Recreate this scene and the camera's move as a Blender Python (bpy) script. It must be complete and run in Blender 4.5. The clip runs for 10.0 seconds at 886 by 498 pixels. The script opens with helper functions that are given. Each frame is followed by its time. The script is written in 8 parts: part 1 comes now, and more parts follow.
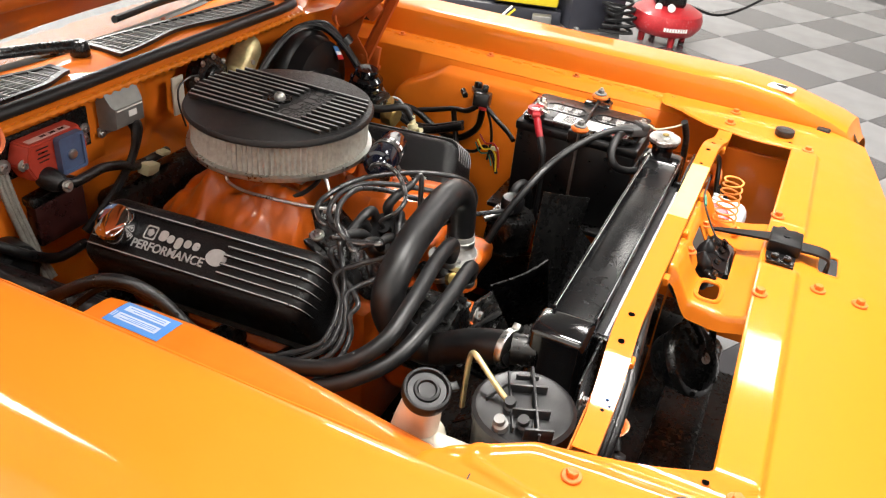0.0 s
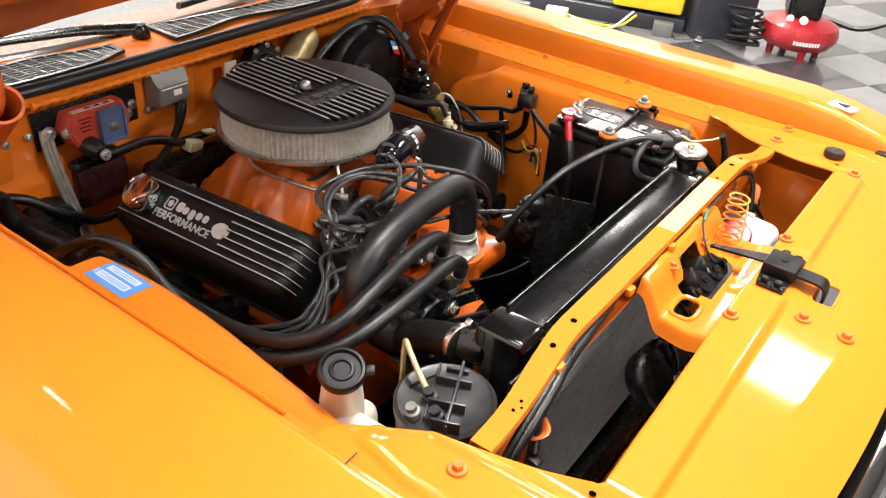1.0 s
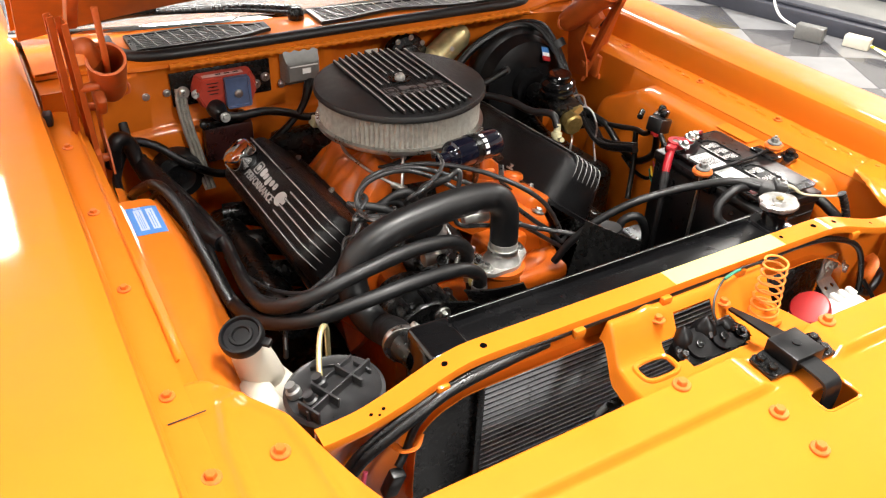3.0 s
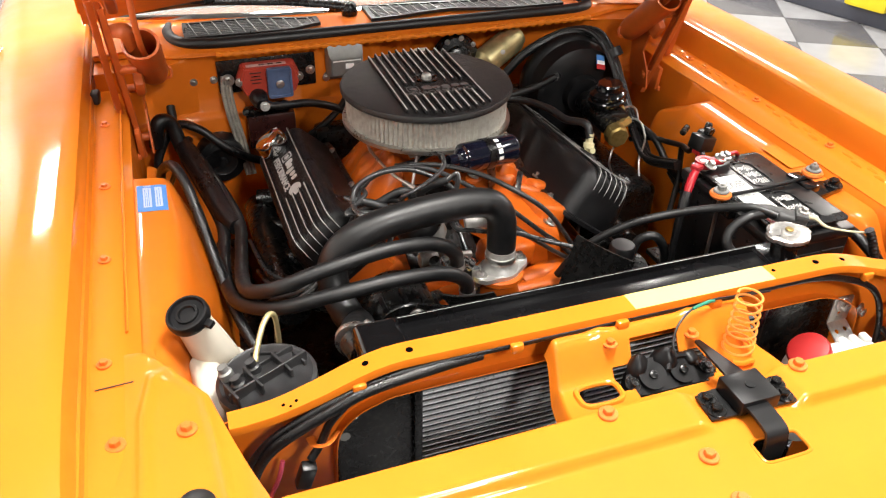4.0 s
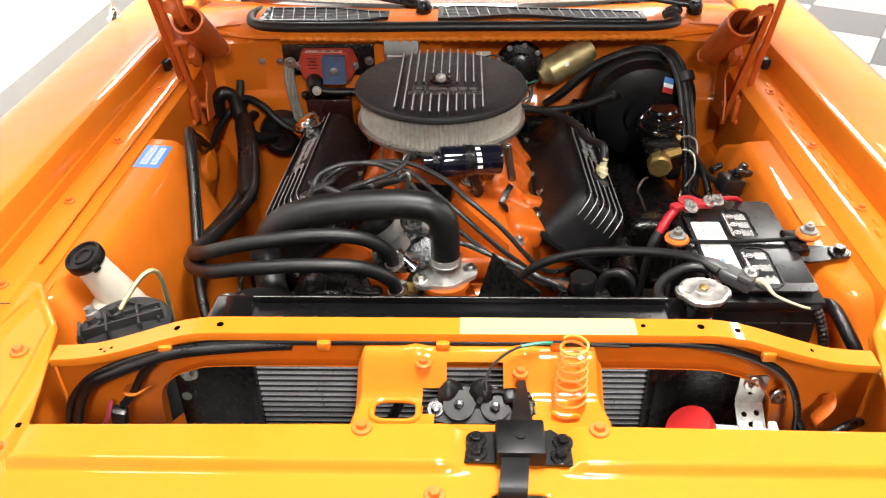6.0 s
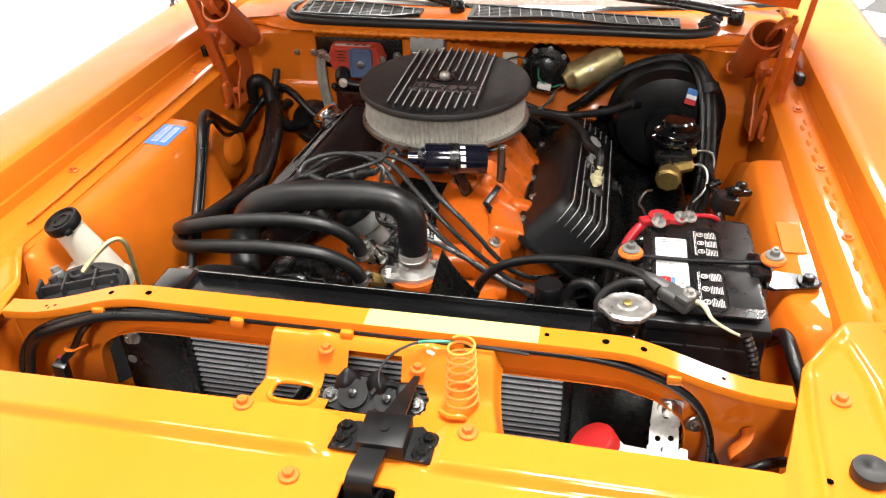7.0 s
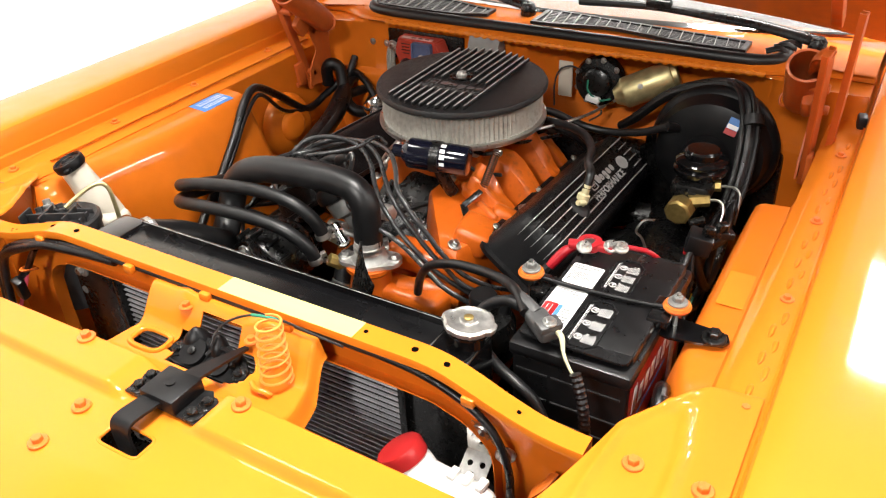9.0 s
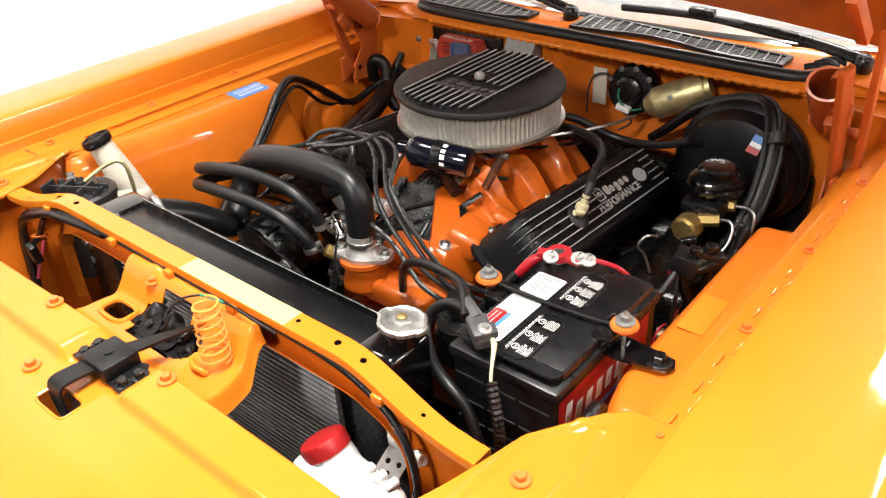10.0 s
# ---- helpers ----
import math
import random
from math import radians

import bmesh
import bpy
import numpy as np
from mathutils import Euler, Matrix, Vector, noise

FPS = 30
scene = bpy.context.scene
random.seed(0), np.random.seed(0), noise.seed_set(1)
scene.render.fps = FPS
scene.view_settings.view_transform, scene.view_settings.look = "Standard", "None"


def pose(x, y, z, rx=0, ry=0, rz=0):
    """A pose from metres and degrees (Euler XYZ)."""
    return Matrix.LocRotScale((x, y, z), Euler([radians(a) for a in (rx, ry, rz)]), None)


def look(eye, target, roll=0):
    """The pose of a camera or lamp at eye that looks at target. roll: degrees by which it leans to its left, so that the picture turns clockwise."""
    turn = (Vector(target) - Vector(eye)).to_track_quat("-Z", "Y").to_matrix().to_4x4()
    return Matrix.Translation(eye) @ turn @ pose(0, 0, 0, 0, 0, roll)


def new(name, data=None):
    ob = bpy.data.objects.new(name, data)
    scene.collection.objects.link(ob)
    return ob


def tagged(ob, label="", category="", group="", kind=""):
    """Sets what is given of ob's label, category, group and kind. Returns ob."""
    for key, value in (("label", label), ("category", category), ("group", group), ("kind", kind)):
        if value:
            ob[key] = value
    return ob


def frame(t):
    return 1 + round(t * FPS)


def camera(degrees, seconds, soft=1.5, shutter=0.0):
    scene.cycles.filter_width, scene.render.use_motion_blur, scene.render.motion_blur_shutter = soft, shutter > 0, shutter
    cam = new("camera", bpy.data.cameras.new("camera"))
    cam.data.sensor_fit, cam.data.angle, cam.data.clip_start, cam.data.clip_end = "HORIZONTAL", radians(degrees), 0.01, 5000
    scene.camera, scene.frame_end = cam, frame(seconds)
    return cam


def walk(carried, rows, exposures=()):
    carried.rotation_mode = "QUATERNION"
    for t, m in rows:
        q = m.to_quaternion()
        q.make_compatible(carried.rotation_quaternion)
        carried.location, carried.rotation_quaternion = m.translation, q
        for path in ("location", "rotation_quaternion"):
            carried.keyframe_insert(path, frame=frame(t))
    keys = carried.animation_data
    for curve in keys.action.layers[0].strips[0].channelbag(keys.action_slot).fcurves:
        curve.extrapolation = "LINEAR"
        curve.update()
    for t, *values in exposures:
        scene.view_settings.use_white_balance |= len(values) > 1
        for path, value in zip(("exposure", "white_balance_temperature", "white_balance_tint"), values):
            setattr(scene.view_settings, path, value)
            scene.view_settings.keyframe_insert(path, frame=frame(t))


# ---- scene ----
cam = camera(57.8, 10.0, soft=1.2)
PATH = [
    (0, (-1.235, -0.086, 1.588), (0.332, 0.551, 0.52), 6.0),
    (0.5, (-1.189, -0.209, 1.6), (0.298, 0.58, 0.52), 5.5),
    (1, (-1.13, -0.317, 1.61), (0.267, 0.608, 0.518), 5.0),
    (1.5, (-1.057, -0.409, 1.619), (0.227, 0.656, 0.515), 4.4),
    (2, (-0.968, -0.492, 1.625), (0.183, 0.706, 0.511), 3.7),
    (2.5, (-0.866, -0.572, 1.626), (0.134, 0.753, 0.51), 2.9),
    (3, (-0.764, -0.635, 1.629), (0.09, 0.785, 0.507), 2.3),
    (4.5, (-0.405, -0.763, 1.63), (-0.003, 0.842, 0.506), 0.6),
    (5, (-0.269, -0.791, 1.628), (-0.025, 0.847, 0.507), 0.1),
    (5.5, (-0.129, -0.81, 1.627), (-0.037, 0.845, 0.507), -0.4),
    (7, (0.284, -0.791, 1.617), (-0.075, 0.834, 0.507), -1.8),
    (7.5, (0.419, -0.759, 1.611), (-0.088, 0.829, 0.506), -2.1),
    (8, (0.539, -0.722, 1.605), (-0.099, 0.823, 0.506), -2.4),
    (8.5, (0.649, -0.676, 1.596), (-0.12, 0.815, 0.507), -2.7),
    (9, (0.751, -0.62, 1.589), (-0.139, 0.808, 0.507), -2.9),
    (9.5, (0.848, -0.556, 1.582), (-0.163, 0.794, 0.508), -3.1),
    (10, (0.934, -0.491, 1.577), (-0.185, 0.777, 0.509), -3.4),
]
walk(cam, [(t, look(eye, target, roll)) for t, eye, target, roll in PATH])

# ---- exposure, world and lamps ----
def strip(x, y, z, sx, sy, watts, name="ceiling_or_fill_lamp"):
    lamp = bpy.data.lights.new(name, "AREA")
    lamp.shape, lamp.size, lamp.size_y, lamp.energy, lamp.color = "RECTANGLE", sx, sy, watts, (1.0, 0.962, 0.91)
    ob = new(name, lamp)
    ob.matrix_world = pose(x, y, z, 0, 0, 0)
    return ob


world = bpy.data.worlds.new("world")
scene.world = world
world.use_nodes = True
world.node_tree.nodes["Background"].inputs[0].default_value = (1.0, 0.96, 0.9, 1)
world.node_tree.nodes["Background"].inputs[1].default_value = 0.004
CEILING = 3.7
# (-1.35, 0.10) and (0.60, -3.20) are added fills for the wing and front faces
LAMPS = [(0.35, 0.08, 230), (-1.35, 0.10, 38), (0.60, -3.20, 200), (3.55, -0.35, 70), (0.08, 2.45, 125), (1.35, 4.25, 190), (3.2, 4.45, 190), (6.0, 2.75, 200), (-1.60, 5.5, 150)]
for lx, ly, watts in LAMPS:
    strip(lx, ly, CEILING - 0.12, 0.55, 1.15, watts)


# ---- materials ----
def material(name, colour, rough=0.5, metal=0.0, coat=0.0, grain=0.0, scale=60.0, bump=0.0, wear_or_shade=0.0, wear_or_shade_colour=(0.3, 0.3, 0.3), spec=0.5, emit=0.0, fine=900.0):
    m = bpy.data.materials.new(name)
    m.use_nodes = True
    t = m.node_tree
    b = t.nodes["Principled BSDF"]
    b.inputs["Base Color"].default_value = (*colour, 1)
    b.inputs["Roughness"].default_value = rough
    b.inputs["Metallic"].default_value = metal
    b.inputs["Coat Weight"].default_value = coat
    b.inputs["Coat Roughness"].default_value = 0.04
    b.inputs["Specular IOR Level"].default_value = spec
    co = t.nodes.new("ShaderNodeTexCoord")
    if grain or wear_or_shade:
        n = t.nodes.new("ShaderNodeTexNoise")
        n.inputs["Scale"].default_value, n.inputs["Detail"].default_value = scale, 6
        t.links.new(co.outputs["Object"], n.inputs["Vector"])
        n2 = t.nodes.new("ShaderNodeTexNoise")
        n2.inputs["Scale"].default_value, n2.inputs["Detail"].default_value = scale / 9, 3
        t.links.new(co.outputs["Object"], n2.inputs["Vector"])
        add = t.nodes.new("ShaderNodeMath")
        add.operation = "ADD"
        t.links.new(n.outputs["Fac"], add.inputs[0])
        t.links.new(n2.outputs["Fac"], add.inputs[1])
        ramp = t.nodes.new("ShaderNodeMapRange")
        ramp.inputs["From Min"].default_value, ramp.inputs["From Max"].default_value = 0.7, 1.3
        ramp.inputs["To Min"].default_value, ramp.inputs["To Max"].default_value = 1 - grain, 1 + grain
        t.links.new(add.outputs[0], ramp.inputs["Value"])
        mix = t.nodes.new("ShaderNodeMix")
        mix.data_type, mix.blend_type = "RGBA", "MULTIPLY"
        mix.inputs["Factor"].default_value = 1
        mix.inputs["A"].default_value = (*colour, 1)
        t.links.new(ramp.outputs["Result"], mix.inputs["B"])
        last = mix.outputs["Result"]
        if wear_or_shade:
            cut = t.nodes.new("ShaderNodeMapRange")
            cut.inputs["From Min"].default_value, cut.inputs["From Max"].default_value = 1.16, 1.3
            cut.inputs["To Max"].default_value = wear_or_shade
            t.links.new(add.outputs[0], cut.inputs["Value"])
            mix2 = t.nodes.new("ShaderNodeMix")
            mix2.data_type = "RGBA"
            mix2.inputs["B"].default_value = (*wear_or_shade_colour, 1)
            t.links.new(cut.outputs["Result"], mix2.inputs["Factor"])
            t.links.new(last, mix2.inputs["A"])
            last = mix2.outputs["Result"]
        t.links.new(last, b.inputs["Base Color"])
        rr = t.nodes.new("ShaderNodeMapRange")
        rr.inputs["From Min"].default_value, rr.inputs["From Max"].default_value = 0.6, 1.4
        rr.inputs["To Min"].default_value, rr.inputs["To Max"].default_value = max(rough * 0.7, 0.02), min(rough * 1.35, 1)
        t.links.new(add.outputs[0], rr.inputs["Value"])
        t.links.new(rr.outputs["Result"], b.inputs["Roughness"])
    if bump:
        n3 = t.nodes.new("ShaderNodeTexNoise")
        n3.inputs["Scale"].default_value, n3.inputs["Detail"].default_value = fine, 2
        t.links.new(co.outputs["Object"], n3.inputs["Vector"])
        bp = t.nodes.new("ShaderNodeBump")
        bp.inputs["Strength"].default_value, bp.inputs["Distance"].default_value = bump, 0.001
        t.links.new(n3.outputs["Fac"], bp.inputs["Height"])
        t.links.new(bp.outputs["Normal"], b.inputs["Normal"])
    if emit:
        b.inputs["Emission Color"].default_value = (*colour, 1)
        b.inputs["Emission Strength"].default_value = emit
    return m


ORANGE = material("body_paint_orange", (0.68, 0.182, 0.012), 0.5, coat=0.72, spec=0.08, grain=0.035, scale=14, bump=0.03, fine=260)
ORANGE.node_tree.nodes["Principled BSDF"].inputs["Coat Roughness"].default_value = 0.06
# body paint with the bay's shade put into its colour: darker, redder than ORANGE
SHADEDORANGE = material("body_paint_orange_shaded", (0.63, 0.148, 0.010), 0.5, coat=0.5, spec=0.1, grain=0.08, scale=20, bump=0.10, fine=120)
HINGE = material("hinge_orange", (0.52, 0.100, 0.014), 0.5, coat=0.1, grain=0.15, scale=40, bump=0.15, fine=500)
# brown patches are part wear, part painted shade for the castings
ENGINE = material("engine_orange", (0.55, 0.104, 0.006), 0.36, coat=0.35, grain=0.12, scale=45, bump=0.35, fine=420, wear_or_shade=0.45, wear_or_shade_colour=(0.10, 0.035, 0.012))
# body orange darkened in the colour for shade under the bonnet
HOODSHADE = material("underbonnet_orange_shaded", (0.50, 0.110, 0.010), 0.5, coat=0.2, grain=0.2, scale=30, bump=0.2, fine=300)
BOLTORANGE = material("bolt_orange", (0.62, 0.135, 0.012), 0.45, coat=0.2, grain=0.2, scale=300)
GLOSSBLACK = material("gloss_black", (0.004, 0.004, 0.0045), 0.13, coat=0.5, grain=0.25, wear_or_shade=0.22, wear_or_shade_colour=(0.05, 0.047, 0.043), scale=160, bump=0.03, fine=150)
SATINBLACK = material("satin_black", (0.004, 0.004, 0.004), 0.27, grain=0.3, wear_or_shade=0.30, wear_or_shade_colour=(0.05, 0.047, 0.043), scale=110, bump=0.15)
WRINKLE = material("wrinkle_black", (0.004, 0.004, 0.0045), 0.34, spec=0.30, grain=0.25, scale=80, bump=0.6, fine=1400)
RUBBER = material("black_rubber", (0.0055, 0.0055, 0.006), 0.42, grain=0.35, wear_or_shade=0.12, wear_or_shade_colour=(0.05, 0.048, 0.045), scale=90, bump=0.06, fine=300)
LIDWRINKLE = material("lid_wrinkle_black", (0.007, 0.007, 0.0075), 0.40, spec=0.5, grain=0.25, scale=80, bump=0.6, fine=1400)
LOOM = material("loom_black", (0.003, 0.003, 0.0035), 0.33, grain=0.45, scale=120, bump=0.9, fine=350)
PLASTIC = material("black_plastic", (0.006, 0.006, 0.0065), 0.33, grain=0.25, scale=60, bump=0.05, fine=500)
DARKGREY = material("dark_grey_plastic", (0.020, 0.020, 0.021), 0.36, grain=0.35, scale=60, bump=0.2)
TANKBLACK = material("radiator_black", (0.004, 0.004, 0.0045), 0.27, spec=0.3, grain=0.12, scale=22, bump=0.02, fine=40)
# dark surface added under the bonnet to absorb bounced light
BOUNCEBLACK = material("bounce_cut_charcoal", (0.050, 0.040, 0.034), 0.9, spec=0.1, grain=0.3, scale=60, bump=0.4, fine=400)
LATCHBLACK = material("latch_black", (0.005, 0.005, 0.0055), 0.42, spec=0.25, grain=0.3, scale=40, bump=0.1, fine=200)
CHROME = material("chrome", (0.82, 0.82, 0.82), 0.06, 1.0)
ZINC = material("zinc_steel", (0.55, 0.55, 0.53), 0.32, 1.0, grain=0.18, scale=150, bump=0.15)
CAPSTEEL = material("cap_steel", (0.46, 0.45, 0.43), 0.34, 0.8, grain=0.3, scale=120, bump=0.1)
ALLOY = material("cast_alloy", (0.52, 0.51, 0.49), 0.45, 0.8, grain=0.2, scale=120, bump=0.5, fine=700)
FINSILVER = material("fin_silver", (0.46, 0.46, 0.45), 0.32, 0.4, grain=0.1, scale=120)
PAPER = material("filter_paper", (0.36, 0.34, 0.30), 0.9, grain=0.25, scale=90, wear_or_shade=0.5, wear_or_shade_colour=(0.2, 0.18, 0.15))
GOLD = material("gold_cadmium", (0.56, 0.48, 0.25), 0.40, 0.8, grain=0.35, scale=45, bump=0.1)
BRASS = material("brass", (0.38, 0.27, 0.09), 0.42, 0.8, grain=0.25, scale=120, bump=0.2)
WHITEPLASTIC = material("milky_plastic", (0.62, 0.57, 0.47), 0.4, grain=0.06, scale=25, bump=0.1, fine=200)
WHITEJUG = material("white_jug_plastic", (0.82, 0.81, 0.78), 0.35, grain=0.04, scale=25)
RED = material("red_plastic", (0.36, 0.014, 0.014), 0.35, grain=0.08, scale=60)
REDPAINT = material("red_paint", (0.40, 0.016, 0.022), 0.4, coat=0.2, grain=0.2, scale=80, wear_or_shade=0.4, wear_or_shade_colour=(0.30, 0.22, 0.22))
MODRED = material("module_red", (0.40, 0.042, 0.022), 0.45, grain=0.1, scale=90)
BLUEMETAL = material("blue_grey_module", (0.09, 0.13, 0.24), 0.4, 0.3, grain=0.15, scale=90)
GREYBOX = material("grey_cast_box", (0.23, 0.23, 0.22), 0.40, 0.5, grain=0.12, scale=90, bump=0.3)
BLUE = material("blue_sticker", (0.07, 0.22, 0.55), 0.4, grain=0.06, scale=100)
PALEBLUE = material("pale_blue_print", (0.45, 0.52, 0.66), 0.45, grain=0.12, scale=90)
PALEPINK = material("pale_red_strip", (0.62, 0.40, 0.36), 0.5, grain=0.2, scale=120)
BOOT = material("grey_black_boot_rubber", (0.012, 0.012, 0.0125), 0.5, grain=0.3, scale=80, bump=0.1)
WIREPRINT = material("grey_wire_print", (0.22, 0.22, 0.21), 0.5)
HOSEPRINT = material("faint_hose_print", (0.045, 0.045, 0.043), 0.5)
COILNAVY = material("navy_black_enamel", (0.004, 0.0045, 0.011), 0.12, coat=0.5, grain=0.15, scale=60)
WHITE = material("white_print", (0.8, 0.8, 0.78), 0.5, grain=0.04, scale=80)
CREAM = material("cream_label", (0.66, 0.53, 0.17), 0.6, coat=0.0, grain=0.04, scale=60)
BRAID = material("ground_strap_braid", (0.34, 0.33, 0.29), 0.5, 0.6, grain=0.35, scale=400, bump=0.8, fine=1200)
WIRE = material("plug_wire_grey", (0.024, 0.024, 0.025), 0.30, grain=0.2, scale=100)
PINK = material("pink_wire", (0.85, 0.12, 0.2), 0.4)
REDWIRE = material("red_cable", (0.36, 0.008, 0.016), 0.35)
WHITEWIRE = material("white_wire", (0.50, 0.46, 0.30), 0.5)
GREENWIRE = material("green_wire", (0.02, 0.2, 0.12), 0.4)
BEIGE = material("beige_plastic", (0.55, 0.50, 0.30), 0.45, grain=0.1, scale=80)
DARKRED = material("dark_maroon_box", (0.03, 0.008, 0.007), 0.3, grain=0.2, scale=60)
YELLOW = material("yellow_paint", (0.75, 0.58, 0.02), 0.45, grain=0.08, scale=20)
SLATE = material("dark_slate_paint", (0.035, 0.037, 0.05), 0.45, grain=0.15, scale=20)
DIMWALL = material("low_bounce_wall_grey", (0.20, 0.195, 0.19), 0.7, grain=0.04, scale=4, bump=0.1, fine=60)
BASEGREY = material("grey_skirting_vinyl", (0.42, 0.41, 0.39), 0.5, grain=0.05, scale=12)
WALLPAINT = material("white_wall_paint", (0.72, 0.71, 0.69), 0.7, grain=0.02, scale=4, bump=0.1, fine=60)
CEILPAINT = material("low_bounce_ceiling_grey", (0.20, 0.20, 0.195), 0.8, grain=0.02, scale=3)
TILEGREY = material("floor_tile_light", (0.23, 0.23, 0.235), 0.14, grain=0.12, scale=6, coat=0.2)
TILEDARK = material("floor_tile_dark", (0.075, 0.073, 0.078), 0.14, grain=0.18, scale=6, coat=0.2)
SCREED = material("floor_grout", (0.09, 0.09, 0.09), 0.6, grain=0.2, scale=8)
CONDFIN = material("condenser_fin_alloy", (0.74, 0.75, 0.77), 0.33, 0.55, grain=0.15, scale=300)
FINDARK = material("radiator_fin_dark", (0.012, 0.012, 0.014), 0.5, 0.2, grain=0.6, scale=900, bump=0.6, fine=700)
# grey lightened to stand in for the reflection on the windscreen
DASHLIGHTENED = material("dashboard_grey_lightened", (0.16, 0.16, 0.165), 0.6, grain=0.2, scale=20)
VENTSILVER = material("vent_silver", (0.34, 0.34, 0.33), 0.4, 0.4, grain=0.3, scale=150)
VENTGREY = material("vent_grey", (0.20, 0.20, 0.20), 0.35, 0.3, grain=0.25, scale=80)
LETTER = material("dull_grey_lettering", (0.16, 0.16, 0.16), 0.35, 0.6, grain=0.15, scale=120)
SPRINGORANGE = material("spring_orange", (0.80, 0.27, 0.04), 0.55, grain=0.15, scale=200)
HOLEBLACK = material("open_hole_black", (0.002, 0.002, 0.002), 1.0, spec=0.0)
CLAMPGREY = material("moulded_grey_rubber", (0.065, 0.065, 0.065), 0.45, grain=0.25, scale=60, bump=0.2)
LIDBLACK = material("battery_lid_black", (0.012, 0.012, 0.0125), 0.27, grain=0.2, scale=40, bump=0.05, fine=400)
RUST = material("rusty_spring_steel", (0.06, 0.03, 0.018), 0.5, 0.5, grain=0.4, scale=200)
CABIN = material("cabin_dark", (0.02, 0.02, 0.02), 0.7, grain=0.2, scale=20)
GLASS = bpy.data.materials.new("hazed_windscreen_glass")
GLASS.use_nodes = True
_g = GLASS.node_tree.nodes["Principled BSDF"]
_g.inputs["Base Color"].default_value = (0.80, 0.82, 0.82, 1)
_g.inputs["Roughness"].default_value = 0.06
# the small diffuse share stands in for bright light reflected in the glass
_g.inputs["Transmission Weight"].default_value = 0.86
_g.inputs["IOR"].default_value = 1.5


# ---- mesh helpers ----
def add_box(bm, c, s, rot=(0, 0, 0), bevel=0.0, seg=2, m=None):
    m = (m if m is not None else pose(*c, *rot)) @ Matrix.Diagonal((*s, 1))
    vs = bmesh.ops.create_cube(bm, size=1, matrix=m)["verts"]
    if bevel:
        es = list({e for v in vs for e in v.link_edges})
        bmesh.ops.bevel(bm, geom=es, offset=bevel, segments=seg, affect="EDGES", profile=0.5, clamp_overlap=True)


def add_lathe(bm, profile, base=(0, 0, 0), axis=(0, 0, 1), seg=32, wobble=None):
    """Turns a profile of (radius, height) about an axis."""
    turn = Vector(axis).normalized().to_track_quat("Z", "Y").to_matrix().to_4x4()
    m = Matrix.Translation(base) @ turn
    rings = []
    for r, h in profile:
        if r < 1e-6:
            rings.append([bm.verts.new(m @ Vector((0, 0, h)))])
        else:
            rings.append([bm.verts.new(m @ Vector((r * (wobble(a) if wobble else 1) * math.cos(a), r * (wobble(a) if wobble else 1) * math.sin(a), h)))
                          for a in (2 * math.pi * k / seg for k in range(seg))])
    for a, b in zip(rings, rings[1:]):
        for k in range(seg):
            q = [a[k % len(a)], a[(k + 1) % len(a)], b[(k + 1) % len(b)], b[k % len(b)]]
            q = list(dict.fromkeys(q))
            if len(q) >= 3:
                bm.faces.new(q)
    for ring in (rings[0], rings[-1]):
        if len(ring) > 2:
            bm.faces.new(ring)


def add_cyl(bm, p0, p1, r, r1=None, seg=24, soft=0.0):
    d = Vector(p1) - Vector(p0)
    r1 = r if r1 is None else r1
    n = d.length
    if soft:
        add_lathe(bm, [(r - soft, 0), (r - soft * 0.3, soft * 0.3), (r, soft), (r1, n - soft), (r1 - soft * 0.3, n - soft * 0.3), (r1 - soft, n)], p0, d, seg)
    else:
        add_lathe(bm, [(r, 0), (r1, n)], p0, d, seg)


def glide(pts, cuts=6):
    """Catmull-Rom through the points."""
    p = [Vector(q) for q in pts]
    p = [2 * p[0] - p[1], *p, 2 * p[-1] - p[-2]]
    out = []
    for a, b, c, d in zip(p, p[1:], p[2:], p[3:]):
        for k in range(cuts):
            t = k / cuts
            out.append(0.5 * (2 * b + (c - a) * t + (2 * a - 5 * b + 4 * c - d) * t * t + (3 * b - a - 3 * c + d) * t ** 3))
    out.append(p[-2])
    return out


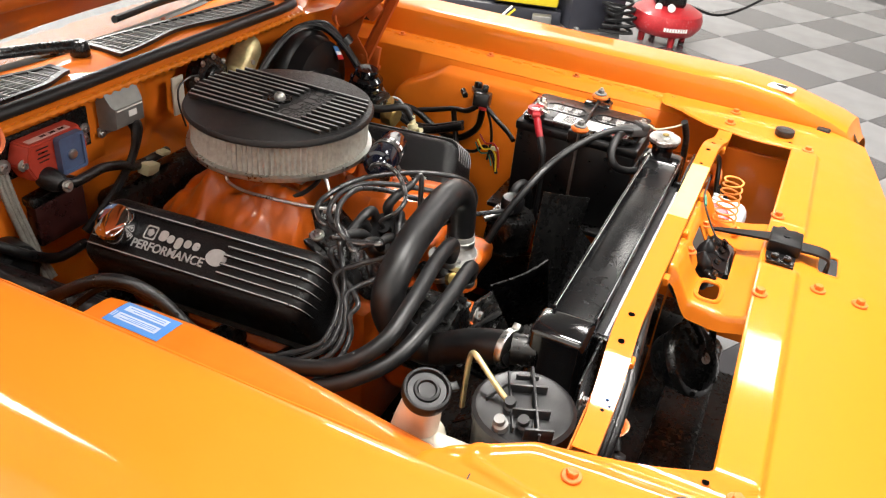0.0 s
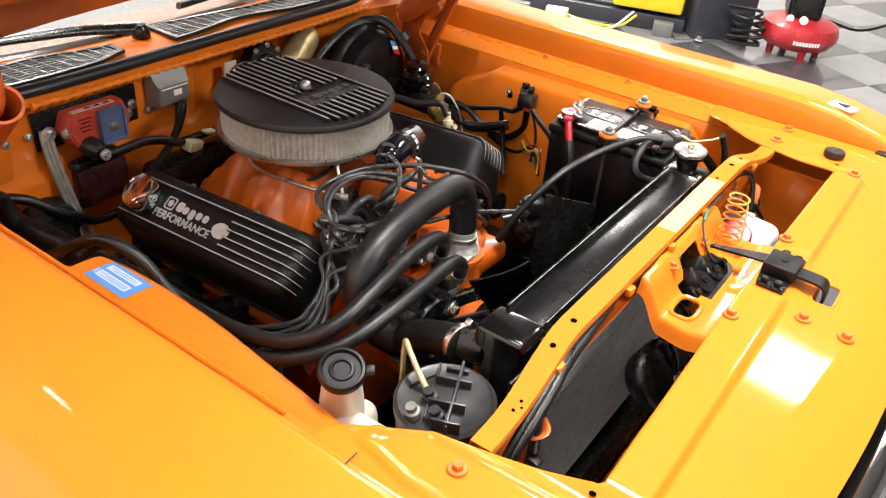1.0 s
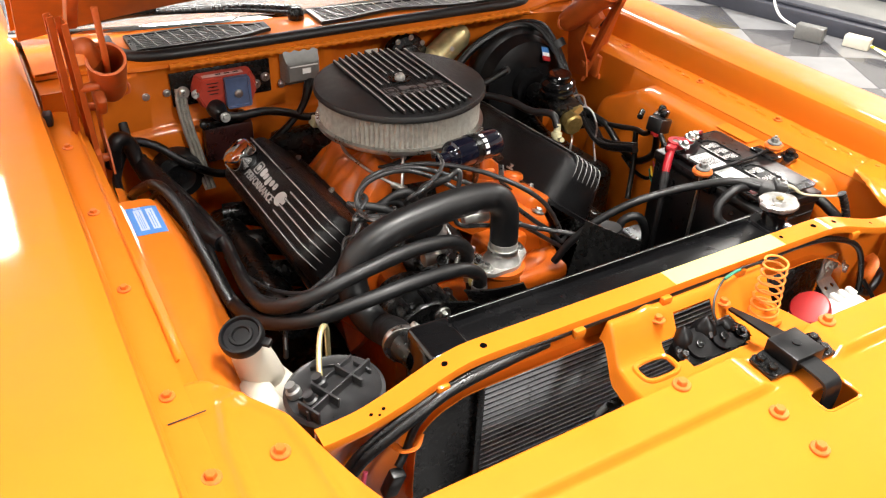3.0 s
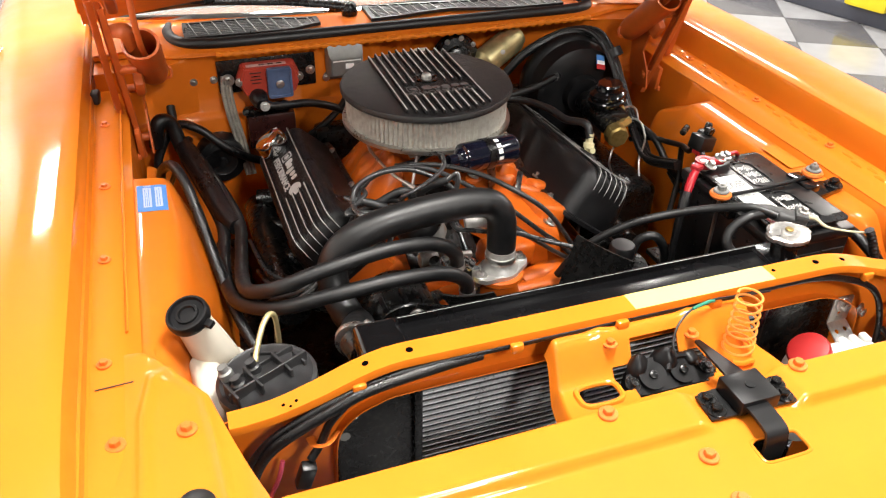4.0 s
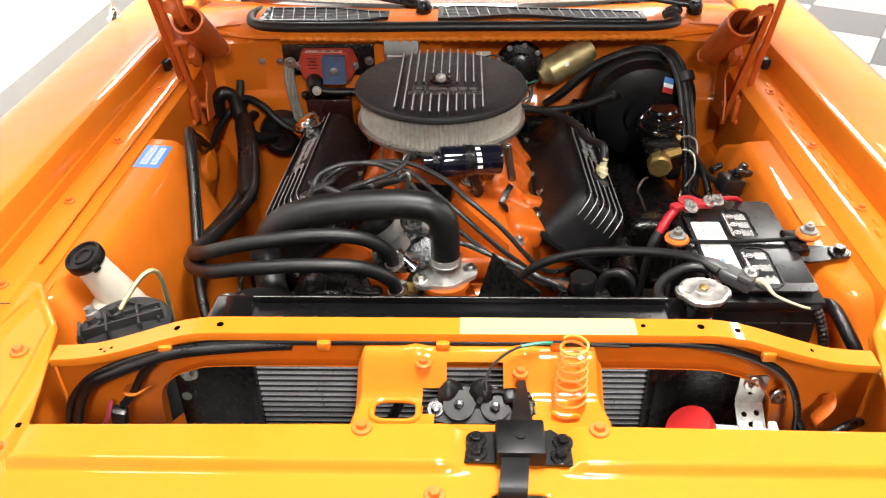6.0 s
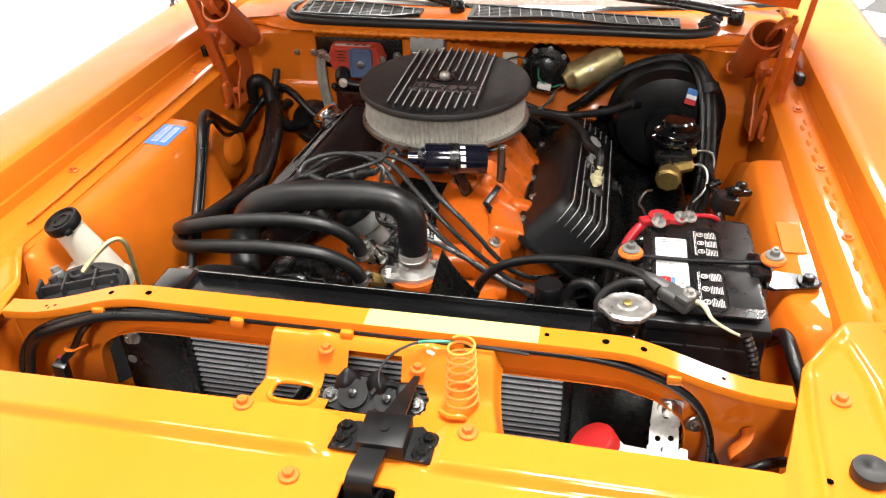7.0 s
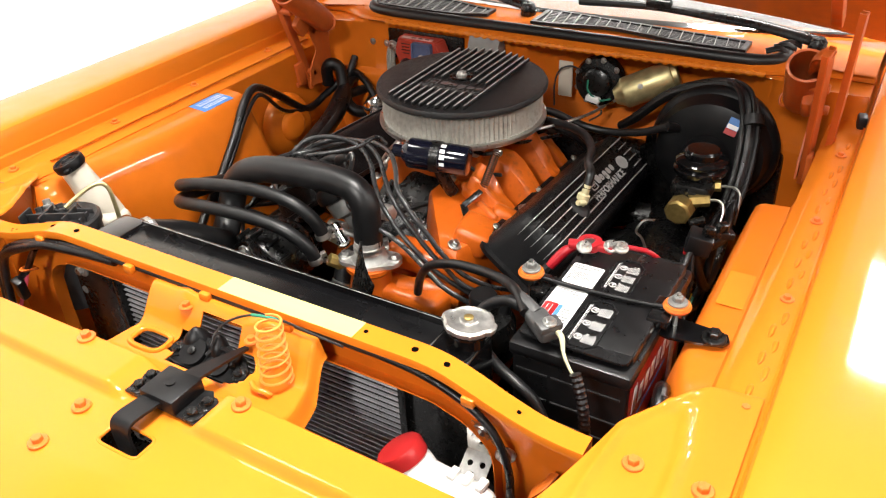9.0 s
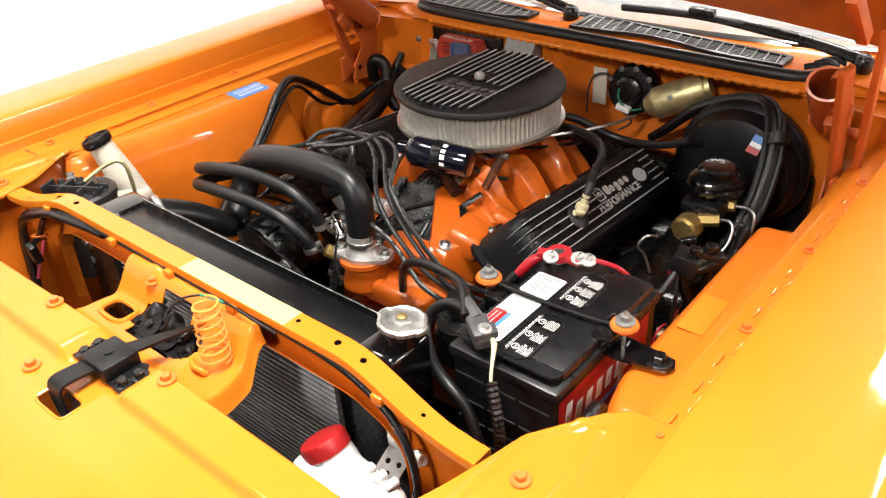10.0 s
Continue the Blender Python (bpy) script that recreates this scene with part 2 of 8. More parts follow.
def add_tube(bm, pts, r, seg=10, cuts=6, ribs=0.0, flat=1.0, dash=None):
    """A round tube along a smooth line. r: one radius or one for each point given. ribs: depth of convolutions."""
    line = glide(pts, cuts) if cuts > 1 else [Vector(q) for q in pts]
    n = len(line)
    if isinstance(r, (int, float)):
        rs = [r] * n
    else:
        rs = [float(v) for v in np.interp(np.linspace(0, len(r) - 1, n), range(len(r)), r)]
    if ribs:
        total = [0.0]
        for a, b in zip(line, line[1:]):
            total.append(total[-1] + (b - a).length)
        want = int(total[-1] / 0.0035)
        xs = np.linspace(0, total[-1], want)
        line = [Vector([float(np.interp(x, total, [q[i] for q in line])) for i in range(3)]) for x in xs]
        rs = [float(np.interp(x, total, rs)) * (1 - ribs * (k % 2)) for k, x in enumerate(xs)]
        n = len(line)
    t0 = (line[1] - line[0]).normalized()
    side = t0.orthogonal().normalized()
    rings = []
    for k in range(n):
        t = (line[min(k + 1, n - 1)] - line[max(k - 1, 0)]).normalized()
        side = (side - side.dot(t) * t).normalized()
        up = t.cross(side)
        rings.append([bm.verts.new(line[k] + rs[k] * (math.cos(a) * side + flat * math.sin(a) * up)) for a in (2 * math.pi * j / seg for j in range(seg))])
    for k, (a, b) in enumerate(zip(rings, rings[1:])):
        for j in range(seg):
            f = bm.faces.new((a[j], a[(j + 1) % seg], b[(j + 1) % seg], b[j]))
            if dash and k % dash < 0.45 * dash and j == 1:
                f.material_index = 1
    bm.faces.new(rings[0])
    bm.faces.new(rings[-1])


def add_plate(bm, outline, m, thick, holes=()):
    """A flat plate with holes: outline in the plane of the pose m, thickened along its z."""
    made = []
    for loop in (outline, *holes):
        vs = [bm.verts.new(m @ Vector((x, y, 0))) for x, y in loop]
        made += [bm.edges.new((a, b)) for a, b in zip(vs, vs[1:] + vs[:1])]
    n = m.to_3x3() @ Vector((0, 0, 1))
    f = [g for g in bmesh.ops.triangle_fill(bm, edges=made, use_beauty=True, normal=n)["geom"] if isinstance(g, bmesh.types.BMFace)]
    up = bmesh.ops.extrude_face_region(bm, geom=f)["geom"]
    bmesh.ops.translate(bm, verts=[v for v in up if isinstance(v, bmesh.types.BMVert)], vec=n * thick)


def add_sheet(bm, fn, us, vs, thick=0.0, cut=None):
    """A sheet of fn(u, v) over the given values, thickened below. cut(x, y, z): where it is open."""
    grid = [[bm.verts.new(fn(u, v)) for v in vs] for u in us]
    fs = []
    for i in range(len(us) - 1):
        for j in range(len(vs) - 1):
            q = (grid[i][j], grid[i + 1][j], grid[i + 1][j + 1], grid[i][j + 1])
            c = sum((w.co for w in q), Vector()) / 4
            if not (cut and cut(*c)):
                fs.append(bm.faces.new(q))
    loose = [w for row in grid for w in row if not w.link_faces]
    bmesh.ops.delete(bm, geom=loose, context="VERTS")
    if thick:
        bmesh.ops.recalc_face_normals(bm, faces=fs)
        bmesh.ops.solidify(bm, geom=fs, thickness=thick)


def loop_round(x0, y0, x1, y1, r, n=5):
    out = []
    for cx, cy, a0 in ((x1 - r, y1 - r, 0), (x0 + r, y1 - r, 90), (x0 + r, y0 + r, 180), (x1 - r, y0 + r, 270)):
        for k in range(n):
            a = radians(a0 + 90 * k / (n - 1))
            out.append((cx + r * math.cos(a), cy + r * math.sin(a)))
    return out


def ring(cx, cy, r, n=24, sy=1.0):
    return [(cx + r * math.cos(2 * math.pi * k / n), cy + sy * r * math.sin(2 * math.pi * k / n)) for k in range(n)]


def ramp(x, xs, ys):
    return float(np.interp(x, xs, ys))


def smooth(x, a, b):
    t = min(max((x - a) / (b - a), 0), 1)
    return t * t * (3 - 2 * t)


BASE = {}


def thing(name, at, label, category, group="", kind=""):
    ob = new(name)
    ob.empty_display_size = 0.05
    ob.location = at
    BASE[ob.name] = Vector(at)
    return tagged(ob, label, category, group, kind)


def part(name, bm, mat, parent=None, label="", flat=False, sharp=38, second=None):
    """Links a bmesh, given in world metres, as one mesh under a thing or a part."""
    base = BASE[parent.name] if parent else Vector((0, 0, 0))
    bmesh.ops.recalc_face_normals(bm, faces=bm.faces)
    if not flat:
        for f in bm.faces:
            f.smooth = True
        for e in bm.edges:
            if len(e.link_faces) == 2 and e.calc_face_angle(0) > radians(sharp):
                e.smooth = False
    bmesh.ops.translate(bm, verts=bm.verts, vec=-base)
    me = bpy.data.meshes.new(name)
    bm.to_mesh(me)
    bm.free()
    me.materials.append(mat)
    if second:
        me.materials.append(second)
    ob = new(name, me)
    if parent:
        ob.parent = parent
    BASE[ob.name] = base
    if label:
        ob["label"] = label
    return ob


def place(name, mesh_from, parent, at, rot=(0, 0, 0), scale=1.0):
    """Another object on the mesh of a piece that was built round the origin."""
    ob = new(name, mesh_from)
    ob.parent = parent
    base = BASE[parent.name] if parent else Vector((0, 0, 0))
    m = pose(*at, *rot)
    m.translation -= base
    ob.matrix_basis = m @ Matrix.Scale(scale, 4)
    BASE[ob.name] = base
    return ob


def mesh_of(name, bm, mat, sharp=38):
    bmesh.ops.recalc_face_normals(bm, faces=bm.faces)
    for f in bm.faces:
        f.smooth = True
    for e in bm.edges:
        if len(e.link_faces) == 2 and e.calc_face_angle(0) > radians(sharp):
            e.smooth = False
    me = bpy.data.meshes.new(name)
    bm.to_mesh(me)
    bm.free()
    me.materials.append(mat)
    return me


def words(name, text, size, m, mat, parent, squeeze=1.0, bold=0.0, label=""):
    """Raised lettering in the built-in font, centred on the pose m."""
    cu = bpy.data.curves.new(name, "FONT")
    cu.body, cu.size, cu.extrude, cu.align_x, cu.align_y, cu.offset = text, size, 0.0006, "CENTER", "CENTER", bold
    tmp = new(name, cu)
    bpy.context.view_layer.update()
    me = bpy.data.meshes.new_from_object(tmp)
    bpy.data.objects.remove(tmp)
    base = BASE[parent.name]
    me.transform(Matrix.Translation(-base) @ m @ Matrix.Diagonal((squeeze, 1, 1, 1)))
    me.materials.clear()
    me.materials.append(mat)
    ob = new(name, me)
    ob.parent = parent
    BASE[ob.name] = base
    if label:
        ob["label"] = label
    return ob


def hex_bolt(r, h, mat, name="bolt", washer=True):
    bm = bmesh.new()
    if washer:
        add_lathe(bm, [(r * 1.75, 0), (r * 1.75, h * 0.18), (r * 1.6, h * 0.3), (r * 0.9, h * 0.3)], seg=18)
    add_lathe(bm, [(r, h * 0.2), (r, h * 0.88), (r * 0.86, h), (0, h)], seg=6)
    return mesh_of(name, bm, mat, 30)


BOLT = hex_bolt(0.0070, 0.0095, BOLTORANGE)
BLACKBOLT = hex_bolt(0.0075, 0.010, SATINBLACK)
ZINCBOLT = hex_bolt(0.007, 0.010, ZINC)
SMALLBOLT = hex_bolt(0.005, 0.007, ZINC)
DULLBOLT = hex_bolt(0.007, 0.010, GREYBOX)

# ---- room ----
def wall(name, c, s, mat):
    bm = bmesh.new()
    add_box(bm, c, s)
    return tagged(part(name, bm, mat, flat=True), kind="structure")


wall("floor", (2.4, 1.0, -0.056), (9.5, 13.4, 0.1), SCREED)
wall("wall_west", (-2.36, 1.0, 1.85), (0.2, 13.8, 3.9), WALLPAINT)
wall("wall_east", (7.2, 1.0, 1.85), (0.2, 13.8, 3.9), WALLPAINT)
wall("wall_north", (2.42, 7.8, 1.85), (9.34, 0.2, 3.9), WALLPAINT)
# unseen south wall and ceiling, kept dark to cut bounced light
wall("wall_south", (2.42, -5.8, 1.85), (9.34, 0.2, 3.9), DIMWALL)
wall("ceiling", (2.42, 1.0, CEILING + 0.06), (9.34, 13.4, 0.1), CEILPAINT)
wall("baseboard", (-2.252, 1.0, 0.054), (0.016, 13.2, 0.107), BASEGREY)

# ---- car: panels ----
car = thing("car", (0, 0.6, 0), "bright orange muscle car with raised bonnet on chequered floor", "car")


FENDER = [(0.640, 0.8995), (0.648, 0.9045), (0.656, 0.9105), (0.664, 0.9145), (0.674, 0.9165), (0.690, 0.917), (0.7010, 0.9172), (0.7045, 0.9195), (0.7058, 0.938), (0.7088, 0.9415), (0.7112, 0.976), (0.7145, 0.9845), (0.723, 0.9885), (0.745, 0.990), (0.790, 0.9875),
          (0.840, 0.9835), (0.866, 0.981), (0.888, 0.975), (0.907, 0.966), (0.924, 0.955), (0.944, 0.935), (0.958, 0.900), (0.966, 0.830), (0.970, 0.720), (0.962, 0.620)]
# the driver's wing sits a little lower
SINK = {-1: 0.0, 1: 0.011}


def fender(side):
    bm = bmesh.new()
    ys = [-0.31, -0.30, -0.28, -0.24, -0.18, -0.10, 0.0, 0.1, 0.25, 0.4, 0.6, 0.8, 1.0, 1.2, 1.4, 1.6, 1.75]

    def fn(u, y):
        i = int(u)
        x, z = FENDER[i]
        if side > 0 and x > 0.7085:
            z -= 0.006
        nose = smooth(-y, 0.0, 0.34)
        z -= SINK[side] + 0.050 * nose * (1 if x > 0.708 else 0.5) + (0.05 * smooth(-y, 0.27, 0.312))
        x -= (x - 0.64) * 0.10 * smooth(-y, 0.05, 0.36)
        if y > 1.0 and x < 0.70:
            x += 0.01 * smooth(y, 1.0, 1.3)
        return Vector((side * x, y + (0.05 * (1 - ((x - 0.64) / 0.3) ** 2) * smooth(-y, 0.1, 0.3) - 0.02 * smooth(-y, 0.1, 0.3)), z))

    add_sheet(bm, fn, range(len(FENDER)), ys, 0.0014)
    f = part("fender", bm, ORANGE, car, "glossy orange front wing", sharp=30)
    for y in (0.138, 0.383, 0.617, 0.878):
        place("bolt", BOLT, f, (side * 0.684, y, 0.9180 - SINK[side]), (0, 0, random.uniform(0, 60)), 0.8)
    return f


fender_p, fender_d = fender(-1), fender(1)


# front header panel with the corner shelves
def rear_edge(x):
    return ramp(abs(x), (0.0, 0.508, 0.514, 0.528, 0.545, 0.562, 0.630, 0.640, 0.66, 0.70), (-0.138, -0.146, -0.140, -0.090, -0.024, 0.046, 0.150, 0.157, 0.16, 0.165))


def front_edge(x):
    return -0.378 + 0.16 * x * x


# pressed beads of the corner shelves: one along the edge, one round the outer flat
EDGE_BEAD = [(0.622, 0.128), (0.5690, 0.047), (0.5610, -0.033), (0.5530, -0.175)]
OUTER_BEAD = [(0.606, 0.100), (0.626, 0.100), (0.640, 0.030), (0.643, -0.085), (0.650, -0.19)]


def off_line(x, y, line):
    """How far a point lies from a broken line."""
    best = 9.0
    for (ax, ay), (bx, by) in zip(line, line[1:]):
        t = ((x - ax) * (bx - ax) + (y - ay) * (by - ay)) / ((bx - ax) ** 2 + (by - ay) ** 2)
        t = min(max(t, 0), 1)
        best = min(best, math.hypot(x - ax - t * (bx - ax), y - ay - t * (by - ay)))
    return best


def header_height(x, y):
    a = abs(x)
    z = 0.913 - 0.06 * max(0, -y - 0.20) - 0.45 * max(0, -y - 0.20 - 0.10 * (1 - a)) ** 1.35
    step = 0.013 * smooth(y, -0.207, -0.196) * (1 - smooth(a, 0.50, 0.54))
    gap = smooth(x, -0.004, 0.004) * (1 - smooth(x, 0.126, 0.134))
    z += step * (1 - gap)
    if a > 0.5 and y > -0.22:
        z += 0.0045 * math.exp(-(off_line(a, y, EDGE_BEAD) / 0.0065) ** 2) + 0.0040 * smooth(off_line(a, y, OUTER_BEAD), 0.012, 0.002)
    return z


bm = bmesh.new()
xs = sorted({round(v, 4) for v in [*np.linspace(-0.70, 0.70, 113), *np.linspace(0.03, 0.107, 23), *(s * v for s in (-1, 1) for v in (0.508, 0.511, *np.linspace(0.514, 0.664, 44)))]})
vs = sorted({*np.linspace(0, 1, 81), *np.linspace(0.46, 0.66, 33)})


def header_fn(x, v):
    y0, y1 = front_edge(x), rear_edge(x)
    y = y0 + (y1 - y0) * v
    z = header_height(x, y)
    if v > 0.999:
        z -= 0.003
    return Vector((x, y, z))


def in_hook_hole(x, y, z):
    return ((x - 0.0685) / 0.0335) ** 6 + ((y + 0.2455) / 0.0175) ** 6 < 1


add_sheet(bm, header_fn, xs, list(vs), 0.0015, in_hook_hole)
header = part("header_panel", bm, ORANGE, car, "glossy orange front header panel above the grille", sharp=50)
for x, y in ((-0.592, -0.006), (-0.672, -0.006), (0.598, -0.008), (0.674, -0.010), (-0.024, -0.234), (-0.024, -0.297), (-0.112, -0.150), (0.165, -0.150), (-0.535, -0.178), (0.545, -0.180)):
    place("bolt", BOLT, header, (x, y, header_height(x, y) + 0.001), (0, 0, random.uniform(0, 60)))
bm = bmesh.new()
add_lathe(bm, [(0.026, 0), (0.027, 0.004), (0.027, 0.013), (0.0255, 0.0165), (0.012, 0.0175), (0.007, 0.015), (0, 0.015)], seg=36)
STOP = mesh_of("bonnet_stop", bm, RUBBER, 50)
for x, y in ((-0.590, -0.130), (0.604, -0.125)):
    place("bonnet_stop", STOP, header, (x, y, header_height(x, y) + 0.002), (0, 0, 0), 0.78)["label"] = "round black rubber bonnet bump stop"


bm = bmesh.new()
add_tube(bm, [(0.0685 + 0.0335 * math.copysign(abs(math.cos(a)) ** 0.333, math.cos(a)), -0.2455 + 0.0175 * math.copysign(abs(math.sin(a)) ** 0.333, math.sin(a)), header_height(0.0685, -0.2455 + 0.0175 * math.sin(a)) - 0.0012) for a in np.linspace(0, 6.2832, 33)], 0.0026, 8, 2)
part("hole_flange", bm, ORANGE, header)

# nose below the header: grille, bumper
bm = bmesh.new()
add_sheet(bm, lambda x, v: Vector((x, front_edge(x) + 0.004 + 0.03 * v, header_height(x, front_edge(x)) - 0.006 - 0.26 * v)), list(np.linspace(-0.86, 0.86, 41)), (0, 0.2, 0.6, 1), 0.004)
part("grille_surround", bm, GLOSSBLACK, car)
bm = bmesh.new()
add_tube(bm, [(x, front_edge(x) - 0.018, 0.815 - 0.02 * abs(x)) for x in np.linspace(-0.84, 0.84, 13)], 0.026, 14, 4)
part("grille_trim", bm, CHROME, car, "chrome trim bar along the nose")

# upper tie bar
BARX = list(np.linspace(-0.545, 0.545, 61))


def bar_y(x):
    return 0.004 - 0.010 * smooth(abs(x), 0.30, 0.50)


def bar_z(x):
    return 0.955 - 0.035 * smooth(abs(x), 0.33, 0.50) - 0.007 * smooth(abs(x), 0.45, 0.545)


def bar_w(x):
    return 0.0175 - 0.002 * smooth(abs(x), 0.40, 0.50)


bm = bmesh.new()
SECT = [(1.0, -0.016), (1.0, -0.0022), (0.955, 0), (0.5, 0), (-0.5, 0), (-0.955, 0), (-1.0, -0.0022), (-1.0, -0.012)]
add_sheet(bm, lambda x, k: Vector((x, bar_y(x) + SECT[k][0] * bar_w(x), bar_z(x) + SECT[k][1])), BARX, range(len(SECT)), 0.0018)
bar = part("tie_bar", bm, ORANGE, car, "orange upper radiator tie bar", sharp=24)
bm = bmesh.new()
add_sheet(bm, lambda x, k: Vector((x, bar_y(x) + k * bar_w(x), bar_z(x) + 0.0006)), list(np.linspace(0.002, 0.230, 12)), (-0.94, -0.5, 0.5, 0.94), 0.0003)
part("label_strip", bm, CREAM, bar, "cream paper label stuck on the bar")
HOLE = bmesh.new()
add_lathe(HOLE, [(0.0048, 0), (0.0048, 0.0004), (0, 0.0004)], seg=14)
HOLE = mesh_of("hole", HOLE, HOLEBLACK)
for x, o, r in ((-0.314, 0, 1), (-0.372, 0.001, 0.9), (-0.462, -0.004, 0.5), (-0.478, -0.002, 0.5), (-0.470, -0.009, 0.4), (0.240, 0.002, 0.7), (0.314, 0.001, 1), (0.361, 0, 0.9), (0.46, 0, 0.6)):
    slope = math.degrees(math.atan((bar_z(x + 0.005) - bar_z(x - 0.005)) / 0.01))
    place("hole", HOLE, bar, (x, bar_y(x) + o, bar_z(x) + 0.0004), (0, -slope, 0), r)

# yoke: the wall that holds the radiator, with its opening
bm = bmesh.new()
out = [(-0.56, 0.25), (0.56, 0.25), (0.56, 0.890), (0.50, 0.900), (0.42, 0.912), (0.33, 0.938), (-0.33, 0.938), (-0.42, 0.912), (-0.50, 0.900), (-0.56, 0.890)]
hole = [(-0.39, 0.30), (0.40, 0.30), (0.43, 0.76), (0.425, 0.83), (0.40, 0.862), (0.36, 0.880), (0.30, 0.888), (-0.30, 0.888), (-0.36, 0.880), (-0.395, 0.862), (-0.415, 0.83), (-0.42, 0.76)]
add_plate(bm, out, pose(0, 0.014, 0, 90), 0.002, [hole])
yoke = part("radiator_yoke", bm, SHADEDORANGE, car, "orange radiator support panel")
bm = bmesh.new()
rim = [(x, -0.004, z) for x, z in ((-0.42, 0.72), (-0.42, 0.76), (-0.415, 0.83), (-0.395, 0.862), (-0.36, 0.880), (-0.30, 0.888), (0.0, 0.889), (0.30, 0.888), (0.36, 0.880), (0.40, 0.862), (0.425, 0.83), (0.43, 0.76), (0.43, 0.70))]
line = glide(rim, 4)
add_sheet(bm, lambda i, k: line[i] + Vector((0, (0.016, 0.006, -0.004)[k], (0.000, 0.0, 0.006)[k])), range(len(line)), range(3), 0.0015)
part("opening_lip", bm, SHADEDORANGE, yoke)
for x in (-0.385, -0.175, -0.02, 0.128, 0.40):
    bm = bmesh.new()
    add_box(bm, (x, -0.018, bar_z(x) - 0.016), (0.018, 0.010, 0.014), bevel=0.003)
    part("harness_clip", bm, ORANGE, bar)

# centre latch support plate
def latch_z(x, y):
    z = 0.884 + 0.052 * smooth(y, -0.062, -0.018) + 0.010 * smooth(-y, 0.10, 0.15)
    z += 0.004 * (math.exp(-((abs(x + 0.055) - 0.0) / 0.012) ** 2) + math.exp(-((x - 0.085) / 0.012) ** 2)) * smooth(y, -0.06, -0.02)
    z -= 0.03 * smooth(max(-0.121 - x, x - 0.174), 0.0, 0.014)
    return z


def in_latch_hole(x, y, z):
    a = ((x + 0.080) / 0.027) ** 4 + ((y + 0.080) / 0.017) ** 4 < 1
    b = -0.046 < x < 0.098 and -0.102 < y < -0.048 and not (x < -0.030 and y < -0.084) and not (x > 0.076 and ((x - 0.076) / 0.024) ** 2 + ((y + 0.072) / 0.026) ** 2 > 1)
    c = -0.014 < x < 0.058 and -0.06 < y < -0.031
    return a or b or c


bm = bmesh.new()
add_sheet(bm, lambda x, y: Vector((x + (x - 0.005) * 0.10 * smooth(-y, 0.02, 0.12), y, latch_z(x, y))), list(np.linspace(-0.132, 0.187, 129)), list(np.linspace(-0.20, -0.014, 75)), 0.002, in_latch_hole)
latch_plate = part("latch_support", bm, ORANGE, car, "orange bonnet latch support plate with cut-outs", sharp=55)
bm = bmesh.new()
add_tube(bm, [(-0.080 + 0.030 * math.copysign(abs(math.cos(a)) ** 0.6, math.cos(a)), -0.080 + 0.019 * math.copysign(abs(math.sin(a)) ** 0.6, math.sin(a)), latch_z(-0.080, -0.080 + 0.019 * math.sin(a)) + 0.0005) for a in np.linspace(0, 6.2832, 25)], 0.0042, 8, 2)
part("rolled_edge", bm, ORANGE, latch_plate)
for x, y in ((-0.045, -0.034), (0.080, -0.040)):
    place("bolt", BOLT, latch_plate, (x, y, latch_z(x, y) + 0.002), (0, 0, 20), 0.85)


# inner wings
def inner_profile(side, y):
    """Section of the inner wing at y, from the lip down, as (x, z)."""
    front = smooth(y, 0.105, 0.135)
    rear = 1 - smooth(y, 0.66, 0.80)
    if side < 0:
        rear = 1 - smooth(y, 0.665, 0.715)
        shelf = front * rear
        top, deep = 0.898, 0.048
    else:
        rear = 1 - smooth(y, 0.83, 0.88)
        shelf = smooth(y, 0.12, 0.20) * rear
        top, deep = 0.873 - 0.5 * max(0.0, y - 0.695 - 0.02 * math.exp(-((y - 0.695) / 0.03) ** 2)), 0.034
    s = 0.03 + deep * shelf
    z1 = top * shelf + (0.70 if y > 0.45 else 0.80) * (1 - shelf)
    x1 = 0.645 - s + (0.022 * smooth(-y, -0.26, -0.16) if side > 0 else 0) * shelf
    if side < 0:
        x1 = ramp(y, (0.10, 0.16, 0.29, 0.39, 0.45, 0.53, 0.62, 0.69, 0.72), (0.625, 0.602, 0.587, 0.575, 0.570, 0.567, 0.570, 0.580, 0.600)) * shelf + (0.645 - s) * (1 - shelf)
    tower = (0.030 * math.exp(-((y - 0.60) / 0.10) ** 2) + 0.014 * math.exp(-((y - 0.44) / 0.05) ** 2)) if side < 0 else 0
    drop = SINK[side]
    if side < 0:
        soft = 0.010 * shelf
        return [(0.652, 0.905 - drop), (0.646, 0.901 - drop), (0.640, 0.897 - drop), (0.634, z1 + 0.0015), (0.624, z1 + 0.0010), (x1 + 0.012 + soft, z1 - 0.001), (x1 + 0.004 + 0.6 * soft, z1 - 0.004), (x1 - 0.003 + 0.2 * soft, z1 - 0.011 - 0.3 * soft),
                (x1 - 0.014, z1 - 0.05), (x1 - 0.032 - tower, min(z1 - 0.12, 0.74)), (x1 - 0.050 - 0.7 * tower, 0.60), (x1 - 0.058, 0.40), (x1 - 0.06, 0.20)]
    return [(0.652, 0.905 - drop), (0.646, 0.901 - drop), (0.640, 0.897 - drop), (0.634, z1 + 0.0015), (0.624, z1 + 0.0010), (x1 + 0.012, z1 - 0.001), (x1 + 0.004, z1 - 0.004), (x1 - 0.003, z1 - 0.011),
            (x1 - 0.014, z1 - 0.05), (x1 - 0.032 - tower, min(z1 - 0.12, 0.74)), (x1 - 0.050 - 0.7 * tower, 0.60), (x1 - 0.058, 0.40), (x1 - 0.06, 0.20)]


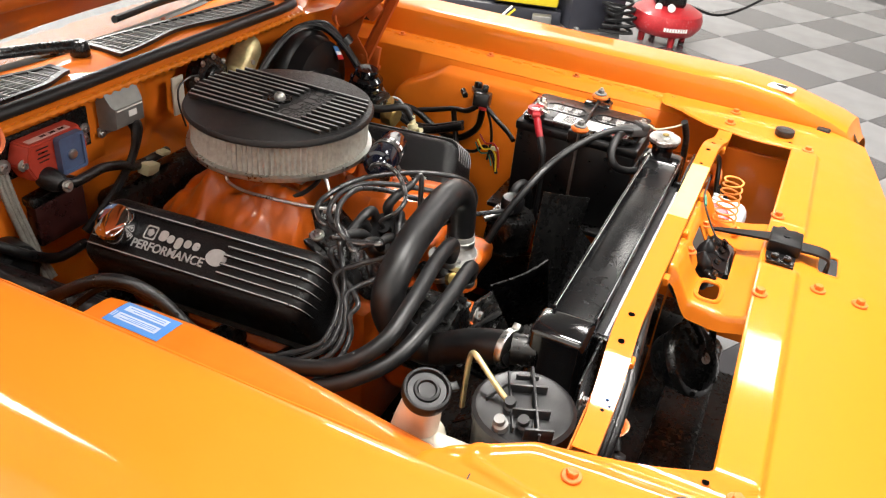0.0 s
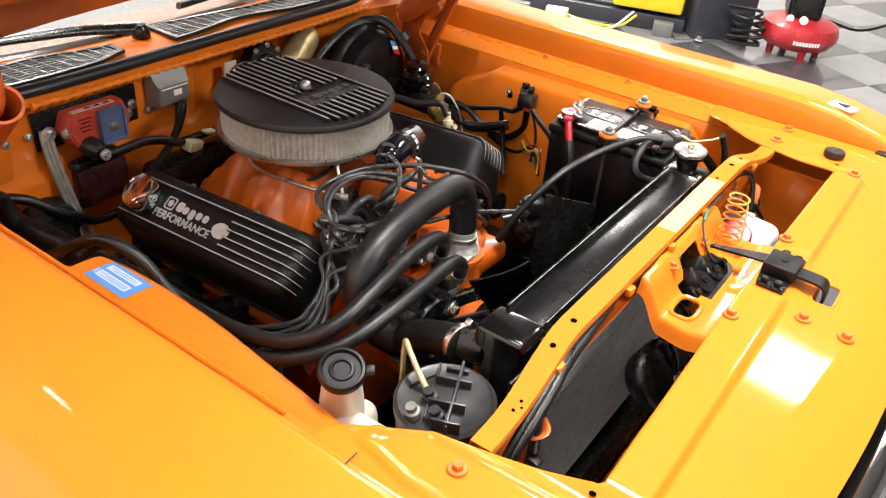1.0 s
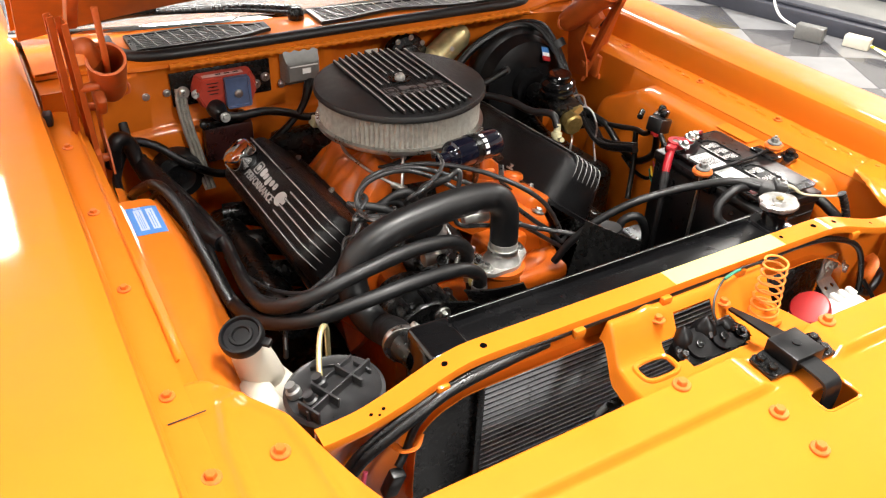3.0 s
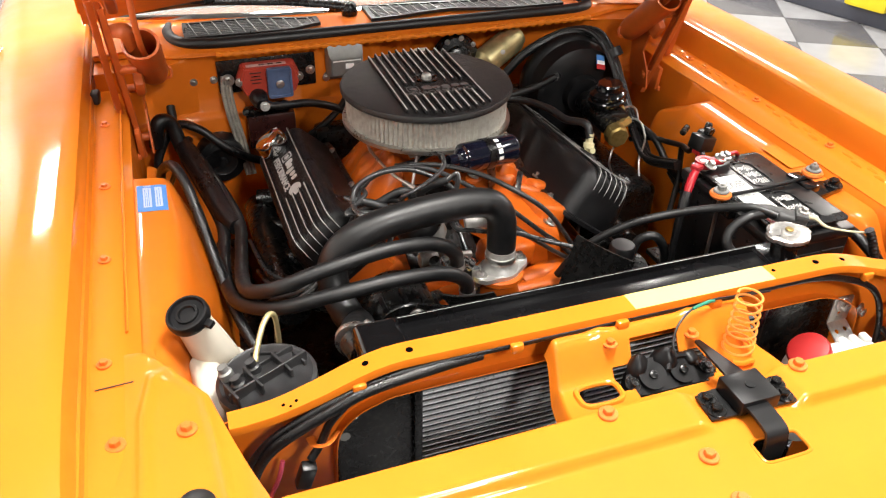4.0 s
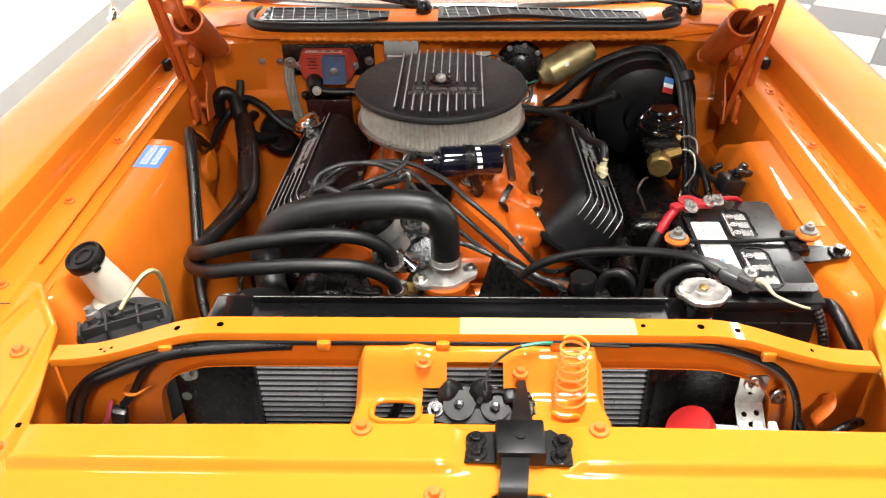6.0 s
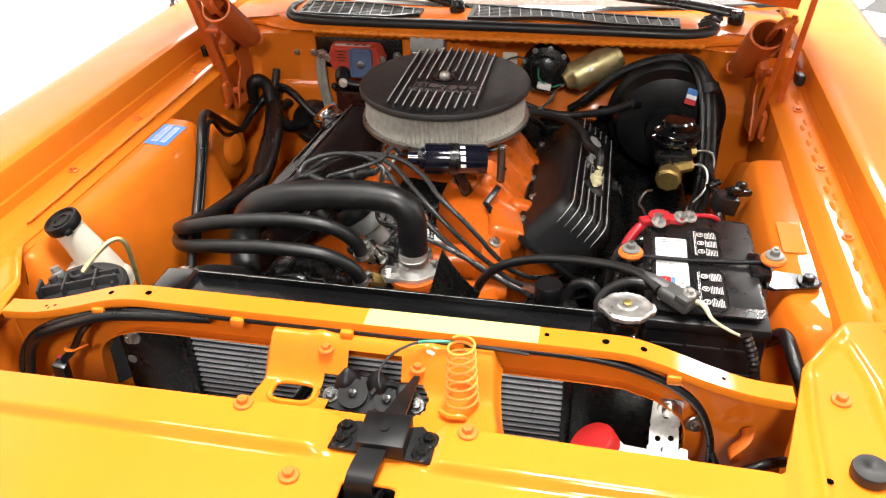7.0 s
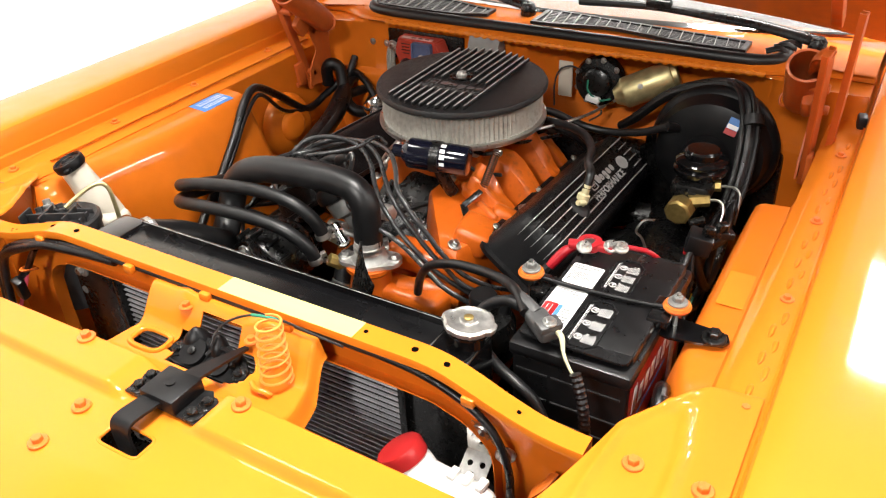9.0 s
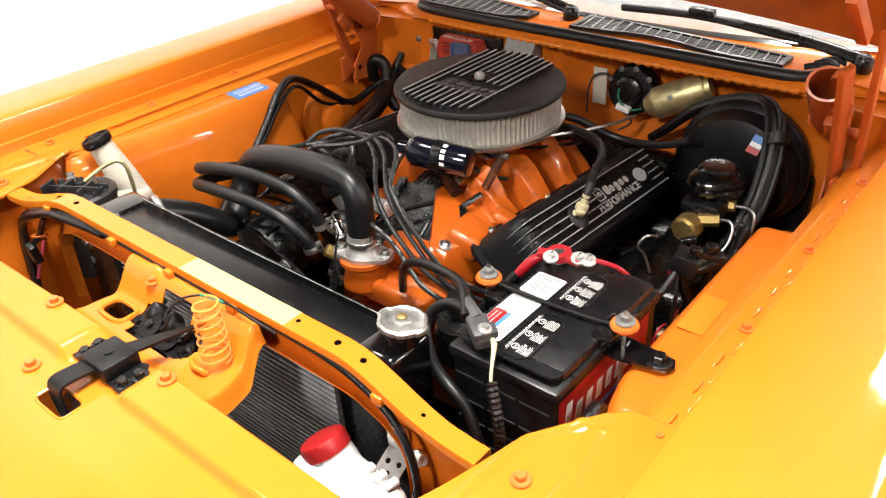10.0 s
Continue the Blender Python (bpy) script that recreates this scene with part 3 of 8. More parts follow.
for side in (-1, 1):
    bm = bmesh.new()
    ys = list(np.linspace(0.0, 1.12, 85))
    add_sheet(bm, lambda y, k: Vector((side * inner_profile(side, y)[k][0], y, inner_profile(side, y)[k][1])), ys, range(13), 0.0015)
    inner = part("inner_wing", bm, SHADEDORANGE, car, "orange inner wing panel of the engine bay", sharp=50)
    if side < 0:
        inner_p = inner

# firewall and cowl
bm = bmesh.new()
WALLPROFILE = [(1.085, 0.20), (1.085, 0.55), (1.080, 0.70), (1.070, 0.812), (1.074, 0.822), (1.086, 0.832), (1.088, 0.950), (1.086, 0.962), (1.078, 0.966), (1.079, 0.974), (1.092, 0.980), (1.13, 0.984), (1.20, 0.988),
               (1.28, 0.985), (1.36, 0.975), (1.42, 0.965)]


def firewall_fn(x, k):
    y, z = WALLPROFILE[k]
    a = abs(x)
    corner = smooth(a, 0.48, 0.66)
    k /= 2
    if k >= 7:
        y += (0.06 * corner if k < 11 else 0) - (0.012 * (1 - (a / 0.6) ** 2) if k < 11 else 0)
        z -= 0.012 * smooth(a, 0.5, 0.70)
    else:
        y -= 0.03 * corner
    if 3 <= k <= 6:
        y += 0.058 * smooth(x, -0.10, 0.02) * (1 - smooth(x, 0.42, 0.54))
    if z < 0.97 and k > 1:
        y -= 0.010 * math.exp(-((x - 0.035) / 0.020) ** 2) * smooth(z, 0.80, 0.86) + 0.008 * math.exp(-((x + 0.055) / 0.014) ** 2) * smooth(z, 0.83, 0.90)
        y -= 0.007 * math.exp(-((x + 0.54) / 0.05) ** 2) * smooth(z, 0.86, 0.92)
    if k > 1:
        y += 0.0035 * noise.noise(Vector((x * 9, z * 14, 2.0)))
        z += 0.002 * noise.noise(Vector((x * 7, y * 12, 7.0))) if k >= 10 else 0
    return Vector((x, y, z))


WALLPROFILE = [p for a, b in zip(WALLPROFILE, WALLPROFILE[1:]) for p in (a, ((a[0] + b[0]) / 2, (a[1] + b[1]) / 2))] + [WALLPROFILE[-1]]
add_sheet(bm, firewall_fn, list(np.linspace(-0.70, 0.70, 141)), range(len(WALLPROFILE)), 0.002)
firewall = part("firewall", bm, SHADEDORANGE, car, "orange firewall and cowl panel", sharp=50)

# cowl seal
bm = bmesh.new()
add_tube(bm, [(-0.53, 1.27, 0.975), (-0.535, 1.20, 0.985), (-0.515, 1.125, 0.988), (-0.45, 1.092, 0.989), (-0.25, 1.086, 0.990), (0.0, 1.088, 0.990), (0.25, 1.088, 0.990), (0.44, 1.092, 0.988), (0.505, 1.110, 0.987), (0.525, 1.165, 0.985), (0.50, 1.19, 0.985)],
         0.0135, 10, 6, 0.07, flat=0.8)
part("cowl_seal", bm, RUBBER, firewall, "black rubber cowl weather seal")
bm = bmesh.new()
add_tube(bm, [(x, 1.0765 - 0.012 * (1 - (x / 0.6) ** 2), 0.9675) for x in np.linspace(-0.44, 0.50, 171)], [0.0078 - 0.0030 * (k // 2 % 2) for k in range(171)], 8, 1)
part("cowl_edge_beading", bm, ORANGE, firewall, "embossed orange edge below the cowl seal")
for x in (0.505, 0.515, 0.522):
    bm = bmesh.new()
    add_tube(bm, [(x - 0.02, 1.112 + 3 * (x - 0.5), 0.998), (x + 0.004, 1.120 + 3 * (x - 0.5), 1.004), (x + 0.022, 1.130 + 3 * (x - 0.5), 0.994)], 0.007, 8, 4, flat=0.5)
    part("torn_flap", bm, RUBBER, firewall)


# cowl vents
def cowl_vent(x0, x1, front, back):
    """A louvred black grille between two edges, given as functions of how far along it runs."""
    n = 24
    us = [k / n for k in range(n + 1)]
    out = [(x0 + (x1 - x0) * u, front(u)) for u in us] + [(x0 + (x1 - x0) * u, back(u)) for u in us[::-1]]
    cx, cy = sum(p[0] for p in out) / len(out), sum(p[1] for p in out) / len(out)
    hole = [(x0 + 0.012 + (x1 - x0 - 0.024) * u, front(u) + 0.009) for u in us] + [(x0 + 0.012 + (x1 - x0 - 0.024) * u, back(u) - 0.009) for u in us[::-1]]
    bm = bmesh.new()
    add_plate(bm, out, pose(0, 0, 0.9905), 0.0055, [hole])
    vent = part("cowl_vent", bm, PLASTIC, car, "black louvred cowl vent")
    bm = bmesh.new()
    add_plate(bm, out, pose(0, 0, 0.9885), 0.0018)
    part("backing", bm, CABIN, vent)
    count = int((x1 - x0) / 0.0265)
    for k in range(count):
        u = (k + 0.8) / (count + 0.6)
        x, y0, y1 = x0 + (x1 - x0) * u, front(u) + 0.006, back(u) - 0.006
        bm = bmesh.new()
        add_box(bm, (x, (y0 + y1) / 2, 0.9945), (0.0019, y1 - y0, 0.0035), (0, 0, 8))
        part("bar", bm, VENTSILVER, vent)
    lines = 9
    for k in range(1, lines):
        w = k / lines
        bm = bmesh.new()
        add_sheet(bm, lambda u, v: Vector((x0 + 0.010 + (x1 - x0 - 0.020) * u, front(u) + (back(u) - front(u)) * w + v, 0.9935)), us, (-0.0012, 0.0012), 0.002)
        part("slat", bm, VENTGREY, vent)
    return vent


cowl_vent(-0.500, -0.185, lambda u: 1.124 + 0.020 * smooth(u, 0.75, 1.0) - 0.006 * math.sin(3.14 * u), lambda u: 1.228 - 0.034 * smooth(u, 0.45, 1.0))
cowl_vent(-0.062, 0.445, lambda u: 1.134 + 0.024 * math.exp(-((u - 0.38) / 0.2) ** 2) - 0.012 * smooth(u, 0.5, 0.8), lambda u: 1.244 - 0.058 * u)

# windscreen, pillars base, cabin
bm = bmesh.new()
add_sheet(bm, lambda x, v: Vector((x * (1 - 0.12 * v), 1.245 + 0.10 * (x / 0.7) ** 2 + 0.62 * v, 0.985 + 0.36 * v + 0.02 * math.sin(3.14 * v))), list(np.linspace(-0.72, 0.72, 25)), list(np.linspace(0, 1, 8)), 0.005)
part("windscreen", bm, GLASS, car, "raked windscreen glass with a haze for reflected light")
bm = bmesh.new()
add_sheet(bm, lambda x, v: Vector((x, 1.31 + 0.10 * (x / 0.7) ** 2 + 0.7 * v, 0.955 - 0.02 * v)), list(np.linspace(-0.74, 0.74, 9)), (0, 0.5, 1), 0.02)
part("dashboard", bm, DASHLIGHTENED, car, "dashboard top, lightened for the glass reflection")
bm = bmesh.new()
add_tube(bm, [(x, 1.238 + 0.10 * (x / 0.7) ** 2, 0.988) for x in np.linspace(-0.72, 0.72, 11)], 0.009, 8, 3)
part("windscreen_trim", bm, CHROME, car, "chrome windscreen trim")


def wiper(px, py, tipx, tipy, bow):
    w = None
    bm = bmesh.new()
    add_lathe(bm, [(0.018, 0), (0.020, 0.004), (0.019, 0.024), (0.013, 0.032), (0, 0.032)], (px, py, 0.985), seg=18)
    w = part("wiper", bm, SATINBLACK, car, "black windscreen wiper")
    bm = bmesh.new()
    mid = ((px + tipx) / 2, (py + tipy) / 2 + bow, 1.030)
    add_tube(bm, [(px, py, 1.008), ((3 * px + tipx) / 4, (3 * py + tipy) / 4 + bow * 0.6, 1.024), mid, ((px + 2 * tipx) / 3, (py + 2 * tipy) / 3 + bow, 1.032)], [0.014, 0.012, 0.010, 0.007], 10, 5, flat=0.55)
    part("arm", bm, SATINBLACK, w)
    bm = bmesh.new()
    dx = (tipx - px) * 0.36
    cx, cy = px + (tipx - px) * 0.66, py + (tipy - py) * 0.66 + bow
    add_tube(bm, [(cx - dx, cy - 0.012, 1.020), (cx, cy + 0.004, 1.030), (cx + dx, cy - 0.004, 1.026)], 0.008, 8, 5, flat=1.3)
    part("blade", bm, RUBBER, w)
    bm = bmesh.new()
    add_box(bm, (cx, cy, 1.040), (0.060, 0.024, 0.020), bevel=0.005)
    part("clip", bm, SATINBLACK, w)


wiper(-0.10, 1.205, -0.62, 1.255, 0.018)
wiper(0.575, 1.195, 0.035, 1.225, 0.020)

# bonnet, raised on its hinges
bm = bmesh.new()
A = radians(53)


def bonnet_fn(x, v):
    d = 1.50 * v
    return Vector((x * (1 - 0.06 * v), 1.19 - d * math.cos(A) + 0.02 * (x / 0.7) ** 2, 1.088 - 0.12 * x * x * (1 - v) + d * math.sin(A)))


add_sheet(bm, bonnet_fn, list(np.linspace(-0.71, 0.71, 15)), list(np.linspace(0, 1, 12)), 0.012)
bonnet = part("bonnet", bm, HOODSHADE, car, "raised orange bonnet with an added charcoal sheet underneath")
bm = bmesh.new()
add_sheet(bm, lambda x, v: bonnet_fn(x * 1.01, v * 1.005) + Vector((0, 0.020 * math.sin(A), 0.020 * math.cos(A))), list(np.linspace(-0.71, 0.71, 15)), list(np.linspace(0, 1, 12)), 0.002)
part("outer_skin", bm, ORANGE, bonnet)
for k in range(7):
    bm = bmesh.new()
    v = 0.10 + 0.15 * k
    p, q = bonnet_fn(-0.5, v), bonnet_fn(0.5, v)
    add_cyl(bm, p + Vector((0, -0.016, -0.01)), q + Vector((0, -0.016, -0.01)), 0.022, seg=10)
    # all braces but the first are charcoal too, to cut orange bounce
    part("brace", bm, HOODSHADE if k == 0 else BOUNCEBLACK, bonnet)
# unseen charcoal sheet, added to keep orange bounce out of the bay
bm = bmesh.new()
add_sheet(bm, lambda x, v: bonnet_fn(x, v) - Vector((0, 0.014 * math.sin(A), 0.014 * math.cos(A))), list(np.linspace(-0.64, 0.64, 9)), list(np.linspace(0.13, 0.96, 8)), 0.006)
part("bounce_blocker", bm, BOUNCEBLACK, bonnet, "added charcoal sheet that cuts orange bounce light")


def bonnet_hinge(s):
    """Spring-box hinge beside the firewall: a leaning open spring tube and flat arms."""
    x = 0.622 * s
    side = Matrix(((0, 0, 1, x), (1, 0, 0, 0), (0, 1, 0, 0), (0, 0, 0, 1)))
    bm = bmesh.new()
    add_plate(bm, [(0.935, 0.815), (1.010, 0.805), (1.030, 0.86), (1.035, 0.97), (1.000, 1.02), (0.960, 1.03), (0.950, 0.97), (0.975, 0.90), (0.945, 0.86)], side @ Matrix.Translation((0, 0, -0.014 * s)), 0.004)
    h = part("hinge", bm, HINGE, car, "orange-brown painted bonnet hinge")
    # open spring tube, leaning forward and outward
    top, low = (Vector((-0.587, 0.868, 1.080)), Vector((-0.576, 0.992, 0.972))) if s < 0 else (Vector((0.596, 0.884, 1.064)), Vector((0.582, 1.012, 0.946)))
    ax = (top - low).normalized()
    n = (top - low).length
    bm = bmesh.new()
    add_lathe(bm, [(0.020, -0.012), (0.028, 0.0), (0.031, 0.02), (0.033, n * 0.6), (0.034, n), (0.029, n), (0.029, n * 0.5), (0.025, 0.02), (0, 0.02)], low, ax, 28, wobble=lambda a: 1 + 0.05 * math.cos(2 * a))
    cup = part("spring_cup", bm, HINGE, h)
    if s < 0:
        bm = bmesh.new()
        add_tube(bm, [top - ax * 0.09, top + ax * 0.01, top + Vector((0.004 * s, -0.02, 0.10))], 0.006, 10, 4)
        part("spring_rod", bm, HINGE, cup)
    bm = bmesh.new()
    add_box(bm, (0.605 * s, 0.935, 0.985), (0.020, 0.06, 0.05), (38, 0, 0), bevel=0.008)
    part("cup_bracket", bm, HINGE, h)
    # long channel arm and the thinner one behind it
    arms = (((0.625, 0.972, 0.800), (0.642, 0.866, 1.16), 0.028), ((0.652, 0.970, 0.86), (0.660, 0.870, 1.17), 0.014))
    if s > 0:
        arms = (((0.626, 0.974, 0.798), (0.634, 0.838, 1.108), 0.030), ((0.660, 0.950, 0.86), (0.672, 0.865, 1.17), 0.013))
    for p, q, w in arms:
        p, q = Vector((s * p[0], p[1], p[2])), Vector((s * q[0], q[1], q[2]))
        d = (q - p).normalized()
        across = Vector((0.25 * s, 0.9, 0.3))
        across = (across - across.dot(d) * d).normalized()
        depth = d.cross(across)
        bm = bmesh.new()
        prof = [(-0.5, 0.010), (-0.5, 0.0), (-0.42, -0.002), (0.42, -0.002), (0.5, 0.0), (0.5, 0.010)]
        add_sheet(bm, lambda t, k: p + (q - p) * t + across * prof[k][0] * w + depth * prof[k][1], (0, 0.3, 0.6, 1.0), range(6), 0.0025)
        part("link_arm", bm, HINGE, h)
    # rolled flag that joins the arm's head to the cup
    bm = bmesh.new()
    head = Vector((0.634 * s, 0.842, 1.100)) if s > 0 else Vector((0.638 * s, 0.880, 1.105))
    add_tube(bm, [top + Vector((0.012 * s, 0.030, -0.012)), (top + head) / 2 + Vector((0, 0.006, 0.010)), head], [0.020, 0.017, 0.012], 10, 4, flat=0.35)
    part("flag", bm, HINGE, h)
    bm = bmesh.new()
    add_tube(bm, [low + Vector((-0.016 * s, 0.0, 0.012)), low + Vector((-0.034 * s, -0.006, 0.010)), low + Vector((-0.034 * s, -0.012, -0.006)), low + Vector((-0.020 * s, -0.008, -0.012))], 0.003, 7, 4)
    part("spring_eye", bm, HINGE, cup)
    bm = bmesh.new()
    add_box(bm, (x + 0.004 * s, 0.86, 1.185), (0.020, 0.16, 0.028), (-38, 0, 0), bevel=0.004)
    part("bonnet_bracket", bm, HINGE, h)
    bm = bmesh.new()
    add_box(bm, (0.630 * s, 0.93, 0.848), (0.012, 0.030, 0.060), (8, 0, 0), bevel=0.004)
    add_box(bm, (0.636 * s, 0.945, 0.818), (0.012, 0.060, 0.014), (0, 0, 0), bevel=0.004)
    part("foot", bm, HINGE, h)
    for y, z in ((0.958, 0.845), (0.975, 0.95), (0.90, 1.02)):
        bm = bmesh.new()
        add_cyl(bm, (x - 0.016, y, z), (x + 0.018, y, z), 0.009, seg=14, soft=0.002)
        part("rivet", bm, HINGE, h)


bonnet_hinge(-1)
bonnet_hinge(1)

# aerial on the passenger wing
bm = bmesh.new()
add_lathe(bm, [(0.022, 0), (0.022, 0.004), (0.014, 0.010), (0.011, 0.024), (0.007, 0.030), (0, 0.030)], (-0.902, 1.228, 0.9660), seg=22)
aerial = thing("aerial", (-0.902, 1.228, 0.9660), "chrome aerial base with a thin mast on the wing", "aerial")
part("base", bm, CHROME, aerial)
bm = bmesh.new()
add_cyl(bm, (-0.902, 1.228, 0.990), (-0.906, 1.246, 1.75), 0.0016, seg=8)
part("mast", bm, CHROME, aerial)

# ---- radiator ----
radiator = thing("radiator", (0, 0.085, 0.30), "black radiator with finned core and steel pressure cap", "radiator")
bm = bmesh.new()
add_box(bm, (-0.004, 0.085, 0.60), (0.60, 0.060, 0.56))
part("core", bm, FINDARK, radiator)
bm = bmesh.new()
add_box(bm, (0.0, 0.082, 0.902), (0.60, 0.060, 0.014), bevel=0.003)
part("top_channel", bm, TANKBLACK, radiator, "satin black top channel")
for y, t in ((0.113, 0.005), (0.050, 0.004)):
    bm = bmesh.new()
    add_box(bm, (0.0, y, 0.909), (0.60, t, 0.021), bevel=0.0015)
    flange = part("flange", bm, TANKBLACK, radiator)
    # broken row of thin silver strips along the flange's top edge
    bm = bmesh.new()
    for k in range(14):
        add_box(bm, (-0.278 + 0.0428 * k, y - 0.4 * t, 0.9196), (random.uniform(0.040, 0.0428), random.uniform(0.0005, 0.0010), 0.0006))
    part("edge_strip", bm, FINSILVER, flange, "thin silver strip along the edge")
for x in (-0.328, 0.325):
    bm = bmesh.new()
    add_box(bm, (x, 0.088, 0.62), (0.068, 0.082, 0.586), bevel=0.010, seg=3)
    part("side_tank", bm, GLOSSBLACK, radiator, "glossy black side tank")
bm = bmesh.new()
add_cyl(bm, (-0.345, 0.115, 0.862), (-0.352, 0.150, 0.860), 0.024, seg=24)
part("inlet", bm, SATINBLACK, radiator)
bm = bmesh.new()
add_lathe(bm, [(0.021, 0), (0.021, 0.018), (0.029, 0.021), (0.029, 0.024), (0.020, 0.026)], (0.340, 0.094, 0.912), seg=28)
part("filler_neck", bm, GLOSSBLACK, radiator)
bm = bmesh.new()
add_lathe(bm, [(0.032, -0.004), (0.0335, 0.0), (0.033, 0.003), (0.029, 0.005), (0.025, 0.0035), (0.012, 0.004), (0.010, 0.006), (0.006, 0.006), (0.005, 0.009), (0, 0.009)], (0.340, 0.094, 0.944), seg=48,
          wobble=lambda a: 1 + 0.16 * smooth(math.cos(2 * a), 0.80, 0.90) - 0.05 * smooth(-math.cos(2 * a), 0.55, 0.7) + 0.012 * math.cos(24 * a))
part("pressure_cap", bm, CAPSTEEL, radiator, "dull steel radiator cap with two ears")
bm = bmesh.new()
add_lathe(bm, [(0.0065, 0), (0.0065, 0.002), (0.005, 0.003), (0, 0.003)], (0.340, 0.094, 0.952), seg=16)
part("rivet", bm, BRASS, radiator)
# fins of the condenser in front of the core
condenser = thing("condenser", (0, 0.034, 0.44), "silver finned condenser core in a black frame", "condenser")
for k in range(40):
    bm = bmesh.new()
    add_box(bm, (-0.012, 0.0372, 0.462 + 0.0105 * k), (0.558, 0.0045, 0.0022))
    part("fin", bm, CONDFIN, condenser)
bm = bmesh.new()
add_box(bm, (-0.012, 0.046, 0.665), (0.558, 0.014, 0.43))
part("core", bm, FINDARK, condenser)
bm = bmesh.new()
add_box(bm, (-0.352, 0.036, 0.66), (0.115, 0.004, 0.46), bevel=0.001)
part("side_plate", bm, SATINBLACK, condenser)
bm = bmesh.new()
add_box(bm, (0.352, 0.036, 0.66), (0.16, 0.004, 0.46), bevel=0.001)
part("side_plate", bm, SATINBLACK, condenser)
for x in (-0.2945, 0.2705):
    bm = bmesh.new()
    add_box(bm, (x, 0.036, 0.66), (0.012, 0.022, 0.46), bevel=0.002)
    part("end_channel", bm, SATINBLACK, condenser)
place("bolt", ZINCBOLT, condenser, (-0.386, 0.034, 0.842), (90, 0, 0), 1.15)
bm = bmesh.new()
add_cyl(bm, (-0.398, 0.0342, 0.795), (-0.398, 0.0330, 0.795), 0.0075, seg=18)
part("plug", bm, GREYBOX, condenser)
bm = bmesh.new()
add_box(bm, (0, 0.05, 0.36), (0.8, 0.06, 0.12))
part("lower_crossmember", bm, SATINBLACK, car)

# engine cooling fan
fan = thing("fan", (0.0, 0.22, 0.62), "black engine cooling fan with broad pitched blades", "fan")
bm = bmesh.new()
add_cyl(bm, (0.0, 0.17, 0.62), (0.0, 0.30, 0.62), 0.07, seg=28, soft=0.008)
part("hub", bm, SATINBLACK, fan)
for k in range(7):
    bm = bmesh.new()
    a = radians(72 + 360 / 7 * k)
    add_sheet(bm, lambda u, v: pose(0.0, 0.205, 0.62, 0, -math.degrees(a), 0) @ Vector((0.06 + 0.225 * u, (0.028 + 0.008 * u) * v + 0.008 * v * v, (0.026 + 0.012 * u) * v)), list(np.linspace(0, 1, 6)), (-1, -0.5, 0, 0.5, 1), 0.003)
    part("blade", bm, SATINBLACK, fan)

# ---- engine ----
EX = -0.035
engine = thing("engine", (EX, 0.75, 0.30), "big orange-painted V8 engine with black finned valve covers", "engine")
bm = bmesh.new()
add_box(bm, (EX, 0.74, 0.52), (0.34, 0.54, 0.34), bevel=0.02)
for s in (-1, 1):
    add_box(bm, (0, 0, 0), (0.15, 0.46, 0.20), m=pose(EX + s * 0.180, 0.775, 0.62, 0, s * 40, 0), bevel=0.015)
part("block", bm, ENGINE, engine, "orange cast engine block and heads")


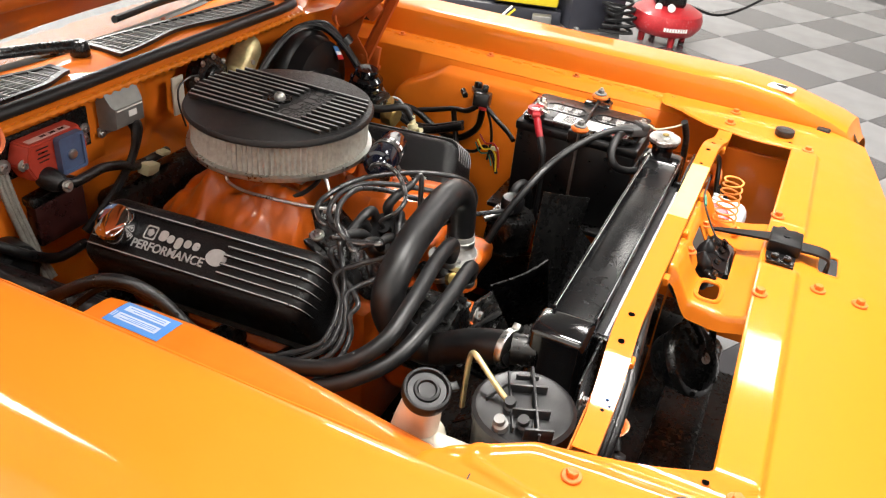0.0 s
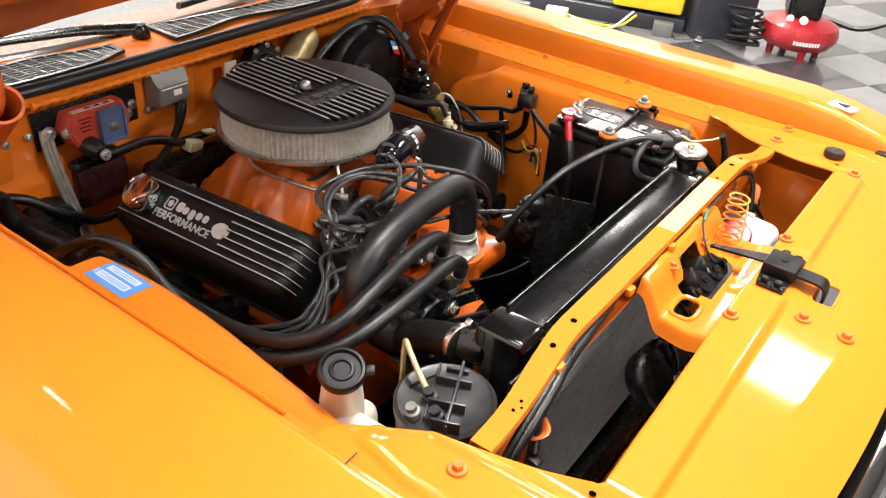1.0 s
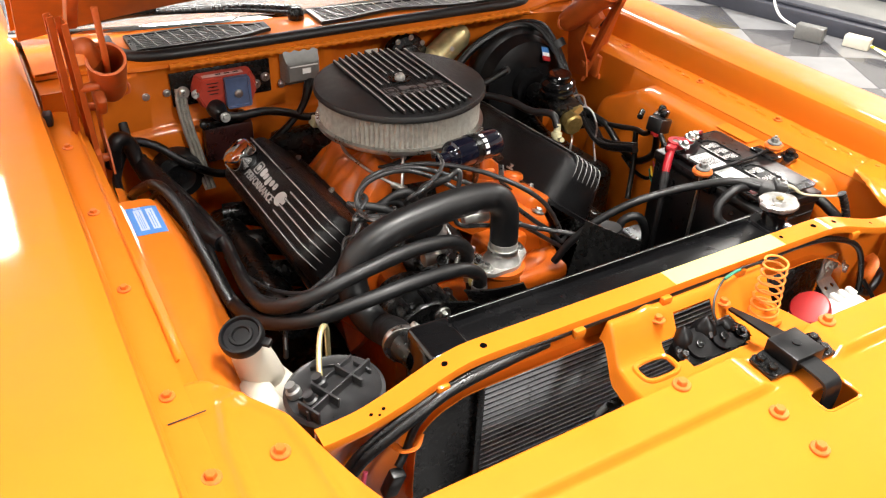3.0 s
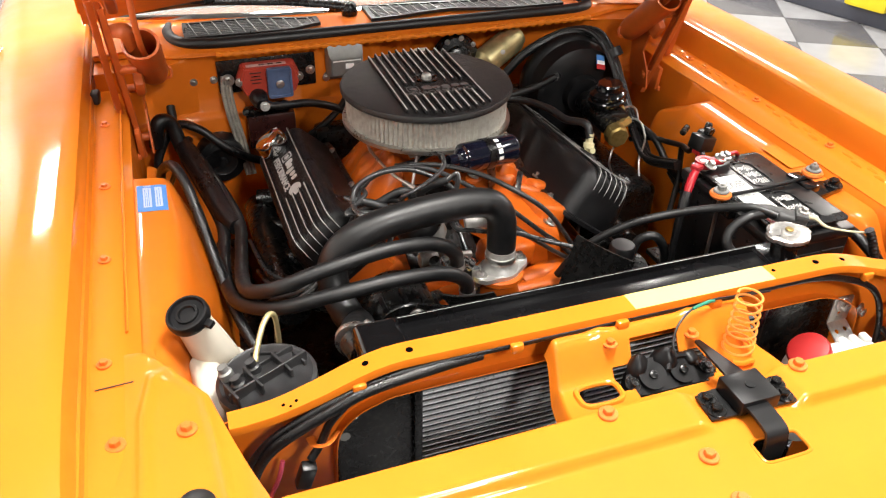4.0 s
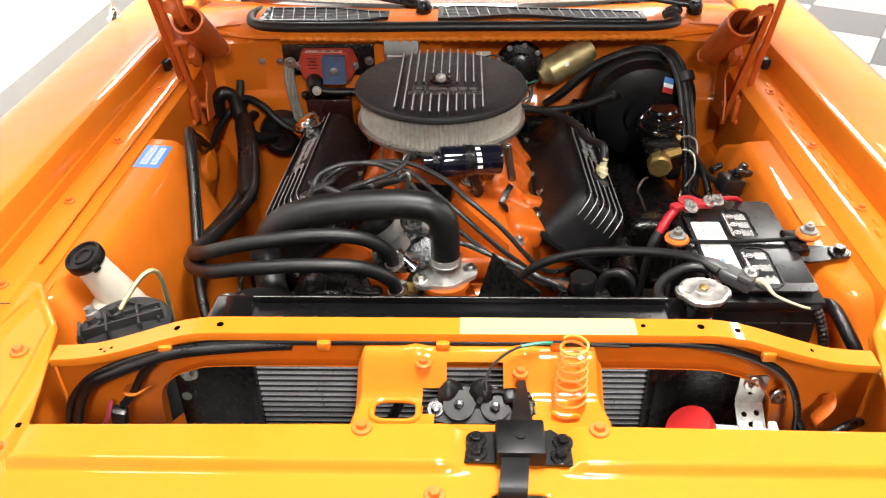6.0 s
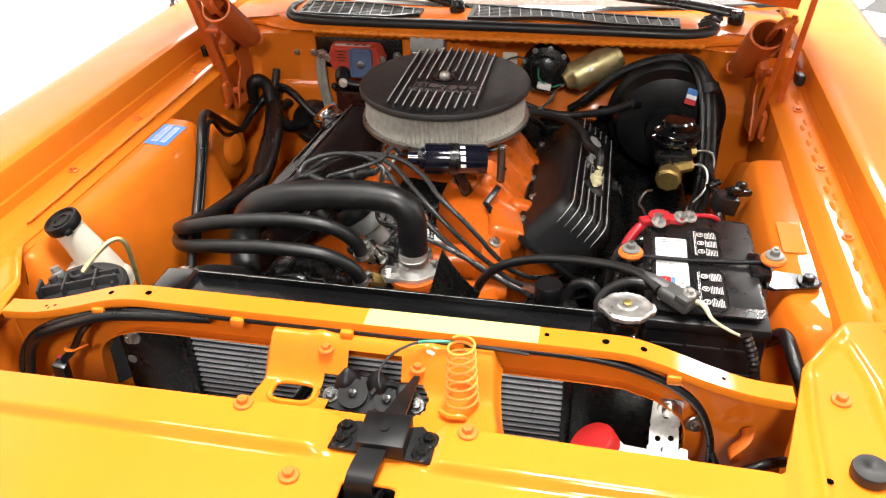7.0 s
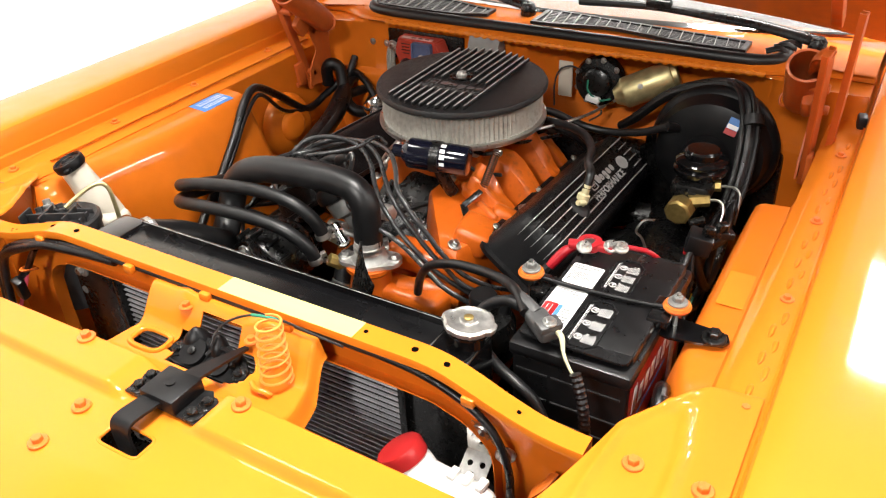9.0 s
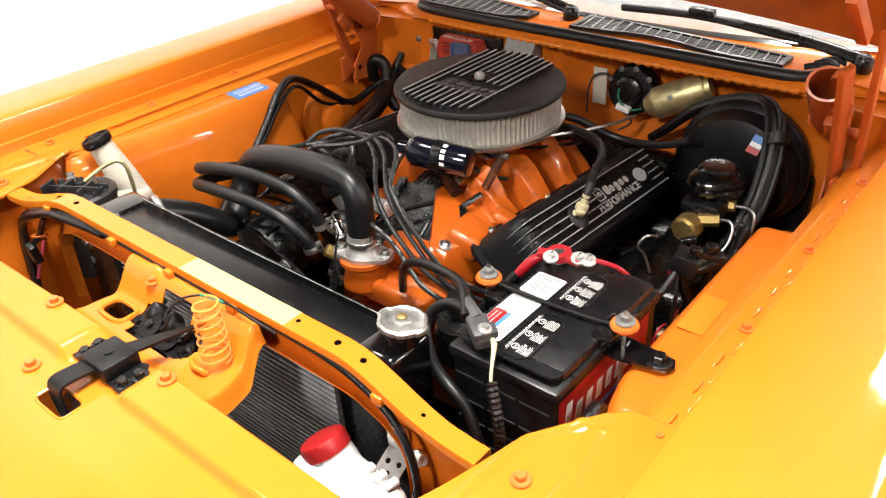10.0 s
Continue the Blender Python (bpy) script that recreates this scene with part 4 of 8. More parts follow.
def valve_cover(s):
    """Finned black cover on one bank, its lettering reading from that side."""
    top = Vector((EX + s * 0.310, 0.730, 0.816))
    m = Matrix.Translation(top) @ pose(0, 0, 0, -4.0, 0, 0) @ pose(0, 0, 0, 0, s * 37, 0) @ Matrix.Translation((0, 0, -0.060))
    bm = bmesh.new()
    prof = [(0.084, -0.050), (0.084, -0.042), (0.076, -0.040), (0.070, 0.0), (0.0645, 0.034), (0.0615, 0.046), (0.0575, 0.053), (0.0525, 0.0575), (0.047, 0.0594), (0.042, 0.060)]
    L = 0.262
    loops = []
    for w, z in prof:
        cut = (0.084 - w) * 1.3
        loops.append([bm.verts.new(m @ Vector((x, y, z))) for x, y in loop_round(-w, -L + cut, w, L - cut, 0.030, 6)])
    for a, b in zip(loops, loops[1:]):
        for k in range(len(a)):
            bm.faces.new((a[k], a[(k + 1) % len(a)], b[(k + 1) % len(a)], b[k]))
    bm.faces.new(loops[-1])
    bm.faces.new(loops[0])
    c = part("valve_cover", bm, WRINKLE, engine, "black crackle-finish finned valve cover with pale lettering", sharp=45)
    # ribs on the front third and rear, polished on top
    for k in range(6):
        x = -0.040 + 0.016 * k
        spans = ((-0.215, -0.060), (0.150, 0.215)) if -0.03 < x < 0.03 else ((-0.215, 0.215),)
        if s > 0:
            spans = tuple((-b, -a) for a, b in spans) if len(spans) == 2 else spans
            spans = ((-0.215, 0.0), (0.165, 0.215)) if len(spans) == 2 else spans
        for a, b in spans:
            bm = bmesh.new()
            add_box(bm, (0, 0, 0), (0.0050, b - a, 0.006), m=m @ pose(x, (a + b) / 2, 0.0625), bevel=0.001, seg=1)
            part("rib", bm, WRINKLE, c)
            bm = bmesh.new()
            add_box(bm, (0, 0, 0), (0.0019, b - a - 0.004, 0.0008), m=m @ pose(x, (a + b) / 2, 0.0660))
            part("rib", bm, FINSILVER, c)
    for k in range(6):
        bm = bmesh.new()
        add_tube(bm, [m @ Vector((-0.040 + 0.016 * k, y, z)) for y, z in ((-0.208, 0.0615), (-0.222, 0.057), (-0.232, 0.040), (-0.239, 0.015))], [0.0030, 0.0034, 0.0030, 0.0012], 7, 4)
        part("rib", bm, WRINKLE, c)
        bm = bmesh.new()
        add_tube(bm, [m @ Vector((-0.040 + 0.016 * k, y, z)) for y, z in ((-0.206, 0.0654), (-0.2245, 0.0605), (-0.2355, 0.0425), (-0.2405, 0.022))], [0.0010, 0.0009, 0.0007, 0.0003], 6, 4)
        part("rib", bm, FINSILVER, c)
    for k in range(3):
        place("bolt", SMALLBOLT, c, m @ Vector((-s * 0.080, -0.19 + 0.19 * k, -0.040)), (0, s * 37, 0), 0.9)
    turn = -90 if s < 0 else 90
    off = 0.052 if s < 0 else 0.048
    words("lettering", "PERFORMANCE", 0.0225, m @ pose(s * 0.016, off, 0.0606, 0, 0, turn), FINSILVER, c, 1.0, 0.0003)
    wordmark(m @ pose(-s * 0.010, off - s * 0.0, 0.0606, 0, 0, turn), 0.125, 0.026, c)
    bm = bmesh.new()
    add_plate(bm, ring(0, 0, 0.021, 28, 0.74), m @ pose(0, -0.046 if s < 0 else 0.148, 0.0606, 0, 0, 90), 0.0006)
    part("badge", bm, FINSILVER, c, "plain pale oval badge")
    return m, c


def wordmark(m, w, h, parent, mat=None):
    """A brand mark as plain shapes: a small framed square and five rounded blocks."""
    mat = mat or FINSILVER
    bm = bmesh.new()
    x = -w / 2
    add_plate(bm, loop_round(x, -h / 2, x + h, h / 2, h * 0.15, 3), m, 0.0006, [loop_round(x + h * 0.1, -h * 0.4, x + h * 0.9, h * 0.4, h * 0.12, 3)])
    add_plate(bm, ring(x + h / 2, 0, h * 0.3, 5), m, 0.0006)
    part("mark", bm, mat, parent)
    x += h * 1.25
    step = (w - h * 1.25) / 5.0
    bm = bmesh.new()
    for k in range(5):
        ww = step * (1.12 if k == 0 else 0.92)
        y0, y1 = (-h * 0.36, h * 0.40) if k in (0,) else (-h * 0.36, h * 0.22)
        if k == 2:
            y0 = -h * 0.6
        a = x + step * k
        outer = loop_round(a, y0, a + ww * 0.86, y1, min(h * 0.24, ww * 0.42), 4)
        add_plate(bm, outer, m, 0.0006)
    part("mark", bm, mat, parent)


VC1, vc1 = valve_cover(-1)
VC2 = valve_cover(1)[0]

# oil filler cap on the passenger cover
bm = bmesh.new()
oil = VC1 @ Vector((0.0, 0.158, 0.060))
nrm = VC1.to_3x3() @ Vector((0, 0, 1))
add_lathe(bm, [(0.026, 0), (0.027, 0.006), (0.033, 0.009), (0.035, 0.014), (0.035, 0.034), (0.033, 0.039), (0.026, 0.0425), (0.012, 0.044), (0, 0.0442)], oil, nrm, 40)
part("oil_cap", bm, CHROME, vc1, "domed chrome oil filler cap")

# intake manifold
bm = bmesh.new()


def manifold_z(x, y):
    a = abs(x - EX)
    runner = smooth(math.cos(2 * math.pi * (y - 0.615) / 0.104), -0.75, 0.35) if x > EX else 0.5 + 0.5 * math.cos(2 * math.pi * (y - 0.700 - 0.35 * (a - 0.08)) / 0.165)
    z = 0.846 - 0.012 * smooth(a, 0.05, 0.10) - 0.115 * smooth(a, 0.09, 0.235)
    z += ((0.074 if x > EX else 0.032) * runner ** 0.8 - (0.044 if x > EX else 0.010)) * smooth(a, 0.055, 0.11) * (1 - 0.4 * smooth(a, 0.18, 0.24))
    z -= 0.05 * (1 - smooth(y, 0.545, 0.60)) + 0.05 * smooth(y, 0.93, 0.985)
    z -= 0.17 * (1 - smooth(y, 0.598, 0.640)) * (1 - smooth(x, EX + 0.06, EX + 0.10)) + 0.05 * smooth(y, 0.84, 0.90)
    z -= 0.15 * (1 - smooth(y, 0.635, 0.675)) * smooth(x, -0.135, -0.105) * (1 - smooth(x, EX + 0.05, EX + 0.09))
    for cx, cy, r, h in ((-0.150, 0.655, 0.034, 0.020), (-0.118, 0.725, 0.040, 0.017), (-0.172, 0.790, 0.036, 0.020), (-0.125, 0.860, 0.038, 0.016), (0.075, 0.650, 0.030, 0.014), (0.120, 0.735, 0.034, 0.012), (0.085, 0.830, 0.036, 0.014)):
        d = math.hypot(x - cx, y - cy) / r
        z += h * math.exp(-d * d) - 0.35 * h * math.exp(-((d - 1.5) / 0.35) ** 2)
    return z + 0.0065 * noise.noise(Vector((x * 30, y * 30, 0))) + 0.0025 * noise.noise(Vector((x * 90, y * 90, 3)))


add_sheet(bm, lambda x, y: Vector((x, y, manifold_z(x, y))), list(np.linspace(EX - 0.235, EX + 0.235, 91)), list(np.linspace(0.545, 0.985, 85)), 0.02)
part("intake_manifold", bm, ENGINE, engine, "orange cast intake manifold with curved runners")
for p, sx, sy, sz, rot in (((0.118, 0.512, 0.786), 0.070, 0.085, 0.050, (0, 18, 12)), ((0.070, 0.600, 0.815), 0.050, 0.040, 0.040, (0, 8, -25)), ((0.140, 0.590, 0.785), 0.055, 0.040, 0.045, (0, 24, 20)), ((0.020, 0.455, 0.742), 0.110, 0.060, 0.050, (0, 6, 8))):
    bm = bmesh.new()
    add_box(bm, p, (sx, sy, sz), rot, bevel=0.013, seg=3)
    part("casting_boss", bm, ENGINE, engine)
bm = bmesh.new()
add_box(bm, (EX, 0.765, 0.848), (0.14, 0.17, 0.028), bevel=0.008)
part("carburettor_pad", bm, ENGINE, engine)
bm = bmesh.new()
add_box(bm, (EX, 0.525, 0.610), (0.24, 0.06, 0.06), bevel=0.02, seg=3)
part("front_rail", bm, ENGINE, engine)
# raised front block of the manifold
bm = bmesh.new()
outline = [(-0.020, 0.575), (-0.018, 0.635), (0.045, 0.672), (0.118, 0.640), (0.145, 0.590), (0.150, 0.540), (0.122, 0.432), (0.090, 0.424)]
loops = []
for grow, dz in ((1.14, -0.085), (1.02, -0.020), (0.985, -0.008), (0.93, 0.0), (0.50, 0.002)):
    loops.append([bm.verts.new((0.072 + (x - 0.072) * grow, 0.560 + (y - 0.560) * grow, 0.818 - 0.30 * max(0, x - 0.055) * grow - 0.10 * max(0, 0.55 - y) + dz)) for x, y in outline])
for a, b in zip(loops, loops[1:]):
    for k in range(len(a)):
        bm.faces.new((a[k], a[(k + 1) % len(a)], b[(k + 1) % len(a)], b[k]))
bm.faces.new(loops[-1])
bm.faces.new(loops[0])
front = part("manifold_front", bm, ENGINE, engine, sharp=28)
for x, y, r, turn in ((0.060, 0.625, 0.020, 30), (0.110, 0.575, 0.017, -20)):
    bm = bmesh.new()
    add_box(bm, (0, 0, 0), (0.062, 0.020, 0.030), m=pose(x, y, 0.812 - 0.30 * max(0, x - 0.055), 0, 14, turn), bevel=0.009, seg=3)
    part("casting_rib", bm, ENGINE, front)
bm = bmesh.new()
add_lathe(bm, [(0.020, -0.02), (0.017, 0.010), (0.013, 0.014), (0, 0.014)], (0.010, 0.615, 0.812), seg=20)
part("casting_boss", bm, ENGINE, front)
for x, y, z in ((0.108, 0.452, 0.792), (0.010, 0.615, 0.826), (-0.165, 0.60, 0.80), (0.165, 0.63, 0.79)):
    place("bolt", ZINCBOLT, engine, (x, y, z), (0, 25 if x > 0 else -25, 10), 1.1)
# timing cover and water pump housing
bm = bmesh.new()
add_box(bm, (EX, 0.43, 0.575), (0.20, 0.09, 0.22), bevel=0.03, seg=3)
add_box(bm, (EX + 0.06, 0.385, 0.700), (0.20, 0.07, 0.05), bevel=0.016, seg=3)
add_cyl(bm, (EX, 0.30, 0.60), (EX, 0.40, 0.60), 0.06, seg=24)
add_lathe(bm, [(0.044, 0), (0.040, 0.02), (0.036, 0.04), (0.046, 0.05), (0.046, 0.058)], (-0.030, 0.372, 0.705), seg=24)
add_tube(bm, [(EX + 0.06, 0.385, 0.708), (EX + 0.11, 0.40, 0.712), (EX + 0.16, 0.43, 0.700)], 0.024, 12)
part("water_pump_housing", bm, ENGINE, engine)
bm = bmesh.new()
m = pose(-0.028, 0.372, 0.764, 0, 0, 20)
hexy = [(0.049 * math.cos(a) * (1.25 if abs(math.cos(a)) > 0.8 else 0.85), 0.036 * math.sin(a)) for a in (2 * math.pi * k / 20 for k in range(20))]
add_plate(bm, hexy, m, 0.008)
add_lathe(bm, [(0.036, 0.006), (0.030, 0.016), (0.0265, 0.024), (0.0265, 0.05)], (-0.028, 0.372, 0.764), seg=28)
thermo = part("thermostat_housing", bm, ALLOY, engine, "bare alloy thermostat housing")
for x, y in ((0.048, 0.0), (-0.048, 0.0)):
    p = m @ Vector((x, y, 0.008))
    place("bolt", ZINCBOLT, thermo, p, (0, 0, 15), 1.1)

# short bypass hose between the thermostat neck and the pump
bm = bmesh.new()
add_tube(bm, [(-0.068, 0.392, 0.762), (-0.082, 0.378, 0.748), (-0.088, 0.360, 0.722), (-0.080, 0.345, 0.690)], 0.019, 14)
bypass = part("bypass_hose", bm, RUBBER, engine, "short black bypass hose")
for z, y in ((0.740, 0.371), (0.704, 0.350)):
    bm = bmesh.new()
    add_lathe(bm, [(0.0195, 0), (0.0215, 0.001), (0.0215, 0.009), (0.0195, 0.010)], (-0.086, y, z), (0.1, 0.45, 0.88), 22)
    part("hose_clip", bm, ZINC, bypass)
# made-up black sheet that darkens the gap under the front of the manifold
bm = bmesh.new()
add_box(bm, (0, 0, 0), (0.150, 0.205, 0.008), m=pose(-0.088, 0.580, 0.742, 33, 0, 4), bevel=0.003)
tray = part("valley_dark_filler", bm, SATINBLACK, engine, "black sheet added to darken the valley")
for x, y, turn in ((-0.055, 0.02, 0), (0.05, -0.03, 0)):
    bm = bmesh.new()
    add_box(bm, (0, 0, 0), (0.010, 0.15, 0.008), m=pose(-0.088, 0.580, 0.742, 33, 0, 4) @ pose(x, y, 0.006), bevel=0.003)
    part("pressing", bm, SATINBLACK, tray)
bm = bmesh.new()
add_tube(bm, [(-0.135, 0.50, 0.725), (-0.105, 0.53, 0.752), (-0.06, 0.56, 0.772), (-0.015, 0.585, 0.790), (0.0, 0.60, 0.815)], 0.006, 8, 6)
part("vacuum_line", bm, RUBBER, tray)

# carburettor
carb = thing("carburettor", (EX, 0.765, 0.856), "four-barrel alloy carburettor below the air cleaner", "carburettor")
bm = bmesh.new()
add_box(bm, (EX, 0.765, 0.866), (0.15, 0.19, 0.018), bevel=0.004)
add_box(bm, (EX, 0.765, 0.886), (0.115, 0.17, 0.030), bevel=0.010)
add_box(bm, (EX, 0.690, 0.885), (0.12, 0.05, 0.032), bevel=0.010)
add_box(bm, (EX, 0.840, 0.885), (0.12, 0.05, 0.032), bevel=0.010)
add_cyl(bm, (EX, 0.765, 0.89), (EX, 0.765, 0.925), 0.065, seg=28)
part("body", bm, ALLOY, carb)
for x, y in ((-0.045, 0.66), (0.0, 0.658), (0.045, 0.66), (0.07, 0.72), (-0.07, 0.72)):
    bm = bmesh.new()
    add_cyl(bm, (EX + x, y, 0.876), (EX + x * 1.15, y - 0.014, 0.876), 0.008, seg=12, soft=0.001)
    part("fitting", bm, BRASS, carb)

# ---- air cleaner ----
AC = Vector((-0.044, 0.763, 0))
cleaner = thing("air_cleaner", (AC.x, AC.y, 0.898), "round black finned air cleaner with a pleated paper filter", "air cleaner")
bm = bmesh.new()
add_lathe(bm, [(0.06, 0.893), (0.10, 0.896), (0.150, 0.897), (0.1745, 0.899), (0.1775, 0.903), (0.1770, 0.909), (0.168, 0.910), (0.08, 0.905), (0.06, 0.905)], (AC.x, AC.y, 0), seg=72)
part("base_pan", bm, ZINC, cleaner, "thin zinc base pan rim")
bm = bmesh.new()
N = 208
rows = []
for z in (0.908, 0.925, 0.940, 0.956, 0.972):
    rows.append([])
    for k in range(N):
        a = 2 * math.pi * (k + 0.22 * noise.noise(Vector((k * 0.31, z * 60, 0)))) / N
        r = 0.1660 + (0.0028 if k % 2 else -0.0028) + 0.0008 * noise.noise(Vector((k * 0.7, z * 40, 5)))
        rows[-1].append(bm.verts.new((AC.x + r * math.cos(a), AC.y + r * math.sin(a), z)))
for lo, hi in zip(rows, rows[1:]):
    for k in range(N):
        bm.faces.new((lo[k], lo[(k + 1) % N], hi[(k + 1) % N], hi[k]))
part("filter", bm, PAPER, cleaner, "grey pleated paper filter element", sharp=15)
bm = bmesh.new()
add_lathe(bm, [(0.150, 0.966), (0.1755, 0.967), (0.1785, 0.970), (0.1790, 0.975), (0.1760, 0.9805), (0.150, 0.984), (0.0, 0.986)], (AC.x, AC.y, 0), seg=96)
lid = part("lid", bm, LIDWRINKLE, cleaner, "black crackle-finish finned lid")
for k in range(11):
    x = -0.085 + 0.017 * k
    half = math.sqrt(0.168 ** 2 - x * x)
    spans = [(-half, half)]
    if -0.06 < x < 0.08:
        spans = [(-half, -0.082), (-0.022, half)]
    if abs(x) < 0.02:
        spans = [(-half, -0.082), (-0.022, -0.02 + 0.002), (0.026, half)]
    for a, b in spans:
        if b - a < 0.01:
            continue
        bm = bmesh.new()
        add_box(bm, (AC.x + x, AC.y + (a + b) / 2, 0.9875), (0.0050, b - a, 0.007), bevel=0.0012, seg=1)
        f = part("fin", bm, LIDWRINKLE, lid)
        bm = bmesh.new()
        add_box(bm, (AC.x + x, AC.y + (a + b) / 2, 0.9914), (0.0028, b - a - 0.003, 0.0007))
        part("fin", bm, FINSILVER, lid)
words("lettering", "PERFORMANCE", 0.022, pose(AC.x + 0.012, AC.y - 0.068, 0.9858, 0, 0, 0), LETTER, lid, 1.0, 0.0003)
wordmark(pose(AC.x + 0.012, AC.y - 0.044, 0.9858, 0, 0, 0), 0.135, 0.026, lid, LETTER)
bm = bmesh.new()
add_lathe(bm, [(0.024, 0.9855), (0.024, 0.9885), (0.020, 0.9890), (0.019, 0.9868), (0, 0.9868)], (AC.x, AC.y, 0), seg=28)
part("recess_ring", bm, SATINBLACK, lid)
bm = bmesh.new()
add_lathe(bm, [(0.011, 0.986), (0.011, 0.992), (0.009, 0.997), (0.004, 1.000), (0, 1.001)], (AC.x, AC.y, 0), seg=12)
part("dome_nut", bm, CAPSTEEL, cleaner)


# ---- hoses ----
def strand(parent, pts, r, mat, name="strand"):
    """One cable of a harness."""
    bm = bmesh.new()
    add_tube(bm, pts, r, 10, 7)
    return part(name, bm, mat, parent)


def hose(name, pts, r, mat, label, category="hose", seg=12, ribs=0.0, clamps=(), group="", dash=None):
    h = thing(name, pts[0], label, category, group)
    bm = bmesh.new()
    add_tube(bm, pts, r, 28 if dash else seg, 16 if dash else 8, ribs, dash=dash)
    part("tube", bm, mat, h, second=HOSEPRINT if dash else None)
    for p, d, rad in clamps:
        bm = bmesh.new()
        d = Vector(d).normalized()
        add_cyl(bm, Vector(p) - d * 0.006, Vector(p) + d * 0.006, rad, seg=28, soft=0.001)
        c = part("clamp", bm, ZINC, h, "zinc hose clamp")
        bm = bmesh.new()
        o = d.orthogonal().normalized()
        if o.z < 0:
            o = -o
        add_box(bm, (0, 0, 0), (0.012, 0.022, 0.010), m=Matrix.Translation(Vector(p) + o * (rad + 0.003)) @ o.to_track_quat("Z", "Y").to_matrix().to_4x4(), bevel=0.002)
        part("screw", bm, ZINC, c)
    return h


hose("radiator_hose", [(-0.028, 0.372, 0.788), (-0.028, 0.374, 0.848), (-0.032, 0.377, 0.884), (-0.052, 0.380, 0.906), (-0.088, 0.381, 0.914), (-0.140, 0.378, 0.916), (-0.200, 0.374, 0.913), (-0.256, 0.370, 0.906), (-0.300, 0.366, 0.892), (-0.330, 0.364, 0.866), (-0.342, 0.356, 0.832), (-0.338, 0.334, 0.800), (-0.328, 0.305, 0.780),
                       (-0.318, 0.280, 0.778), (-0.336, 0.210, 0.828), (-0.352, 0.150, 0.858)], 0.0265, RUBBER, "thick moulded black rubber upper radiator hose", seg=20,
     clamps=[((-0.028, 0.372, 0.796), (0, 0, 1), 0.029), ((-0.351, 0.156, 0.857), (0.25, 1, -0.1), 0.0295)])
hose("heater_hose", [(-0.118, 0.355, 0.800), (-0.128, 0.345, 0.840), (-0.170, 0.335, 0.874), (-0.250, 0.325, 0.886), (-0.360, 0.312, 0.878), (-0.438, 0.318, 0.855), (-0.480, 0.375, 0.818), (-0.482, 0.480, 0.782), (-0.470, 0.60, 0.757), (-0.463, 0.731, 0.746), (-0.50, 0.90, 0.768), (-0.550, 1.03, 0.80), (-0.552, 1.08, 0.80)],
     0.0125, RUBBER, "long black rubber heater hose looping to the firewall", clamps=[((-0.120, 0.354, 0.806), (-0.2, -0.1, 1), 0.0145)], group="heater hoses", dash=11)
hose("heater_hose", [(-0.112, 0.318, 0.768), (-0.122, 0.308, 0.806), (-0.170, 0.296, 0.840), (-0.260, 0.285, 0.852), (-0.360, 0.285, 0.845), (-0.438, 0.306, 0.824), (-0.494, 0.38, 0.790), (-0.510, 0.48, 0.762), (-0.505, 0.60, 0.740), (-0.495, 0.74, 0.730), (-0.525, 0.90, 0.75), (-0.545, 1.00, 0.77), (-0.53, 1.08, 0.77)],
     0.0125, RUBBER, "long black rubber heater hose looping to the firewall", clamps=[((-0.113, 0.317, 0.774), (-0.2, -0.1, 1), 0.0145)], group="heater hoses", dash=11)

# ---- battery ----
BX0, BX1, BY0, BY1, BZ = 0.370, 0.545, 0.145, 0.425, 0.900
battery = thing("battery", ((BX0 + BX1) / 2, (BY0 + BY1) / 2, 0.68), "black car battery with red side label and white warning stickers", "battery")
bm = bmesh.new()
add_box(bm, ((BX0 + BX1) / 2, (BY0 + BY1) / 2, 0.775), (BX1 - BX0 - 0.008, BY1 - BY0 - 0.008, 0.19), bevel=0.006)
part("case", bm, PLASTIC, battery)
bm = bmesh.new()
add_box(bm, ((BX0 + BX1) / 2, (BY0 + BY1) / 2, 0.877), (BX1 - BX0, BY1 - BY0, 0.022), bevel=0.006)
add_box(bm, ((BX0 + BX1) / 2 + 0.004, (BY0 + BY1) / 2 + 0.008, 0.892), (BX1 - BX0 - 0.022, BY1 - BY0 - 0.038, 0.020), bevel=0.006)
part("cover", bm, PLASTIC, battery)
# battery terminals, labels and hold-down
TOP = 0.9022
def sticker(name, x0, y0, x1, y1, z, mat, parent, r=0.003, label=""):
    bm = bmesh.new()
    add_plate(bm, loop_round(x0, y0, x1, y1, r, 3), pose(0, 0, z), 0.0004)
    return part(name, bm, mat, parent, label)


def bars(x0, x1, y0, y1, n, z, mat, parent, share=0.5, vertical=False):
    """Rows of print as plain bars."""
    bm = bmesh.new()
    for k in range(n):
        if vertical:
            w = (x1 - x0) / n
            add_box(bm, (x0 + w * (k + 0.5), (y0 + y1) / 2, z), (w * share * random.uniform(0.6, 1.2), y1 - y0, 0.0004))
        else:
            h = (y1 - y0) / n
            reach = random.uniform(0.6, 1.0)
            add_box(bm, (x0 + (x1 - x0) * reach / 2, y0 + h * (k + 0.5), z), ((x1 - x0) * reach, h * share, 0.0004))
    return part("print", bm, mat, parent)


lab = sticker("label", 0.386, 0.176, 0.434, 0.278, TOP, WHITE, battery, label="white printed maker's label")
sticker("label_band", 0.387, 0.180, 0.407, 0.236, TOP + 0.0006, RED, lab)
sticker("label_band", 0.4075, 0.180, 0.4135, 0.236, TOP + 0.0006, BLUE, lab)
bars(0.390, 0.4025, 0.186, 0.230, 2, TOP + 0.0012, WHITE, lab, 0.16, True)
